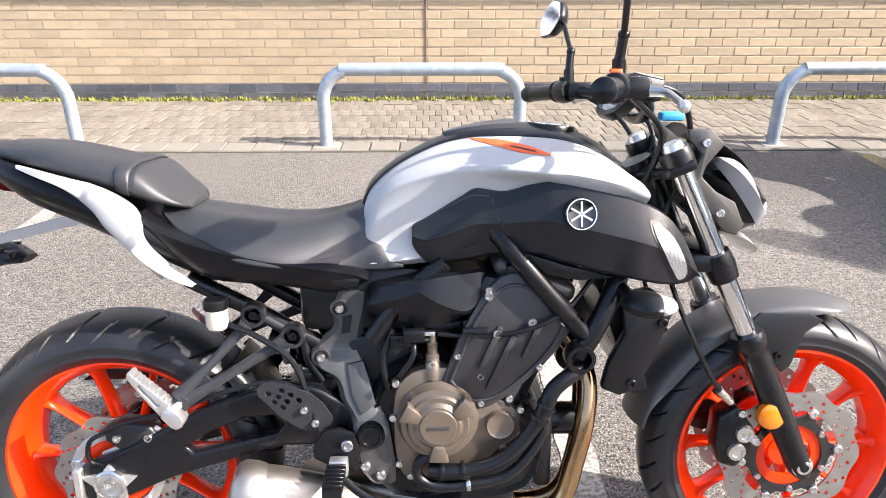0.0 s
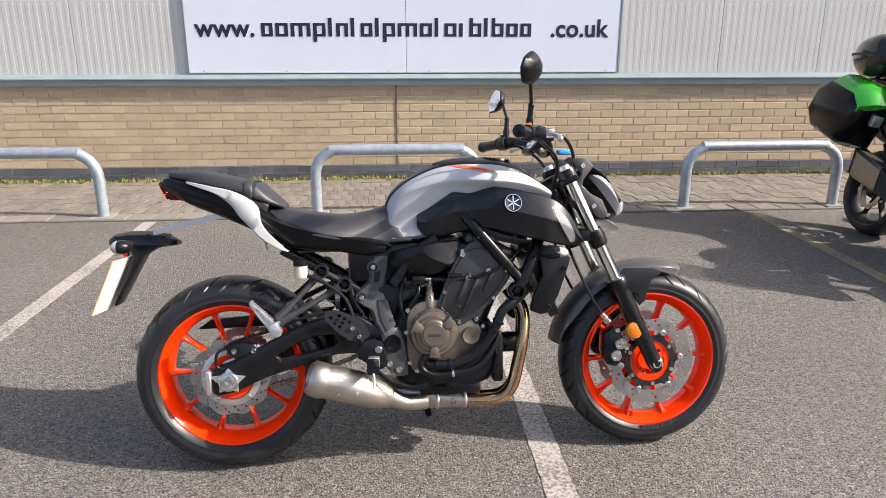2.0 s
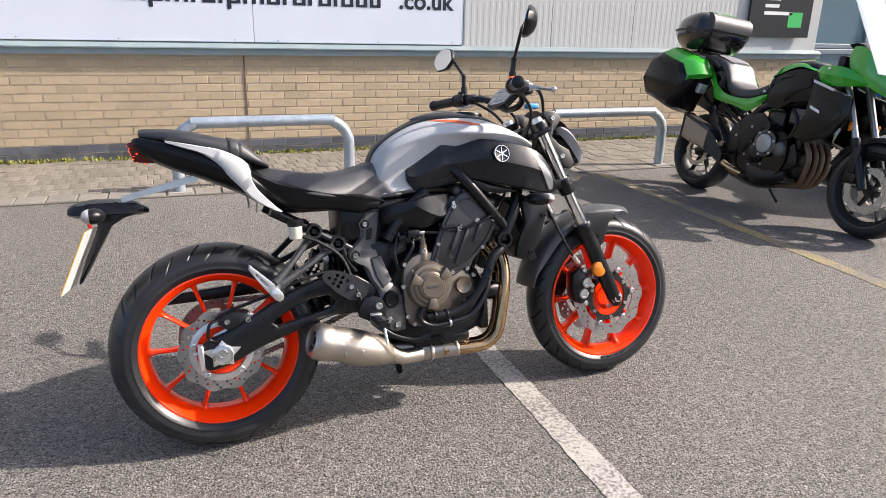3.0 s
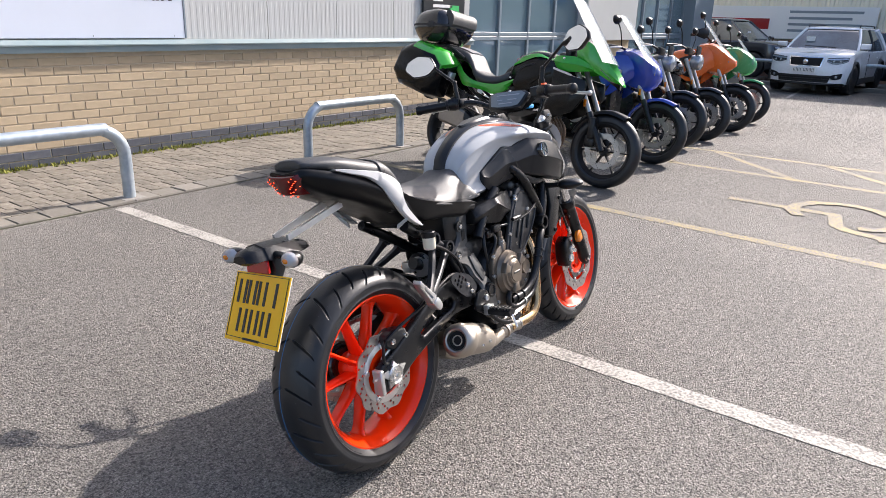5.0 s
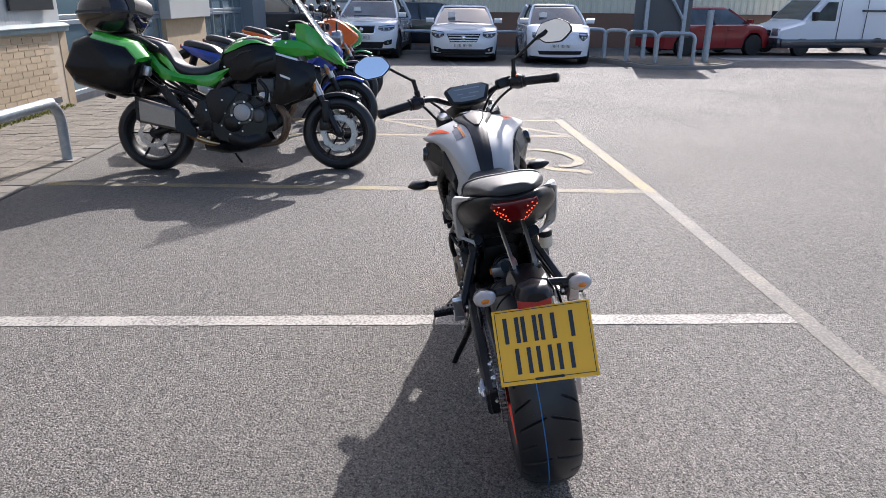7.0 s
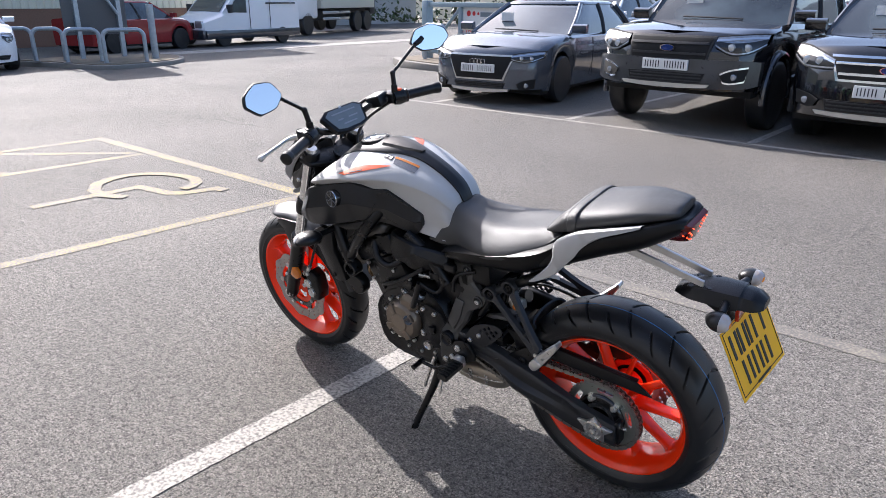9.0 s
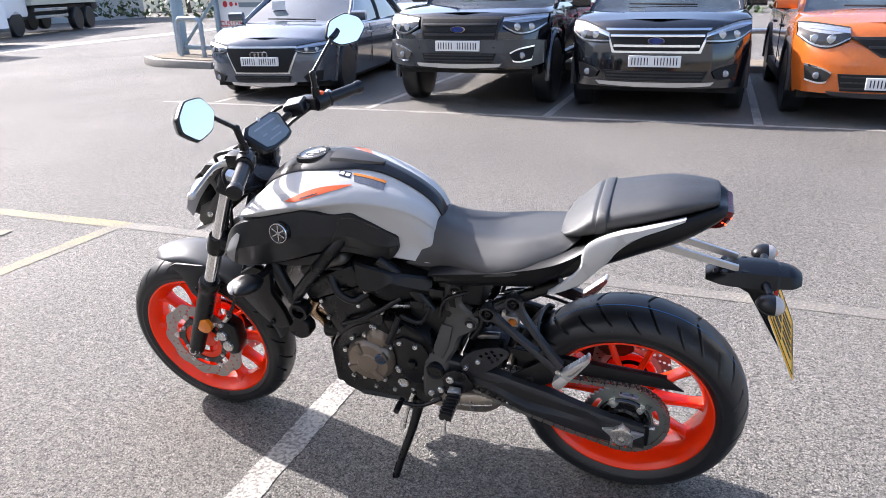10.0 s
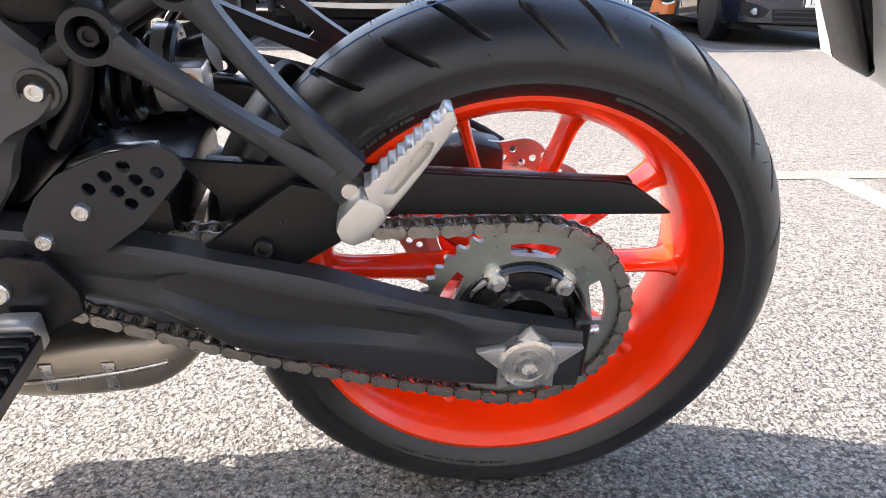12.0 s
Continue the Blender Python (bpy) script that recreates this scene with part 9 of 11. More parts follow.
        box(bm, x + 0.010, x + 0.020, yy - 0.002, yy + 0.001, pz - 0.036, pz + 0.036)
        part("plate_bar", bm, INK, pl, smooth=0)
    for s in (-1, 1):
        part("wiper", tube(B(), [(s * 0.05 - 0.3, yf - 0.02, hood + 0.035), (s * 0.05 + 0.05, yf - 0.04, hood + 0.045), (s * 0.05 + 0.35, yf - 0.08, hood + 0.05)], 0.010, 6, 3), TRIMBLACK, c)
    part("windscreen_card", box(B(), 0.25, 0.45, yf - rake * 0.42 - 0.02, yf - rake * 0.42, hood + 0.16, hood + 0.28, m=None), PLATEWHITE, c, smooth=0)
    if bed:
        part("load_bed", box(B(), -hw0 * 0.94, hw0 * 0.94, -L + 0.05, yb - 0.05, belt - 0.05, belt + 0.06, 0.02), TRIMBLACK, c)
    return c


# the row opposite the wall
car("dark blue-grey hatchback with a large black grille parked in a bay", pose(5.28, -6.00, 0, 0, 0, 8), CARGREY, L=4.34, W=1.79, H=1.40, hood=0.92, nose_z=0.76, belt=0.92, hood_l=1.15, rake=0.85, wb=2.63, foh=0.86, wr=0.325, sill=0.20, grille=(0.50, 0.36, 0.66, 0.36), lamps=(0.48, 0.85, 0.725, 0.590, 0.045), intake=(0.40, 0.31, 0.24, ALLOY), bars=0, bar_mat=ALLOY, badge="rings", plate_z=0.50, group="parked cars opposite", name="hatchback")
car("black double-cab pickup with grey bumper parked in a bay", pose(2.50, -5.78, 0), CARBLACK, L=5.3, W=1.90, H=1.83, hood=1.16, nose_z=1.06, belt=1.13, hood_l=1.28, rake=0.62, rear_rake=0.18, tail=1.45, wb=3.22, foh=0.92, wr=0.385, sill=0.45, roof_w=0.74, lean=0.10, grille=(0.46, 0.42, 1.02, 0.80), lamps=(0.50, 0.94, 1.06, 0.855, 0.03), intake=(0.44, 0.655, 0.555, ALLOY), bars=2, bar_mat=TRIMBLACK, bumper=(0.93, 0.80, 0.50, BUMPERGREY), fog_ring=CHROME, badge="oval", plate_z=0.735, group="parked cars opposite", name="pickup", cladding=True, trim=CARSLATE, spokes=6, category="pickup")
car("black family SUV with chrome grille bars parked in a bay", pose(0.36, -5.78, 0), CARBLACK, L=4.52, W=1.84, H=1.68, hood=1.08, nose_z=0.98, belt=1.06, hood_l=1.05, rake=0.80, wb=2.69, foh=0.92, wr=0.35, sill=0.30, lean=0.14, grille=(0.50, 0.42, 0.90, 0.70), lamps=(0.48, 0.90, 0.985, 0.780, 0.11), intake=(0.52, 0.50, 0.40, ALLOY), bars=2, badge="oval", plate_z=0.60, group="parked cars opposite", name="suv", cladding=True, roof_rails=True)
car("orange compact crossover with chrome-edged lamps parked in a bay", pose(-1.84, -5.80, 0), CARORANGE, L=4.12, W=1.78, H=1.57, hood=1.04, nose_z=0.94, belt=1.02, hood_l=0.95, rake=0.85, wb=2.6, foh=0.86, wr=0.345, sill=0.28, lean=0.16, grille=(0.42, 0.16, 0.82, 0.68), lamps=(0.44, 0.87, 0.955, 0.735, 0.04), intake=(0.50, 0.50, 0.34, TRIMBLACK), bars=1, bar_mat=TRIMBLACK, badge="diamond", fog_ring=CHROME, plate_z=0.42, group="parked cars opposite", name="crossover", cladding=True)
car("dark navy estate car with alloy wheels parked in a bay", pose(-4.15, -5.95, 0, 0, 0, -6), CARNAVY, L=4.65, W=1.82, H=1.46, hood=0.94, nose_z=0.76, belt=0.93, hood_l=1.2, rake=0.85, wb=2.76, foh=0.84, wr=0.33, sill=0.20, grille=(0.40, 0.30, 0.70, 0.50), lamps=(0.48, 0.84, 0.76, 0.60, 0.03), intake=(0.55, 0.36, 0.22, TRIMBLACK), bars=2, plate_z=0.44, group="parked cars opposite", name="estate_car")
# a second row behind
for x, pm, lb in ((6.3, CARSILVER, "silver car parked in the row behind"), (3.8, CARWHITE, "white car parked in the row behind"), (1.55, CARRED, "red car parked in the row behind"), (-8.6, CARNAVY, "dark car parked in the row behind"), (-2.9, CARSILVER, "silver car parked in the row behind"), (-5.4, CARBLACK, "black car parked in the row behind"), (8.6, CARWHITE, "white car parked in the row behind")):
    car(lb, pose(x, -13.6, 0), pm, group="parked cars behind", grille=(0.42, 0.34, 0.72, 0.55), lamps=(0.5, 0.84, 0.78, 0.64, 0.02), intake=(0.55, 0.40, 0.28, TRIMBLACK), bars=2)

# the far row by the road
fz = slope(17.5)
car("white compact SUV with twin grilles parked facing the yard", pose(17.6, 1.95, fz, 0, 0, 84), CARWHITE, L=4.45, W=1.84, H=1.60, hood=1.06, nose_z=0.95, belt=1.03, hood_l=1.1, wb=2.67, foh=0.86, wr=0.345, sill=0.26, grille=(0.36, 0.33, 0.86, 0.68), lamps=(0.46, 0.86, 0.88, 0.74, 0.03), intake=(0.60, 0.46, 0.30, TRIMBLACK), bars=0, plate_z=0.58, group="parked cars far", name="suv", cladding=True, roof_rails=True)
car("white saloon car with studded black grille parked facing the yard", pose(16.75, -0.75, fz, 0, 0, 86), CARWHITE, L=4.64, W=1.78, H=1.43, hood=0.94, nose_z=0.80, belt=0.92, hood_l=1.2, rake=0.9, wb=2.70, foh=0.88, wr=0.33, sill=0.20, grille=(0.44, 0.34, 0.72, 0.52), lamps=(0.50, 0.84, 0.78, 0.62, 0.03), intake=(0.62, 0.34, 0.20, TRIMBLACK), bars=3, bar_mat=ALLOY, plate_z=0.44, group="parked cars far", name="saloon_car")
car("small rounded white city car parked facing the yard", pose(16.0, -3.15, fz, 0, 0, 88), CARWHITE, L=3.55, W=1.63, H=1.49, hood=0.98, nose_z=0.82, belt=0.98, hood_l=0.72, rake=0.72, rear_rake=0.4, wb=2.3, foh=0.70, wr=0.29, sill=0.20, grille=None, lamps=(0.46, 0.70, 0.78, 0.62, 0.0), intake=(0.56, 0.36, 0.27, CARWHITE), plate_z=0.48, group="parked cars far", name="city_car", fogs=False)
car("dark grey large SUV parked side-on behind the white cars", pose(23.1, 3.2, fz, 0, 0, 170), CARSLATE, L=4.9, W=2.0, H=1.78, hood=1.12, nose_z=1.05, belt=1.12, hood_l=1.1, wb=2.92, foh=0.9, wr=0.39, sill=0.32, rear_rake=0.3, grille=(0.4, 0.36, 0.92, 0.76), lamps=(0.5, 0.9, 0.96, 0.82, 0.02), intake=(0.55, 0.5, 0.36, TRIMBLACK), group="parked cars far", name="suv", rim=BLACKWHEEL)
car("grey saloon car parked side-on on the far road", pose(22.3, -2.2, fz, 0, 0, 175), CARSLATE, group="parked cars far", grille=(0.4, 0.34, 0.72, 0.55), lamps=(0.5, 0.84, 0.78, 0.64, 0.02), intake=(0.55, 0.40, 0.28, TRIMBLACK))
car("dark red hatchback parked side-on across the road", pose(22.0, -11.0, slope(22), 0, 0, 196), CARRED, L=4.2, H=1.5, W=1.75, group="parked cars far", grille=(0.4, 0.34, 0.72, 0.55), lamps=(0.5, 0.84, 0.78, 0.64, 0.02), intake=(0.55, 0.40, 0.28, TRIMBLACK), name="hatchback")

# ---- the row of motorcycles past the yellow line ----
GREENPAINT = mat("bright_green_paint", (0.03, 0.36, 0.02), rough=0.22, coat=0.8)
BLUEPAINT = mat("deep_blue_paint", (0.015, 0.05, 0.36), rough=0.2, coat=0.8)
ORANGEPAINT = mat("vivid_orange_paint", (0.80, 0.14, 0.015), rough=0.25, coat=0.6)
GREENWHITE = mat("mint_green_paint", (0.05, 0.33, 0.12), rough=0.25, coat=0.6)
SCREEN = mat("clear_screen", (0.72, 0.78, 0.82), rough=0.06, coat=1.0, var=0.04)
SCREEN.node_tree.nodes["Principled BSDF"].inputs["Alpha"].default_value = 0.42
RUSTY = mat("dull_brown_pipe", (0.16, 0.11, 0.075), rough=0.45, metal=0.7, var=0.3, scale=12)
CANSTEEL = mat("dull_brushed_silencer", (0.28, 0.25, 0.215), rough=0.36, metal=0.9, var=0.15, scale=40)
ENGGREY = mat("dull_engine_casting", (0.10, 0.10, 0.098), rough=0.42, metal=0.5, var=0.2, scale=30)
PALECAST = mat("pale_cast_cover", (0.36, 0.36, 0.355), rough=0.42, metal=0.4, var=0.15, scale=40)
FLANK = mat("satin_black_bodywork", (0.004, 0.0042, 0.0045), rough=0.22, var=0.1, scale=20, spec=0.28)
GREYSEAT = mat("grey_seat_cloth", (0.16, 0.16, 0.17), rough=0.7, bump=0.3)


def finish(c, zt):
    """What every parked motorcycle has below and before the rider."""
    part("radiator", box(B(), 0.98, 1.03, -0.15, 0.15, 0.48, 0.76, 0.01), BLACKMETAL, c)
    part("instrument", box(B(), 1.08, 1.14, -0.09, 0.09, 1.02 + zt, 1.10 + zt, 0.015), BLACKPLASTIC, c)
    part("side_stand", tube(B(), [(0.55, 0.10, 0.25), (0.60, 0.18, 0.12), (0.64, 0.23, 0.04)], 0.011, 8, 3), BLACKMETAL, c)
    part("belly", tube(B(), [(0.42, 0, 0.22), (0.62, 0, 0.21), (0.88, 0, 0.24)], [0.06, 0.075, 0.05], 12, 3, flat=1.8), BLACKMETAL, c)
    return c


def moto(label, m, paint, wbase=1.52, fork=None, rims=None, screen=0.0, fairing=True, tall=0.0, bars_up=0.0, beak=False, shell=True):
    """A parked motorcycle: wheels, engine, tank, seat, tail, fork, bars, and what else it carries."""
    c = thing("motorcycle", label, "motorcycle", m, "motorcycles in the row")
    R = 0.31
    rw_ = wheel(c, "rear_wheel", (0, 0, R), R, 0.085, 0.07, rims or BLACKWHEEL, 20, 1, False, 6, ((-0.085, 0.12, 0.085),), 0.05)
    fw_ = wheel(c, "front_wheel", (wbase, 0, R), R, 0.060, 0.05, rims or BLACKWHEEL, 20, 1, False, 6, ((-0.068, 0.150, 0.105), (0.068, 0.150, 0.105)), 0.042)
    d = Vector((-0.44, 0, 0.90)).normalized()
    ax0 = Vector((wbase, 0, R))
    for s in (-1, 1):
        o = Vector((0, s * 0.10, 0))
        part("fork_leg", rod(B(), ax0 + o, ax0 + o + d * 0.34, 0.030, 14), fork or BLACKMETAL, c)
        part("stanchion", rod(B(), ax0 + o + d * 0.33, ax0 + o + d * 0.72, 0.022, 14), fork or DISCSTEEL, c)
        bm = B()
        box(bm, wbase - 0.16, wbase - 0.07, s * 0.075 - 0.03, s * 0.075 + 0.03, R + 0.02, R + 0.12, 0.015)
        part("front_caliper", bm, BLACKMETAL, c)
        part("side_reflector", box(B(), -0.012, 0.012, s * 0.135 - 0.004, s * 0.135 + 0.004, -0.03, 0.03, 0.004), AMBER, c, at=Matrix.Translation(ax0 + d * 0.42) )
    bm = B()
    rings = []
    for a in (60, 85, 110, 135, 158):
        cc_, ss_ = math.cos(radians(a)), math.sin(radians(a))
        rings.append([(wbase + 0.335 * cc_ * q, y, R + 0.335 * ss_ * q) for y, q in ((-0.075, 0.92), (-0.06, 1.0), (0, 1.02), (0.06, 1.0), (0.075, 0.92))])
    loft(bm, rings, nu=3, nv=2, closed=False)
    thicken(bm, 0.004)
    part("front_mudguard", bm, paint if not beak else BLACKPLASTIC, c, smooth=60)
    bm = B()
    loft(bm, [[(0.52 + x, y, 0.28 + z) for x, z in ((0, 0.02), (0, 0.20), (0.10, 0.30), (0.24, 0.36), (0.40, 0.28), (0.44, 0.10), (0.36, -0.02), (0.12, -0.04))] for y in (-0.17, -0.15, 0.15, 0.17)], nu=2, nv=2)
    eng = part("engine", bm, BLACKMETAL if shell else FLANK, c, "dark engine with cast covers", smooth=40)
    for s in (-1, 1):
        bm = B()
        lathe(bm, [(0.0, 0.03), (0.05, 0.03), (0.065, 0.02), (0.078, 0.012), (0.082, -0.02)], (0.68, s * 0.17, 0.40), "y", 28, m=AX["y"] @ Matrix.Scale(s, 3, (0, 0, 1)))
        part("engine_cover", bm, (ALLOY if s < 0 else GUNMETAL) if shell else BLACKMETAL, eng)
        bolts([(0.68 + 0.1 * math.cos(a), s * 0.17, 0.40 + 0.1 * math.sin(a)) for a in (0.3, 1.3, 2.3, 3.4, 4.4, 5.5)], eng, 0.008, s)
        bm = B()
        box(bm, 0.68, 0.84, s * 0.12 - 0.03, s * 0.12 + 0.03, 0.52, 0.72, 0.02)
        part("cylinder", bm, BLACKMETAL, eng)
        bm = B()
        tube(bm, [(0.45, s * 0.13, 0.45), (0.60, s * 0.15, 0.70), (0.85, s * 0.15, 0.80), (1.0, s * 0.08, 0.86)], 0.03, 12, 5)
        part("frame_tube", bm, BLACKMETAL, c)
        tube_pts = [(0.02, s * 0.11, 0.31), (0.25, s * 0.12, 0.38), (0.48, s * 0.12, 0.42)]
        part("swingarm", tube(B(), tube_pts, [0.03, 0.035, 0.045], 12, 4, flat=0.6), BLACKMETAL, c)
        part("foot_peg", rod(B(), (0.44, s * 0.15, 0.36), (0.44, s * 0.27, 0.36), 0.014, 10), BLACKPLASTIC, c)
        bm = B()
        plate(bm, [(0.40, 0.56), (0.46, 0.60), (0.52, 0.40), (0.50, 0.33), (0.40, 0.34), (0.36, 0.46)], s * 0.155 - 0.008, s * 0.155 + 0.008, 0.004)
        part("peg_bracket", bm, BLACKMETAL, c)
        part("subframe_tube", tube(B(), [(0.05, s * 0.10, 0.80 + tall), (0.25, s * 0.12, 0.68), (0.45, s * 0.12, 0.58)], 0.014, 10, 4), BLACKMETAL, c)
    fwd = 0.0 if shell else 0.14
    for k, s in enumerate((-1, -0.3, 0.3, 1)):
        part("exhaust_pipe", tube(B(), [(0.86 + fwd, s * 0.10, 0.55), (0.94 + fwd, s * 0.10, 0.45), (0.93 + fwd, s * 0.09, 0.31), (0.84 + fwd, s * 0.06, 0.22), (0.62, s * 0.05, 0.20)], 0.019, 12, 5), RUSTY, c)
    if not shell:
        return finish(c, tall)
    bm = B()
    loft(bm, [[(x, -0.19 + w * math.cos(a), z + h * math.sin(a)) for a in (2 * math.pi * k / 12 for k in range(12))] for x, z, w, h in ((0.42, 0.27, 0.03, 0.035), (0.34, 0.33, 0.045, 0.06), (0.22, 0.41, 0.05, 0.075), (0.06, 0.47, 0.05, 0.08), (0.03, 0.48, 0.04, 0.07))], nu=3, nv=1)
    mf = part("muffler", bm, MUFFLER, c, "upswept steel muffler")
    part("muffler_tip", lathe(B(), [(0.03, 0.0), (0.045, 0.0), (0.045, 0.03), (0.03, 0.03)], (0.02, -0.19, 0.485), "x", 20, closed=True), BLACKMETAL, mf)
    # tank, seat, tail
    zt = tall
    bm = B()
    rings = []
    for x, z, w, b in ((0.55, 0.86, 0.10, 0.76), (0.62, 0.95, 0.14, 0.74), (0.75, 1.00, 0.17, 0.74), (0.90, 1.00, 0.18, 0.76), (1.02, 0.95, 0.16, 0.78), (1.08, 0.88, 0.11, 0.80)):
        z, b = z + zt, b + zt * 0.5
        rings.append([(x, 0, z), (x, w * 0.6, z - 0.02), (x, w, (z + b) / 2), (x, w * 0.8, b), (x, -w * 0.8, b), (x, -w, (z + b) / 2), (x, -w * 0.6, z - 0.02)])
    loft(bm, rings, nu=4, nv=3)
    part("fuel_tank", bm, paint, c, smooth=60)
    bm = B()
    rings = []
    for x, z, w in ((-0.12, 0.97, 0.09), (-0.05, 0.985, 0.13), (0.12, 0.95, 0.15), (0.20, 0.92, 0.15), (0.26, 0.87, 0.16), (0.40, 0.845, 0.16), (0.52, 0.86, 0.12), (0.60, 0.90, 0.09)):
        z += zt
        rings.append([(x, 0, z), (x, w * 0.8, z - 0.01), (x, w, z - 0.05), (x, w * 0.7, z - 0.09), (x, -w * 0.7, z - 0.09), (x, -w, z - 0.05), (x, -w * 0.8, z - 0.01)])
    loft(bm, rings, nu=4, nv=3)
    part("seat", bm, SEATHIDE, c, "stepped dual seat", smooth=60)
    for s in (-1, 1):
        bm = B()
        loft(bm, [[(x, s * y, a + zt), (x, s * (y + 0.02), (a + b) / 2 + zt), (x, s * y, b + zt), (x, s * (y - 0.05), (a + b) / 2 + zt)] for x, a, b, y in ((-0.14, 0.93, 0.90, 0.08), (0.0, 0.90, 0.82, 0.14), (0.2, 0.85, 0.75, 0.16), (0.4, 0.80, 0.72, 0.15), (0.56, 0.86, 0.80, 0.12))], nu=4, nv=2)
        part("tail_panel", bm, paint, c, smooth=45)
        if fairing:
            bm = B()
            loft(bm, [[(x, s * y, a + zt), (x, s * (y + 0.03), (a + b) / 2 + zt), (x, s * y, b), (x, s * (y - 0.05), (a + b) / 2)] for x, a, b, y in ((0.74, 0.86, 0.80, 0.14), (0.86, 0.94, 0.66, 0.20), (1.00, 1.0, 0.62, 0.22), (1.14, 1.02, 0.72, 0.20), (1.26, 0.98, 0.84, 0.14), (1.36, 0.90, 0.84, 0.06))], nu=4, nv=2)
            part("fairing_side", bm, paint, c, smooth=45)
            bm = B()
            plate(bm, [(0.80, 0.86 + zt), (1.02, 0.95 + zt), (1.12, 0.86 + zt), (1.0, 0.66), (0.86, 0.70)], s * 0.235 - 0.006, s * 0.235 + 0.006, 0.004)
            part("fairing_insert", bm, BLACKPLASTIC, c)
        part("headlamp", box(B(), 1.34, 1.43, s * 0.065 - 0.045, s * 0.065 + 0.045, 0.84 + zt, 0.94 + zt, 0.02), LAMPCLEAR, c) if fairing else None
        part("indicator", box(B(), 1.10, 1.14, s * 0.26 - 0.04, s * 0.26 + 0.04, 0.84, 0.88, 0.012), AMBER if beak else CLEARLENS, c)
        z0 = 1.10 + zt + bars_up
        part("handlebar", tube(B(), [(1.12, s * 0.03, z0 - 0.06), (1.10, s * 0.12, z0 - 0.02), (1.04, s * 0.24, z0), (0.96, s * 0.38, z0 - 0.02)], 0.012, 10, 4), BLACKMETAL, c)
        part("grip", rod(B(), (1.01, s * 0.29, z0 - 0.005), (0.955, s * 0.39, z0 - 0.022), 0.018, 12), BLACKPLASTIC, c)
        part("lever", tube(B(), [(1.07, s * 0.22, z0), (1.10, s * 0.28, z0 - 0.01), (1.04, s * 0.38, z0 - 0.03)], 0.007, 8, 4), ALLOY, c)
        if beak:
            bm = B()
            loft(bm, [[(1.02 + q, s * 0.36, z0 + dz) for q, dz in ((0.05, -0.05), (0.10, 0.0), (0.06, 0.07), (0.03, 0.0))], [(1.06 + q, s * 0.30, z0 + dz) for q, dz in ((0.05, -0.06), (0.10, 0.0), (0.06, 0.09), (0.03, 0.0))], [(0.96 + q, s * 0.42, z0 + dz) for q, dz in ((0.05, -0.03), (0.08, 0.0), (0.05, 0.04), (0.03, 0.0))]][1::-1] + [[(0.96 + q, s * 0.42, z0 + dz) for q, dz in ((0.05, -0.03), (0.08, 0.0), (0.05, 0.04), (0.03, 0.0))]], nu=2, nv=2)
            part("hand_guard", bm, BLACKPLASTIC, c)
        mp = Vector((1.08, s * 0.20, z0))
        part("mirror_stem", tube(B(), [mp, mp + Vector((0.0, s * 0.08, 0.14)), mp + Vector((-0.03, s * 0.12, 0.22))], 0.006, 8, 3), BLACKMETAL, c)
        bm = B()
        loft(bm, [[(x, s * (0.32 + y * k), z0 + 0.24 + z * k) for y, z in ((-0.07, 0.0), (-0.03, 0.04), (0.05, 0.035), (0.08, 0.0), (0.04, -0.04), (-0.04, -0.04))] for x, k in ((1.03, 1.0), (1.05, 0.95), (1.075, 0.5))], nu=2, nv=2)
        part("mirror_head", bm, BLACKPLASTIC, c)
        bm = B()
        plate(bm, [(s * (0.32 + y * 0.9), z0 + 0.24 + z * 0.9) for y, z in ((-0.07, 0.0), (-0.03, 0.04), (0.05, 0.035), (0.08, 0.0), (0.04, -0.04), (-0.04, -0.04))], 1.026, 1.030, plane="yz")
        part("mirror_glass", bm, MIRROR, c, smooth=0)
    if not fairing:
        bm = B()
        lathe(bm, [(0.0, 0.06), (0.06, 0.05), (0.09, 0.03), (0.095, 0.0), (0.08, -0.08), (0.0, -0.10)], (1.25, 0, 0.93 + zt), "x", 24)
        part("headlamp", bm, LAMPCLEAR, c)
        part("nose_plate", box(B(), 1.22, 1.24, -0.08, 0.08, 1.0 + zt, 1.12 + zt, 0.01), BLACKPLASTIC, c)
    else:
        bm = B()
        loft(bm, [[(x, -w, a + zt), (x, 0, a + 0.03 + zt), (x, w, a + zt), (x, w * 0.6, b + zt), (x, -w * 0.6, b + zt)] for x, w, a, b in ((1.02, 0.17, 1.05, 0.80), (1.18, 0.20, 1.06, 0.74), (1.32, 0.17, 1.00, 0.72), (1.42, 0.11, 0.92, 0.76), (1.50 if beak else 1.46, 0.04, 0.86, 0.82))], nu=3, nv=2)
        part("nose_fairing", bm, paint, c, smooth=45)
    if screen:
        bm = B()
        loft(bm, [[(1.34 - 0.34 * f * screen / 0.4, y * (1 - 0.25 * f), 1.00 + zt + screen * f - 0.5 * y * y) for y in (-0.16, -0.10, 0, 0.10, 0.16)] for f in (0.0, 0.35, 0.7, 1.0)], nu=3, nv=3, closed=False)
        thicken(bm, 0.004)
        part("windscreen", bm, SCREEN, c, "clear touring windscreen", smooth=60)
    part("rear_mudguard", tube(B(), [(-0.08, 0, 0.88 + zt), (-0.26, 0, 0.78), (-0.33, 0, 0.60)], [0.05, 0.045, 0.04], 8, 4, flat=1.6), BLACKPLASTIC, c)
    part("tail_light", box(B(), -0.17, -0.12, -0.06, 0.06, 0.90 + zt, 0.94 + zt, 0.012), REDLENS, c)
    return finish(c, zt)


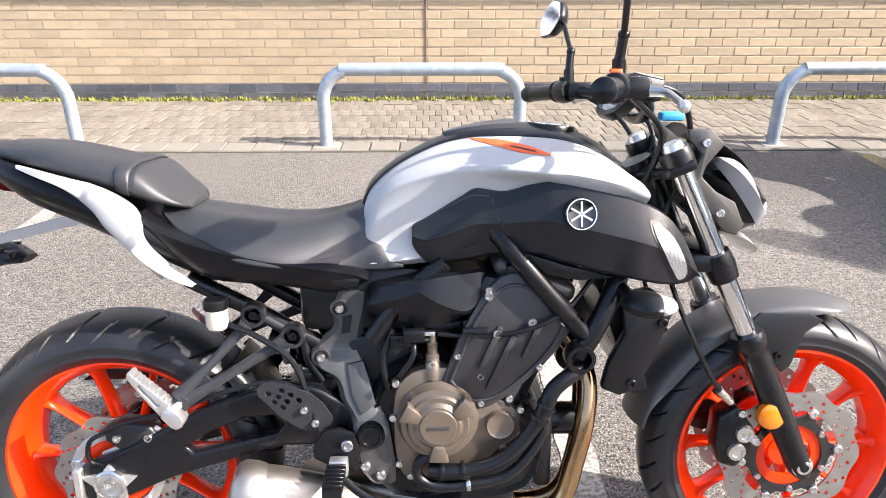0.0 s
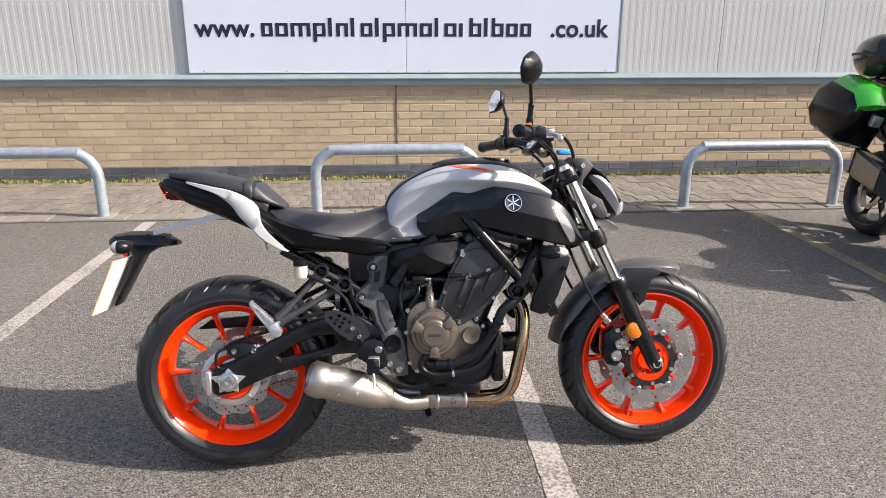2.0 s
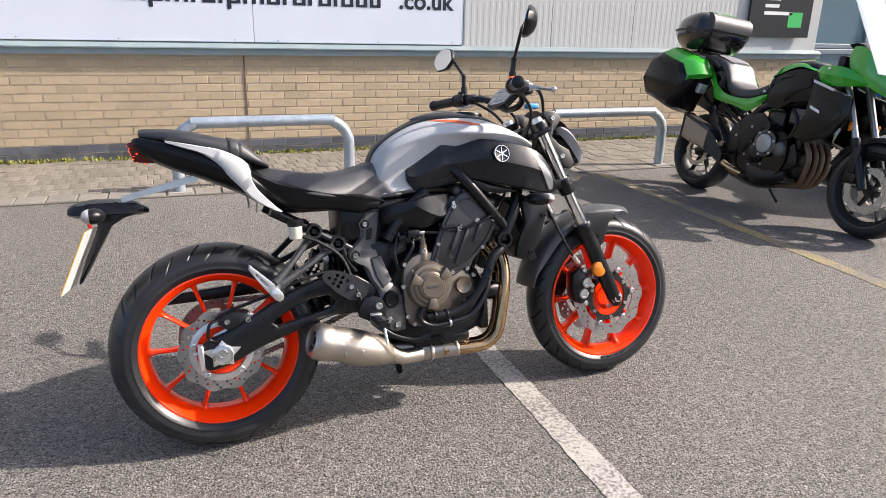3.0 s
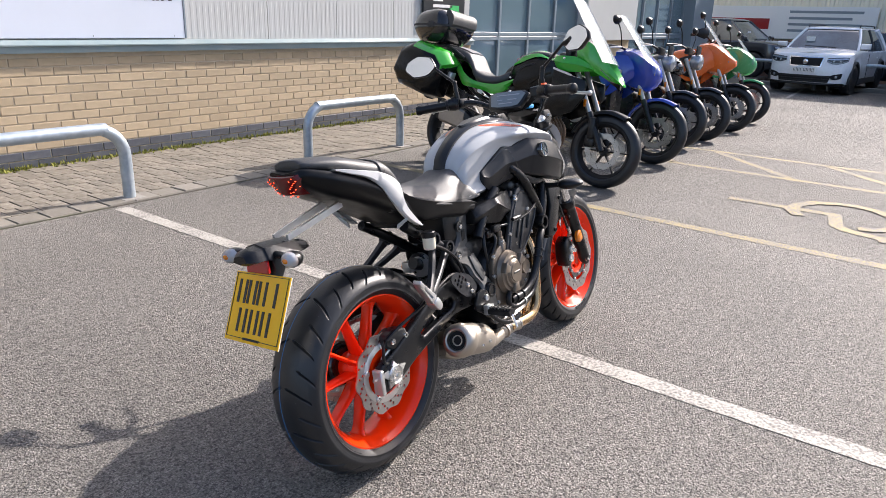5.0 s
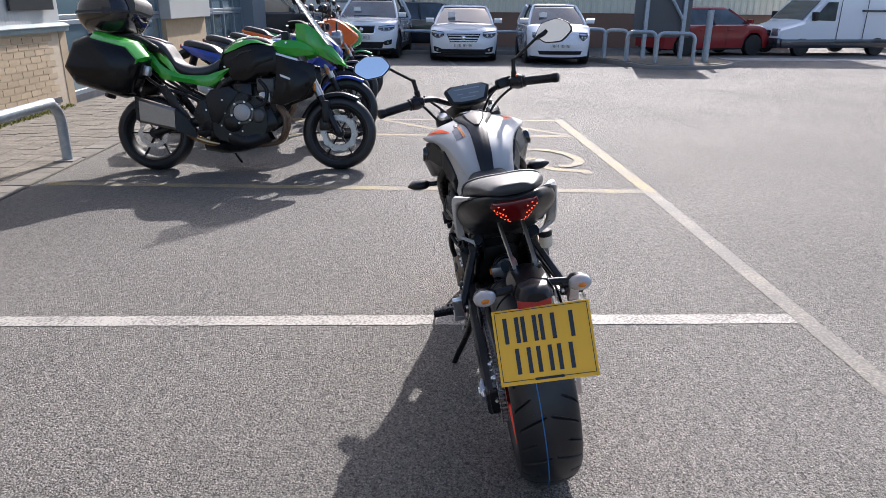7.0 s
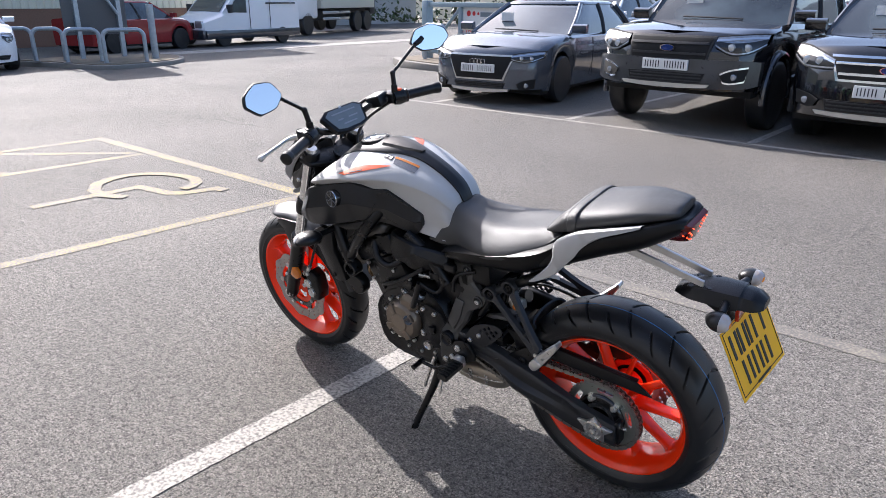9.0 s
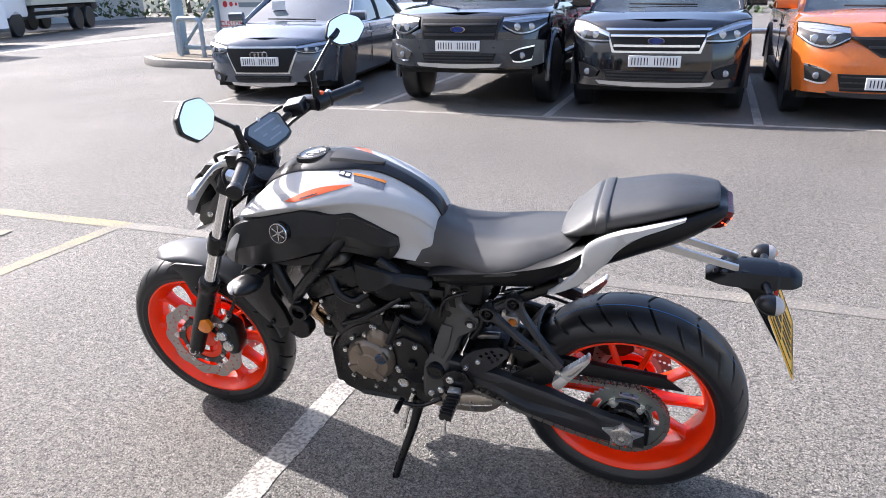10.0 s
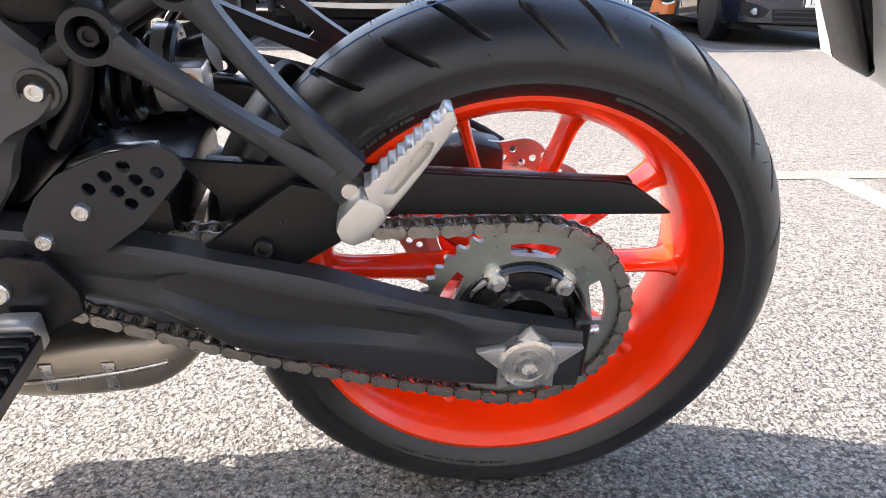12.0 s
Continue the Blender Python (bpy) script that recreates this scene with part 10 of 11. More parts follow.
def parked(fx, fy, wbase, turn=0.0, lean=8.0):
    """The pose of a motorcycle whose front tyre stands at (fx, fy) with its nose to the yard."""
    a = radians(-90 + turn)
    return Matrix.Translation((fx - wbase * math.cos(a), fy - wbase * math.sin(a), slope(fx))) @ Matrix.Rotation(a, 4, "Z") @ Matrix.Rotation(radians(-lean), 4, "X")


def slab(rings, nu=3, nv=1):
    return loft(B(), rings, nu=nu, nv=nv)


def tourer(label, m, paint):
    """The tall tourer with hard cases: broad black flanks, bright upper panels, big clear screen."""
    W_ = 1.53
    c = moto(label, m, paint, W_, beak=True, tall=0.03, bars_up=0.14, shell=False)
    # silencer: tall, boxy, rising to the rear
    mf = part("muffler", slab([[(x, -0.235, zb), (x, -0.250, zb + 0.02), (x, -0.245, zt_ - 0.02), (x, -0.225, zt_), (x, -0.150, zt_), (x, -0.140, zb)] for x, zb, zt_ in ((-0.04, 0.400, 0.590), (0.0, 0.390, 0.582), (0.235, 0.338, 0.508))], 2), CANSTEEL, c, "boxy brushed steel silencer", smooth=30)
    part("muffler_tip", slab([[(x, -0.242, zb), (x, -0.242, zt_), (x, -0.145, zt_), (x, -0.145, zb)] for x, zb, zt_ in ((-0.072, 0.425, 0.606), (-0.038, 0.396, 0.590))]), BLACKMETAL, mf)
    part("muffler_sleeve", slab([[(x, y0, zb), (x, y0, zt_), (x, -0.14, zt_), (x, -0.14, zb)] for x, zb, zt_, y0 in ((0.237, 0.336, 0.508, -0.24), (0.30, 0.31, 0.45, -0.22), (0.38, 0.27, 0.34, -0.19))]), BLACKPLASTIC, mf)
    part("link_pipe", tube(B(), [(0.30, -0.17, 0.31), (0.45, -0.13, 0.24), (0.62, -0.07, 0.21)], 0.026, 12, 4), COPPER, mf)
    # tank and seat
    rings = []
    for x, z, w, b in ((0.56, 0.90, 0.09, 0.78), (0.62, 1.00, 0.13, 0.76), (0.72, 1.06, 0.165, 0.74), (0.84, 1.09, 0.180, 0.76), (0.97, 1.075, 0.175, 0.78), (1.06, 1.02, 0.13, 0.82)):
        rings.append([(x, 0, z), (x, w * 0.55, z - 0.008), (x, w * 0.9, z - 0.05), (x, w, (z + b) / 2), (x, w * 0.8, b), (x, -w * 0.8, b), (x, -w, (z + b) / 2), (x, -w * 0.9, z - 0.05), (x, -w * 0.55, z - 0.008)])
    tk = part("fuel_tank", slab(rings, 4, 2), FLANK, c, "black fuel tank with green bands", smooth=50)
    rings = []
    for x, z, w in ((-0.16, 1.06, 0.10), (-0.10, 1.085, 0.14), (0.05, 1.07, 0.155), (0.15, 1.035, 0.155), (0.20, 0.97, 0.15), (0.25, 0.895, 0.16), (0.36, 0.855, 0.165), (0.48, 0.862, 0.14), (0.57, 0.91, 0.105), (0.63, 0.955, 0.08)):
        rings.append([(x, 0, z), (x, w * 0.8, z - 0.01), (x, w, z - 0.05), (x, w * 0.75, z - 0.10), (x, -w * 0.75, z - 0.10), (x, -w, z - 0.05), (x, -w * 0.8, z - 0.01)])
    part("seat", slab(rings, 4, 2), SEATHIDE, c, "deep stepped black seat", smooth=60)
    part("seat_pad", slab([[(x, -w, z), (x, 0, z + 0.008), (x, w, z), (x, 0, z - 0.02)] for x, z, w in ((-0.06, 1.078, 0.05), (0.0, 1.082, 0.10), (0.10, 1.058, 0.11), (0.16, 1.034, 0.09))], 3, 2), GREYSEAT, c, "grey cloth seat insert")
    for s in (-1, 1):
        part("tail_panel", slab([[(x, s * y, a), (x, s * (y + 0.016), (a + b) / 2), (x, s * y, b), (x, s * (y - 0.05), (a + b) / 2)] for x, a, b, y in ((-0.12, 1.02, 0.98, 0.11), (-0.02, 1.0, 0.93, 0.135), (0.08, 0.92, 0.81, 0.155), (0.14, 0.85, 0.745, 0.165), (0.24, 0.795, 0.728, 0.170), (0.36, 0.775, 0.710, 0.168), (0.48, 0.776, 0.685, 0.164), (0.56, 0.80, 0.715, 0.160), (0.665, 0.835, 0.815, 0.150))], 4), paint, c, "bright green panel below the seat", smooth=45)
        part("tank_band", slab([[(x, s * w * 0.40, z + 0.003), (x, s * (w * 0.93 + 0.003), z - 0.040), (x, s * (w + 0.003), z - d_), (x, s * w * 0.6, z - 0.05)] for x, z, w, d_ in ((0.63, 1.005, 0.136, 0.060), (0.72, 1.060, 0.165, 0.085), (0.80, 1.083, 0.176, 0.075), (0.90, 1.085, 0.180, 0.055), (1.03, 1.048, 0.152, 0.045))], 4), paint, tk, "bright green band along the tank", smooth=45)
        # dark flank over the frame and its edge
        out_ = [(0.665, 0.81), (0.72, 0.90), (0.82, 0.985), (0.94, 1.005), (1.04, 1.01), (1.075, 0.945), (1.06, 0.81), (0.90, 0.79), (0.80, 0.73), (0.70, 0.735)]
        part("flank_panel", plate(B(), out_, s * 0.184 - 0.010, s * 0.184 + 0.010, 0.006), FLANK, c, "black flank panel", smooth=30)
        part("flank_fold", plate(B(), [(0.76, 0.83), (0.86, 0.93), (1.02, 0.96), (1.03, 0.90), (0.92, 0.86), (0.84, 0.79)], s * 0.196 - 0.005, s * 0.196 + 0.005, 0.004), FLANK, c, smooth=30)
        part("frame_cover", plate(B(), [(0.46, 0.60), (0.51, 0.66), (0.66, 0.69), (0.74, 0.64), (0.655, 0.53), (0.56, 0.38), (0.50, 0.41)], s * 0.165 - 0.012, s * 0.165 + 0.012, 0.008), BLACKPLASTIC, c, smooth=40)
        part("flank_crease", plate(B(), [(0.70, 0.90), (0.78, 0.945), (0.86, 0.965), (0.86, 0.975), (0.77, 0.957)], s * 0.197 - 0.003, s * 0.197 + 0.003), TRIMBLACK, c)
        part("badge_bar", plate(B(), [(1.085, 0.784), (1.165, 0.755), (1.165, 0.738), (1.085, 0.767)], s * 0.226 - 0.004, s * 0.206 + 0.004), PLATEWHITE, c)
        bm = B()
        box(bm, 0.88, 1.02, s * 0.125 - 0.03, s * 0.125 + 0.03, 0.645, 0.755, 0.012)
        part("cylinder_head", bm, GUNMETAL, c, "grey cast cylinder head")
        for k in range(4):
            part("head_rib", box(B(), 0.895, 1.005, s * 0.156 - 0.004, s * 0.156 + 0.004, 0.660 + k * 0.024, 0.668 + k * 0.024, 0.002, 1), GUNMETAL, c)
        bm = B()
        lathe(bm, [(0.0, 0.026), (0.040, 0.026), (0.052, 0.018), (0.060, 0.0), (0.060, -0.02)], (0.885, s * 0.165, 0.455), "y", 28, m=AX["y"] @ Matrix.Scale(s, 3, (0, 0, 1)))
        part("small_cover", bm, ENGGREY, c, "round grey engine cover")
        bm = B()
        ring(bm, 0.76, s * 0.188, 0.48, 0.098, 0.076, 0.014, 36)
        part("cover_ring", bm, GUNMETAL, c)
        part("clutch_disc", lathe(B(), [(0.0, 0.032), (0.05, 0.030), (0.068, 0.022), (0.072, -0.01)], (0.76, s * 0.180, 0.48), "y", 32, m=AX["y"] @ Matrix.Scale(s, 3, (0, 0, 1))), PALECAST, c, "grey cast clutch cover")
        bolts([(0.76 + 0.087 * math.cos(a), s * 0.196, 0.48 + 0.087 * math.sin(a)) for a in (0.3, 1.3, 2.3, 3.4, 4.4, 5.5)] + [(0.50, s * 0.178, 0.66), (0.60, s * 0.178, 0.58), (0.47, s * 0.178, 0.50), (1.14, s * 0.214, 1.03), (0.64, s * 0.192, 0.84)], c, 0.009, s)
        part("coolant_hose", tube(B(), [(0.90, s * 0.15, 0.74), (0.96, s * 0.16, 0.66), (0.94, s * 0.16, 0.56), (0.86, s * 0.16, 0.52)], 0.016, 10, 4), BLACKPLASTIC, c, smooth=60)
        part("fork_guard", box(B(), 1.40, 1.46, s * 0.10 - 0.035, s * 0.10 + 0.035, 0.40, 0.58, 0.015), BLACKPLASTIC, c)
        part("silver_stripe", plate(B(), [(1.06, 0.952), (1.23, 0.905), (1.23, 0.888), (1.06, 0.934)], s * 0.226 - 0.004, s * 0.222 + 0.004), CARSILVER, c)
        # upper bright panels and the black lower fairing
        part("upper_fairing", slab([[(x, s * y, a), (x, s * (y + 0.022), (a + b) / 2), (x, s * (y - 0.004), b), (x, s * (y - 0.07), (a + b) / 2)] for x, a, b, y in ((1.03, 1.03, 0.99, 0.175), (1.07, 1.045, 0.955, 0.195), (1.14, 1.05, 0.928, 0.202), (1.24, 1.045, 0.925, 0.195), (1.32, 1.01, 0.935, 0.170), (1.39, 0.965, 0.945, 0.13))], 4), paint, c, "bright green upper fairing", smooth=40)
        part("fairing_cheek", slab([[(x, s * y, a), (x, s * (y + 0.02), (a + b) / 2), (x, s * y, b), (x, s * (y - 0.06), (a + b) / 2)] for x, a, b, y in ((1.21, 1.185, 1.06, 0.13), (1.30, 1.18, 0.98, 0.150), (1.39, 1.12, 0.94, 0.140), (1.49, 1.01, 0.89, 0.095), (1.58, 0.90, 0.86, 0.05), (1.61, 0.86, 0.84, 0.02))], 3), paint, c, smooth=40)
        part("lower_fairing", plate(B(), [(1.06, 0.945), (1.23, 0.895), (1.36, 0.865), (1.37, 0.74), (1.28, 0.61), (1.09, 0.535), (1.00, 0.560), (1.05, 0.72)], s * 0.205 - 0.018, s * 0.205 + 0.018, 0.010), FLANK, c, "black lower fairing", smooth=30)
        part("fairing_fold", plate(B(), [(1.10, 0.86), (1.30, 0.80), (1.33, 0.74), (1.25, 0.64), (1.14, 0.60)], s * 0.223 - 0.004, s * 0.223 + 0.004, 0.004), FLANK, c, smooth=30)
        part("belly_pan", plate(B(), [(0.50, 0.36), (0.66, 0.37), (0.88, 0.43), (0.99, 0.52), (1.05, 0.38), (0.89, 0.275), (0.48, 0.265)], s * 0.150 - 0.012, s * 0.150 + 0.012, 0.006), FLANK, c, smooth=30)
        part("headlamp", slab([[(x, s * y, a), (x, s * (y + 0.05), (a + b) / 2), (x, s * y, b), (x, s * (y - 0.03), (a + b) / 2)] for x, a, b, y in ((1.38, 1.035, 0.975, 0.10), (1.46, 0.985, 0.90, 0.075), (1.535, 0.905, 0.865, 0.035))], 3), LAMPCLEAR, c, "bright slanted headlamp", smooth=40)
        part("crash_bobbin", rod(B(), (0.80, s * 0.17, 0.60), (0.80, s * 0.25, 0.60), 0.028, 16), BLACKPLASTIC, c)
        part("engine_guard", tube(B(), [(0.60, s * 0.14, 0.30), (0.78, s * 0.17, 0.235), (0.95, s * 0.13, 0.30)], [0.05, 0.055, 0.05], 10, 4, flat=0.5), BLACKPLASTIC, c)
        part("subframe_strut", tube(B(), [(-0.10, s * 0.14, 0.86), (0.08, s * 0.15, 0.70), (0.30, s * 0.14, 0.62), (0.42, s * 0.13, 0.56)], 0.013, 10, 4), BLACKMETAL, c)
        part("pillion_peg_hanger", plate(B(), [(0.10, 0.66), (0.16, 0.70), (0.28, 0.52), (0.34, 0.44), (0.28, 0.42), (0.20, 0.52)], s * 0.17 - 0.006, s * 0.17 + 0.006, 0.003), BLACKMETAL, c)
        part("grab_rail", tube(B(), [(0.12, s * 0.17, 0.98), (-0.02, s * 0.19, 1.06), (-0.18, s * 0.15, 1.08), (-0.26, s * 0.09, 1.09)], 0.014, 10, 4), BLACKMETAL, c)
        # hard case, tipped nose up
        PM_ = Matrix.Translation((-0.20, 0, 0.845)) @ Matrix.Rotation(radians(14), 4, "Y")
        def tip(pts, y):
            return [PM_ @ Vector((x, s * y, z)) for x, z in pts]
        pn_ = part("pannier", slab([tip(p_, y) for y, p_ in ((0.17, ((-0.20, -0.20), (-0.30, -0.10), (-0.27, 0.13), (-0.17, 0.205), (0.13, 0.20), (0.235, 0.12), (0.19, -0.17), (0.10, -0.215))), (0.20, ((-0.22, -0.22), (-0.325, -0.11), (-0.29, 0.14), (-0.18, 0.22), (0.14, 0.215), (0.255, 0.13), (0.205, -0.19), (0.11, -0.235))), (0.36, ((-0.22, -0.20), (-0.32, -0.10), (-0.285, 0.11), (-0.18, 0.18), (0.12, 0.175), (0.22, 0.10), (0.18, -0.17), (0.10, -0.21))), (0.415, ((-0.19, -0.15), (-0.27, -0.08), (-0.24, 0.07), (-0.15, 0.12), (0.08, 0.12), (0.16, 0.06), (0.13, -0.13), (0.07, -0.16))))], 3, 1), FLANK, c, "black hard pannier with a green upper edge", smooth=50)
        part("lid_edge", slab([tip(p_, y) for y, p_ in ((0.195, ((-0.17, 0.205), (-0.165, 0.232), (0.15, 0.226), (0.262, 0.14), (0.245, 0.10), (0.13, 0.195))), (0.30, ((-0.17, 0.195), (-0.165, 0.222), (0.145, 0.216), (0.255, 0.13), (0.235, 0.085), (0.12, 0.185))), (0.385, ((-0.16, 0.150), (-0.155, 0.168), (0.115, 0.166), (0.215, 0.095), (0.20, 0.055), (0.10, 0.14))))], 3), paint, pn_, "bright green lid edge", smooth=40)
        part("green_line", tube(B(), tip(((-0.318, -0.10), ), 0.352) + tip(((-0.15, -0.115),), 0.388) + tip(((0.10, -0.11),), 0.380), 0.006, 6, 4), paint, pn_)
        part("case_latch", box(B(), 0.225, 0.275, s * 0.24 - 0.035, s * 0.24 + 0.035, -0.02, 0.06, 0.008, m=PM_), CARSILVER, pn_, "silver latch plate")
    # screen, cockpit
    bm = B()
    loft(bm, [[(1.50 - 0.36 * f - 0.9 * y * y, y * (1 - 0.18 * f), 1.02 + 0.50 * f) for y in (-0.19, -0.12, 0, 0.12, 0.19)] for f in (0.0, 0.35, 0.7, 1.0)], nu=3, nv=3, closed=False)
    thicken(bm, 0.004)
    part("windscreen", bm, SCREEN, c, "tall clear touring windscreen", smooth=60)
    part("screen_brace", slab([[(x, -w, z), (x, 0, z + 0.02), (x, w, z), (x, 0, z - 0.05)] for x, w, z in ((1.14, 0.10, 1.20), (1.26, 0.12, 1.20), (1.36, 0.09, 1.10))], 3), BLACKPLASTIC, c)
    part("nose_beak", slab([[(x, -w, z), (x, 0, z + 0.03), (x, w, z), (x, 0, z - 0.05)] for x, w, z in ((1.30, 0.12, 1.02), (1.45, 0.08, 0.94), (1.58, 0.03, 0.86))], 3), GLOSSBLACK, c)
    # luggage plate and top box
    part("luggage_plate", box(B(), -0.34, -0.10, -0.10, 0.10, 1.085, 1.105, 0.006), BLACKMETAL, c)
    bm = B()
    loft(bm, [[(x, y, z) for x, y in ((-0.47 + e, -0.19 + e), (-0.53 + e, 0), (-0.47 + e, 0.19 - e), (-0.22, 0.275 - e), (-0.07 - e, 0.23 - e), (-0.04 - e, 0), (-0.07 - e, -0.23 + e), (-0.22, -0.275 + e))] for z, e in ((1.10, 0.11), (1.115, 0.06), (1.19, 0.015), (1.245, 0.0), (1.262, 0.004), (1.34, 0.02), (1.395, 0.07), (1.408, 0.13))], nu=2, nv=3)
    tb = part("top_box", bm, GLOSSBLACK, c, "large rounded black top box with back pad", smooth=50)
    bm = B()
    loft(bm, [[(-0.10 + x, y, z) for x, z in ((0.0, 1.262), (0.075, 1.27), (0.07, 1.36), (0.0, 1.395))] for y in (-0.20, -0.16, 0.16, 0.20)], nu=2, nv=2)
    part("back_pad", bm, SEATHIDE, tb, "padded black backrest")
    bm = B()
    loft(bm, [[(x, y, z) for x, y in ((-0.47 + e, -0.19 + e), (-0.53 + e, 0), (-0.47 + e, 0.19 - e), (-0.22, 0.275 - e), (-0.07 - e, 0.23 - e), (-0.04 - e, 0), (-0.07 - e, -0.23 + e), (-0.22, -0.275 + e))] for z, e in ((1.246, -0.004), (1.262, -0.004))], nu=1, nv=3)
    part("seam_band", bm, TRIMBLACK, tb)
    part("lid_stripe", slab([[(x, -w, z), (x, 0, z + 0.006), (x, w, z), (x, 0, z - 0.02)] for x, w, z in ((-0.40, 0.09, 1.394), (-0.30, 0.13, 1.410), (-0.16, 0.13, 1.410), (-0.11, 0.08, 1.398))], 3), paint, tb, "green strip on the lid")
    for s in (-1, 1):
        part("box_latch", box(B(), -0.245, -0.185, s * 0.272 - 0.008, s * 0.272 + 0.008, 1.225, 1.28, 0.004), TRIMBLACK, tb)
    part("rear_mudguard", tube(B(), [(-0.10, 0, 0.92), (-0.26, 0, 0.80), (-0.36, 0, 0.60)], [0.05, 0.045, 0.04], 8, 4, flat=1.6), BLACKPLASTIC, c)
    part("tail_light", box(B(), -0.20, -0.14, -0.06, 0.06, 0.98, 1.02, 0.012), REDLENS, c)
    return c


tourer("green and black touring motorcycle with panniers and top box", parked(4.03, 1.10, 1.53, 1), GREENPAINT)
moto("blue sports touring motorcycle with tall clear screen", parked(5.40, 1.16, 1.50, 0), BLUEPAINT, 1.50, screen=0.42, bars_up=0.0)
moto("dark naked motorcycle on its stand", parked(6.52, 1.30, 1.46, 0), CARBLACK, 1.46, fairing=False, rims=BLACKWHEEL)
moto("black naked motorcycle on its stand", parked(7.35, 1.26, 1.44, 0), CARBLACK, 1.44, fairing=False, rims=BLACKWHEEL)
moto("orange adventure motorcycle with hand guards and tall screen", parked(8.54, 1.25, 1.55, 0), ORANGEPAINT, 1.55, screen=0.40, beak=True, tall=0.05, bars_up=0.08)
moto("green and white motorcycle at the end of the row", parked(9.88, 1.35, 1.45, 0), GREENWHITE, 1.45, screen=0.22)

# ---- far road: van, lorry, island, buildings ----
def van(label, m):
    c = thing("van", label, "van", m)
    bm = B()
    rows = []
    for y, h, zt, zb in ((0.0, 0.86, 0.95, 0.45), (-0.08, 0.95, 1.02, 0.32), (-0.9, 1.0, 1.25, 0.30), (-1.0, 1.0, 1.32, 0.30), (-1.9, 0.99, 2.22, 0.30), (-2.3, 0.98, 2.34, 0.30), (-5.0, 0.98, 2.36, 0.30), (-5.15, 0.96, 2.30, 0.36)):
        half = [(h, zb), (h, zb + 0.4), (h, min(zt - 0.1, 1.25)), (h * 0.90, zt - 0.05), (h * 0.6, zt), (0, zt + 0.02)]
        rows.append([(-a, y, b) for a, b in half] + [(a, y, b) for a, b in reversed(half[:-1])])
    grid_faces(bm, rows, cap0=True, cap1=True)
    part("body", bm, CARWHITE, c, smooth=35)
    part("bumper", box(B(), -0.96, 0.96, -0.35, 0.03, 0.30, 0.66, 0.04), CARSLATE, c)
    bm = B()
    plate(bm, [(-0.78, -0.0), (0.78, 0.0), (0.70, 0.95), (-0.70, 0.95)], 0.0, 0.02, 0.0, plane="xy")
    part("windscreen", bm, CARGLASS, c, at=Matrix.Translation((0, -0.985, 1.335)) @ Matrix.Rotation(radians(135), 4, "X"))
    for s in (-1, 1):
        bm = B()
        plate(bm, [(-1.25, 1.30), (-2.15, 1.28), (-2.15, 1.95), (-1.75, 1.95)], s * 0.99 - 0.012, s * 0.99 + 0.012, plane="yz")
        bmesh.ops.transform(bm, matrix=Matrix.Identity(4), verts=bm.verts)
        part("side_window", bm, CARGLASS, c)
        part("lower_trim", box(B(), s * 1.0 - 0.02, s * 1.0 + 0.02, -5.1, -0.1, 0.30, 0.62, 0.01), CARSLATE, c)
        part("rub_strip", box(B(), s * 1.0 - 0.015, s * 1.0 + 0.015, -4.9, -3.2, 1.62, 1.68), CARSLATE, c)
        part("door_seam", box(B(), s * 1.0 - 0.006, s * 1.0 + 0.006, -2.32, -2.30, 0.5, 2.1), DARKVOID, c, smooth=0)
        part("door_seam", box(B(), s * 1.0 - 0.006, s * 1.0 + 0.006, -3.42, -3.40, 0.5, 2.1), DARKVOID, c, smooth=0)
        part("door_mirror", box(B(), s * 1.02 - 0.10, s * 1.02 + 0.10, -1.35, -1.2, 1.28, 1.6, 0.03), TRIMBLACK, c)
        part("headlamp", box(B(), s * 0.72 - 0.16, s * 0.72 + 0.16, -0.10, 0.015, 0.72, 1.0, 0.03), LAMPCLEAR, c)
        for y in (-0.95, -4.1):
            car_wheel(c, s * 0.90, y, 0.34, 0.2, 6, CARSILVER)
    # Black block on the front, coloured as the shade within a grille.
    part("grille", box(B(), -0.52, 0.52, -0.05, 0.012, 0.70, 0.93, 0.01), DARKVOID, c)
    for y in (-2.3, -3.3, -4.3):
        part("roof_bar", box(B(), -0.9, 0.9, y - 0.03, y + 0.03, 2.42, 2.47, 0.01), TRIMBLACK, c)
    return c


van("white panel van with grey lower trim parked across the road", pose(21.6, -10.9, slope(21.6), 0, 0, 10) @ Matrix.Diagonal((0.97, 0.90, 0.85, 1)))
lz = slope(24)
lorry = thing("lorry", "cream flatbed lorry with a crane parked on the road", "lorry", pose(26.0, -17.8, lz, 0, 0, 22))
CREAMPAINT = mat("cream_lorry_paint", (0.62, 0.60, 0.50), rough=0.4)
part("load_side", box(B(), -1.2, 1.2, -8.2, -2.2, 1.15, 2.6, 0.03), CREAMPAINT, lorry)
part("cab", box(B(), -1.2, 1.2, -1.9, 0.2, 0.7, 3.0, 0.15), CARWHITE, lorry)
part("cab_window", box(B(), -1.22, 1.22, -1.2, 0.24, 1.8, 2.6, 0.05), CARGLASS, lorry)
part("chassis", box(B(), -0.6, 0.6, -8.4, 0.1, 0.6, 1.1, 0.02), TRIMBLACK, lorry)
for s in (-1, 1):
    for z in (0.62, 0.9):
        part("side_guard", box(B(), s * 1.15 - 0.03, s * 1.15 + 0.03, -5.2, -2.4, z, z + 0.12, 0.01), CARSILVER, lorry)
    for y in (-0.9, -6.1, -7.3):
        car_wheel(lorry, s * 1.05, y, 0.5, 0.3, 8, CARSILVER)
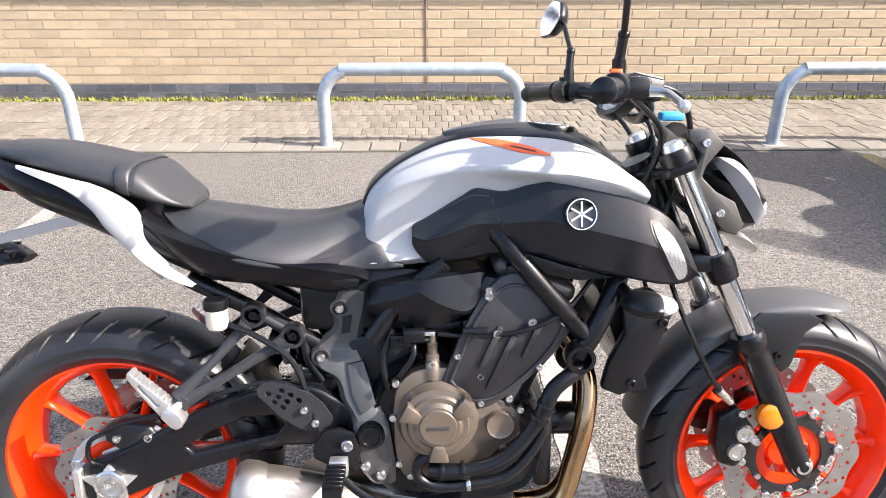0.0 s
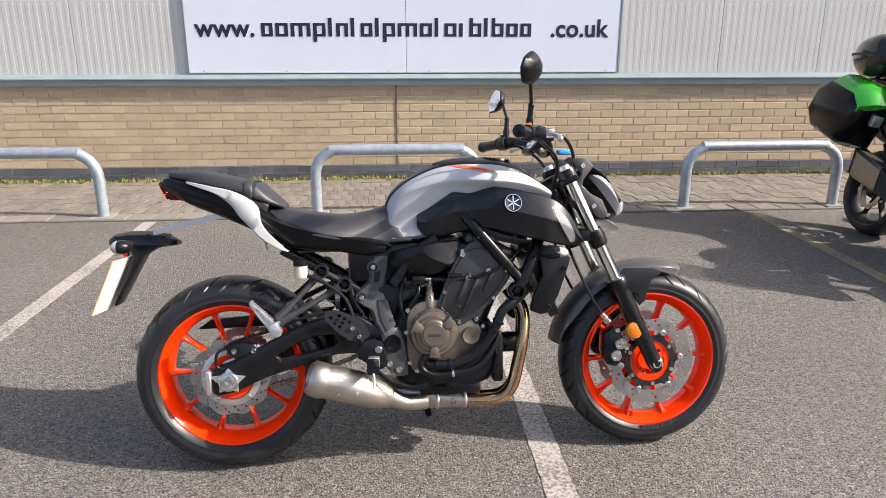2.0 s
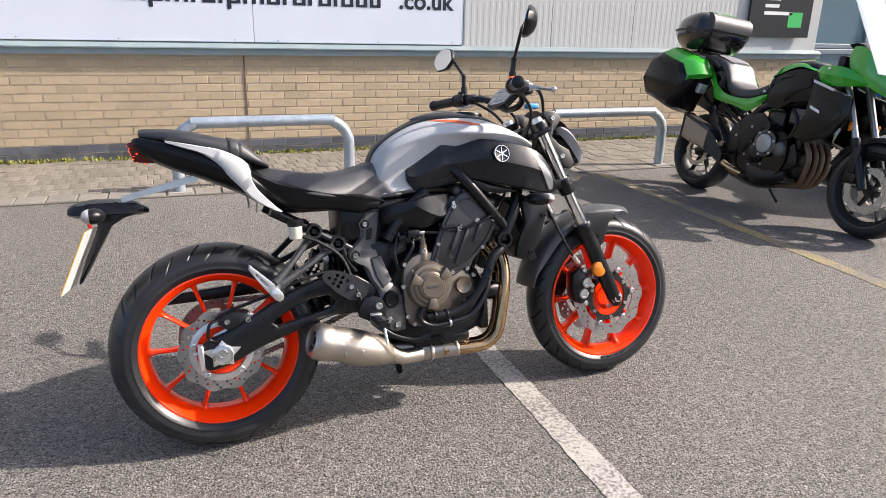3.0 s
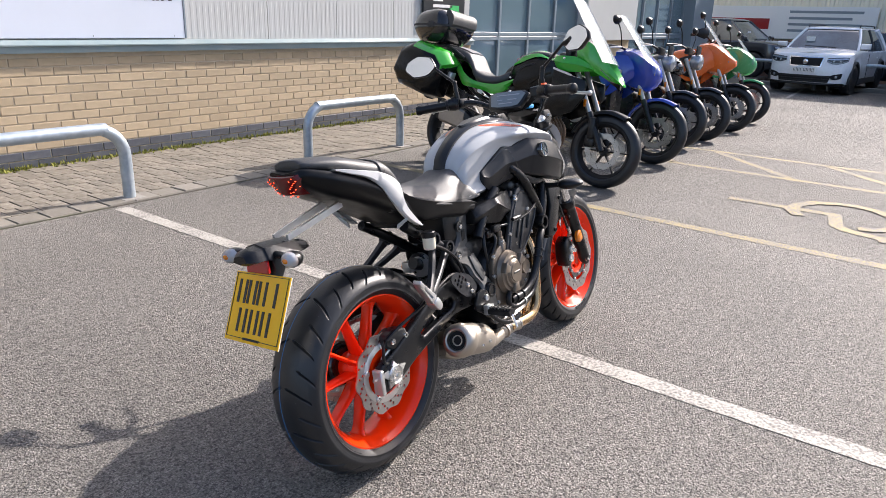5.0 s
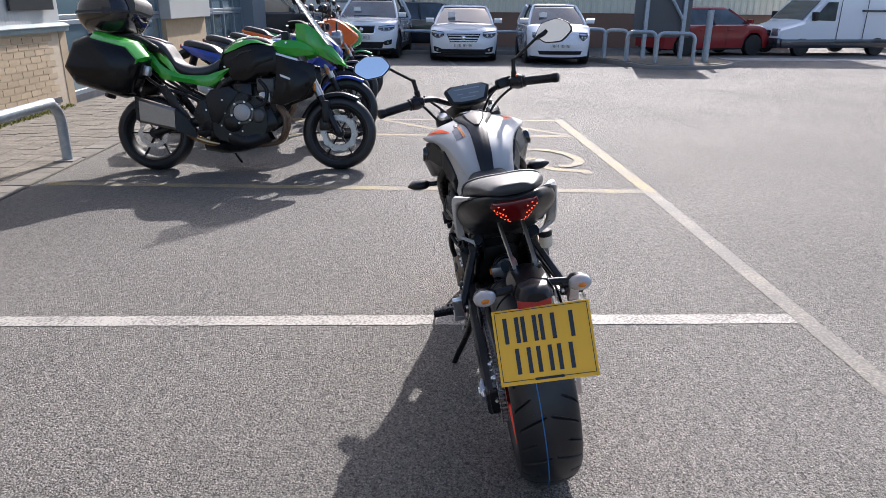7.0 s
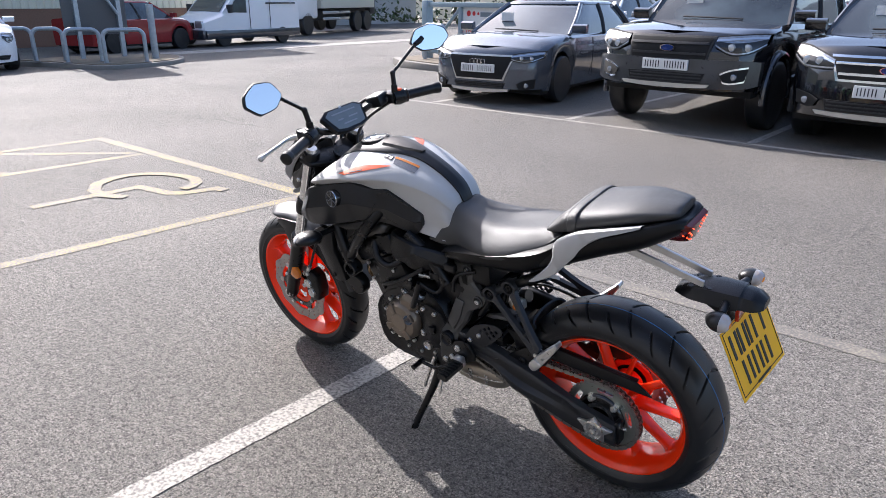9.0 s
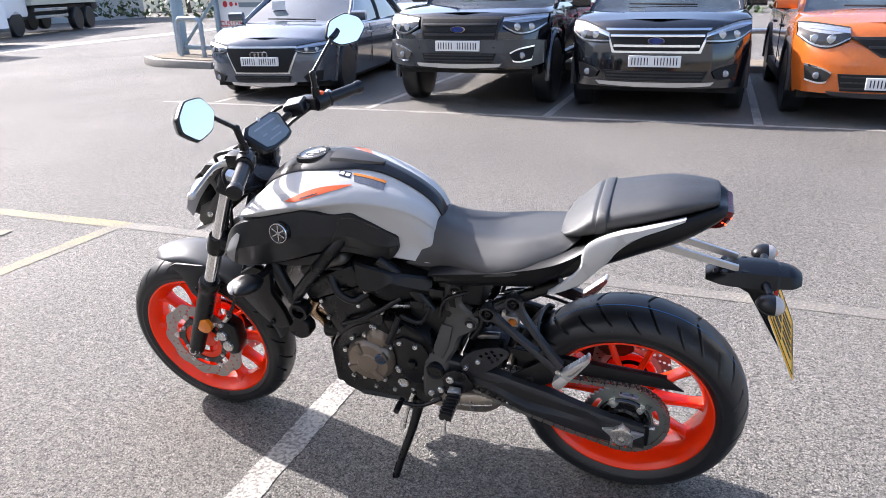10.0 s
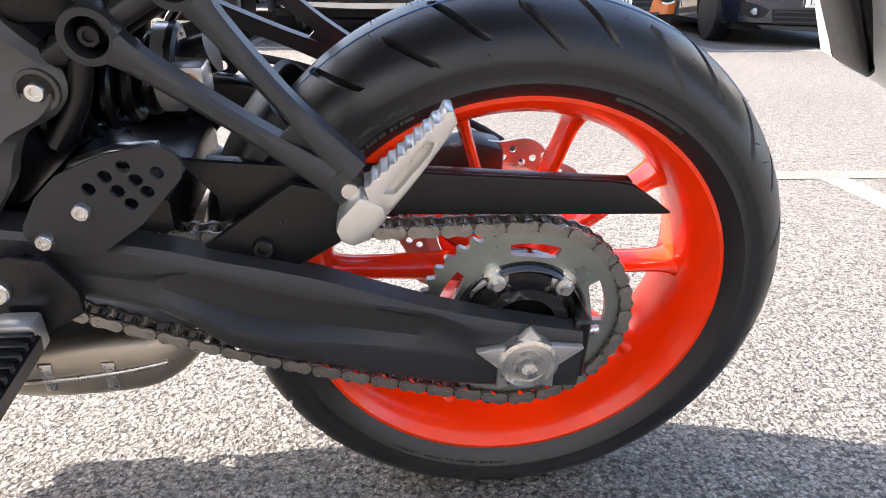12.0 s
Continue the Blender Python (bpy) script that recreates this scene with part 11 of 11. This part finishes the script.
part("crane_base", box(B(), -0.9, 0.9, -9.0, -8.3, 0.8, 2.8, 0.1), TRIMBLACK, lorry)
part("crane_jib", tube(B(), [(-0.5, -8.6, 1.2), (0.2, -8.7, 3.0), (0.6, -8.6, 3.3), (-0.6, -8.6, 1.6)], 0.12, 10, 4), CARORANGE, lorry)
for k in range(5):
    part("writing_bar", box(B(), -1.215, -1.2, -7.6 + k * 1.05, -6.8 + k * 1.05, 1.75, 1.95), TRIMBLACK, lorry, smooth=0)

# planted island with hoops, the back of a large sign and a post
iz = slope(15.8)
isl = thing("traffic_island", "kerbed gravel island at the yard entrance", "traffic island", kind="structure")
io = [(17.6, -4.2), (16.2, -4.7), (15.0, -5.0), (14.75, -5.6), (14.95, -6.6), (15.5, -7.3), (16.3, -7.7), (17.2, -7.5), (17.8, -6.0)]
io = [(p.x, p.y) for p in cr([(u, v, 0) for u, v in io + io[:1]], 4)][:-1]
bm = B()
plate(bm, io, iz - 0.2, iz + 0.10, 0.02, plane="xy")
part("kerb", bm, CONCRETE, isl)
bm = B()
plate(bm, [(16.3 + (u - 16.3) * 0.93, -6.0 + (v + 6.0) * 0.93) for u, v in io], iz + 0.09, iz + 0.115, plane="xy")
part("gravel_bed", bm, GRAVEL, isl, smooth=0)
for x0, y0, w in ((16.75, -4.75, 0.6), (15.9, -5.15, 0.7), (15.15, -5.75, 0.85), (17.3, -4.3, 0.6)):
    hoop(x0 - w / 2, x0 + w / 2, y0, 0.72, 0.045, "hoop_barrier", "galvanised steel hoop barrier on the gravel island", "hoop barriers on the island", iz + 0.1, 70, 0.16)
post = thing("post", "round galvanised post on the gravel island", "post", pose(15.75, -6.75, iz + 0.1))
part("tube", rod(B(), (0, 0, 0), (0, 0, 1.25), 0.08, 20), GALV, post)
bs = thing("entrance_sign", "large sign board seen from behind on steel posts", "sign", pose(16.9, -5.95, iz + 0.1, 0, 0, 90))
part("board", box(B(), -0.75, 0.75, 0.0, 0.04, 0.55, 3.2, 0.01), mat("grey_sign_back", (0.10, 0.11, 0.12), rough=0.5), bs)
for x in (-0.55, 0.45):
    part("post", box(B(), x - 0.05, x + 0.05, 0.04, 0.12, 0, 3.2), GALV, bs, smooth=0)
part("brace", rod(B(), (0.55, 0.15, 2.6), (-0.5, 0.15, 1.0), 0.04, 8), GALV, bs)
for x0, y0 in ((19.4, 0.6), (19.3, -1.9), (19.2, 2.9)):
    hoop(x0 - 1.0, x0 + 1.0, y0, 0.7, 0.045, "hoop_barrier", "galvanised steel hoop barrier behind parked cars", "hoop barriers far", slope(19.3), 88, 0.16)
part_k = tagged(part("kerb_far", box(B(), 20.2, 20.45, -4.2, 9, slope(20) - 0.2, slope(20) + 0.11, 0.02), CONCRETE), "concrete kerb behind the far cars", "kerb", kind="structure")
wl = tagged(part("road_line_far", box(B(), 18.2, 19.2, -40, -8.5, slope(18.7), slope(18.7) + 0.014), WHITE_LINE, smooth=0), "pale worn line across the road", "road marking", kind="structure")

# the unit across the road
unit = thing("industrial_unit", "cream clad industrial unit with a brick base", "building", pose(0, 0, slope(26)))
UB = mat("red_brown_brick", (0.26, 0.15, 0.10), rough=0.9, var=0.25, scale=20, bump=0.4)
part("brick_base", box(B(), 25.6, 40, -14, 16, -0.2, 1.25), UB, unit, smooth=0)
profc = []
for k in range(120):
    u = -14 + k * 0.25
    profc += [(u, 0), (u + 0.10, 0), (u + 0.13, 0.04), (u + 0.22, 0.04)]
bm = B()
grid_faces(bm, [[(25.55 + v, u, 1.25) for u, v in profc], [(25.55 + v, u, 7.5) for u, v in profc]])
part("cladding", bm, CREAM, unit, smooth=0)
part("core", box(B(), 25.66, 40, -14, 16, 1.25, 7.5), CREAM, unit, smooth=0)
part("downpipe", rod(B(), (25.45, 0.6, 0), (25.45, 0.6, 7.5), 0.06, 10), GREYFRAME, unit)
sb = thing("shop_banner", "white banner with plain writing bars on the far unit", "sign", pose(25.4, 0, slope(26)))
part("board", box(B(), 0, 0.05, 1.4, 9.0, 1.3, 2.35, 0.005, 1), WHITEPANEL, sb)
part("leaf_patch", box(B(), -0.01, 0.0, 7.9, 8.6, 1.6, 2.2, 0.002, 1), CARORANGE, sb)
for k in range(4):
    part("writing_bar", box(B(), -0.01, 0.0, 1.8 + (k % 2) * 0.3, 4.0, 2.14 - k * 0.2, 2.22 - k * 0.2), GREYFRAME, sb, smooth=0)
part("writing_bar", box(B(), -0.01, 0.0, 4.6, 7.4, 1.6, 1.95), CARRED, sb, smooth=0)
cafe = part("hanging_sign", box(B(), 0, 0.06, -0.8, 0.8, 0, 1.1, 0.01), mat("blue_sign", (0.03, 0.22, 0.45), rough=0.4), unit, "blue hanging sign", at=pose(25.42, -2.2, 2.3))
lettering("lettering", "CAFE!", 0.42, WHITEPANEL, cafe, pose(-0.006, 0, 0.55, 90, 0, -90))
bm = B()
box(bm, 38, 55, -40, -14.2, -0.5, 6.5)
tagged(part("backdrop_unit", bm, CLAD, smooth=0), "pale distant industrial building", "building", kind="structure")

# ---- gate, parking sign and planting beyond the opposite row ----
gz_ = -0.02
gi = thing("verge", "gravel verge with a concrete kerb beyond the parked cars", "verge", kind="structure")
part("kerb", box(B(), -9, 8.6, -10.15, -10.0, -0.1, 0.10, 0.01), CONCRETE, gi)
part("gravel_bed", box(B(), -9, 8.6, -11.3, -10.15, -0.1, 0.075), GRAVEL, gi, smooth=0)
bm = B()
plate(bm, [(8.6, -9.2), (10.2, -9.5), (10.9, -10.0), (11.0, -11.2), (8.6, -12.5)], -0.1, 0.10, 0.02, plane="xy")
part("kerb", bm, CONCRETE, gi)
bm = B()
plate(bm, [(8.6, -9.35), (10.1, -9.65), (10.75, -10.1), (10.85, -11.1), (8.6, -12.3)], 0.09, 0.115, 0.0, plane="xy")
part("gravel_bed", bm, GRAVEL, gi, smooth=0)
gate = thing("height_barrier_gate", "grey-blue steel gate frame at the entrance", "gate", pose(9.2, -10.3, 0.1, 0, 0, -8))
GATEPAINT = mat("grey_blue_gate_paint", (0.25, 0.33, 0.38), rough=0.45, var=0.1)
part("post", box(B(), 0.95, 1.13, -0.09, 0.09, 0, 1.25, 0.01), GATEPAINT, gate)
part("top_rail", box(B(), -3.5, 0.95, -0.04, 0.04, 1.12, 1.22, 0.008), GATEPAINT, gate)
part("bottom_rail", box(B(), -3.5, 0.95, -0.04, 0.04, 0.12, 0.2, 0.008), GATEPAINT, gate)
part("stile", box(B(), -0.12, -0.04, -0.04, 0.04, 0.2, 1.12), GATEPAINT, gate, smooth=0)
part("diagonal", rod(B(), (0.95, 0, 0.2), (-0.05, 0, 1.1), 0.035, 8), GATEPAINT, gate)
hoop(9.3, 9.95, -10.0, 0.75, 0.045, "hoop_barrier", "galvanised steel hoop barrier by the gate", "hoop barriers on the verge", 0.1, -8, 0.14)
ps = thing("parking_sign", "white customer parking sign fixed to the gate", "sign", pose(8.35, -10.22, 0.1, 0, 0, 172))
part("board", box(B(), -0.75, 0.75, -0.01, 0.02, 0.28, 1.22, 0.004, 1), WHITEPANEL, ps)
PSR = mat("red_vinyl", (0.55, 0.03, 0.03), rough=0.4)
lettering("lettering", "CUSTOMER PARKING", 0.155, PSR, ps, pose(0, -0.014, 0.58, 90, 0, 0), 0.003)
lettering("lettering", "turn left", 0.10, INK, ps, pose(-0.1, -0.014, 0.44, 90, 0, 0))
for x, r in ((-0.56, 0.06), (-0.40, 0.045), (-0.27, 0.03)):
    part("red_dot", lathe(B(), [(0.0, -0.006), (r, -0.006), (r, 0.0)], (x, -0.008, 1.0), "y", 18), PSR, ps)
part("name_bar", box(B(), -0.2, 0.55, -0.016, -0.010, 0.94, 1.03), GREYFRAME, ps, smooth=0)
tot = thing("totem_sign", "grey and red totem sign by the entrance", "sign", pose(9.0, -13.2, 0, 0, 0, 0))
part("panel", box(B(), -0.6, 0.6, -0.1, 0.1, 0, 4.0, 0.03), CLAD, tot)
part("red_edge", box(B(), 0.6, 0.72, -0.1, 0.1, 0, 4.0, 0.02), PSR, tot)
for x0 in (-0.9, -4.6):
    hoop(x0 - 1.3, x0 + 1.3, -10.5, 0.52, 0.045, "hoop_barrier", "galvanised steel hoop barrier on the verge", "hoop barriers on the verge", 0.07, 0, 0.16)


def tree(x, y, h, seed):
    rnd = random.Random(seed)
    t = thing("tree", "leafy green tree beyond the road", "tree", pose(x, y, -0.2), "far trees")
    bm = B()
    tube(bm, [(0, 0, 0), (0.1, 0.05, h * 0.3), (0.0, 0.1, h * 0.6)], [h * 0.035, h * 0.025, h * 0.012], 10, 4)
    for k in range(7):
        a = rnd.uniform(0, 6.28)
        z = h * rnd.uniform(0.25, 0.5)
        tube(bm, [(0.05, 0.05, z), (math.cos(a) * h * 0.12, math.sin(a) * h * 0.12, z + h * 0.15), (math.cos(a) * h * 0.24, math.sin(a) * h * 0.24, z + h * 0.22)], [h * 0.014, h * 0.009, h * 0.004], 6, 3)
    part("trunk", bm, BARK, t)
    bm = B()
    for k in range(1500):
        a, q = rnd.uniform(0, 6.28), rnd.random() ** 0.5
        zz = rnd.uniform(0.28, 1.0)
        rad_ = h * 0.36 * math.sin(min(1.0, (1.05 - zz) * 1.6) * 1.5) * (0.75 + 0.35 * math.sin(3 * a + seed))
        p = Vector((math.cos(a) * q * rad_, math.sin(a) * q * rad_, zz * h))
        d1 = Vector((rnd.uniform(-1, 1), rnd.uniform(-1, 1), rnd.uniform(-1, 1))).normalized() * 0.16
        d2 = d1.cross(Vector((rnd.uniform(-1, 1), rnd.uniform(-1, 1), 1))).normalized() * 0.09
        bm.faces.new([bm.verts.new(p - d1), bm.verts.new(p + d2), bm.verts.new(p + d1), bm.verts.new(p - d2)])
    tagged(part("crown", bm, LEAF, t, smooth=0), kind="stuff")


for k, (x, y, h) in enumerate(((16, -34, 5.0), (21, -36, 4.0), (12, -37, 5.5), (27, -38, 4.5), (6, -38, 5), (-2, -40, 6), (34, -40, 5))):
    tree(x, y, h, k + 2)
bm = B()
rnd = random.Random(8)
for k in range(2600):
    p = Vector((rnd.uniform(-12, 40), rnd.gauss(-31, 0.5), abs(rnd.gauss(0.2, 0.45))))
    d1 = Vector((rnd.uniform(-1, 1), rnd.uniform(-1, 1), rnd.uniform(-1, 1))).normalized() * 0.16
    d2 = d1.cross(Vector((0.3, 0.1, 1))).normalized() * 0.09
    bm.faces.new([bm.verts.new(p - d1), bm.verts.new(p + d2), bm.verts.new(p + d1), bm.verts.new(p - d2)])
tagged(part("hedge", bm, LEAF, smooth=0), "low scrubby hedge beyond the road", "hedge", kind="stuff")
for y0, y1, x0, x1, h, mm in ((-60, -48, -30, 22, 6.0, CLAD), (-75, -52, 24, 60, 8, CREAM), (-52, -46, -60, -32, 7, UB)):
    tagged(part("backdrop_building", box(B(), x0, x1, y0, y1, -0.5, h), mm, smooth=0), "plain distant industrial building", "building", kind="structure")
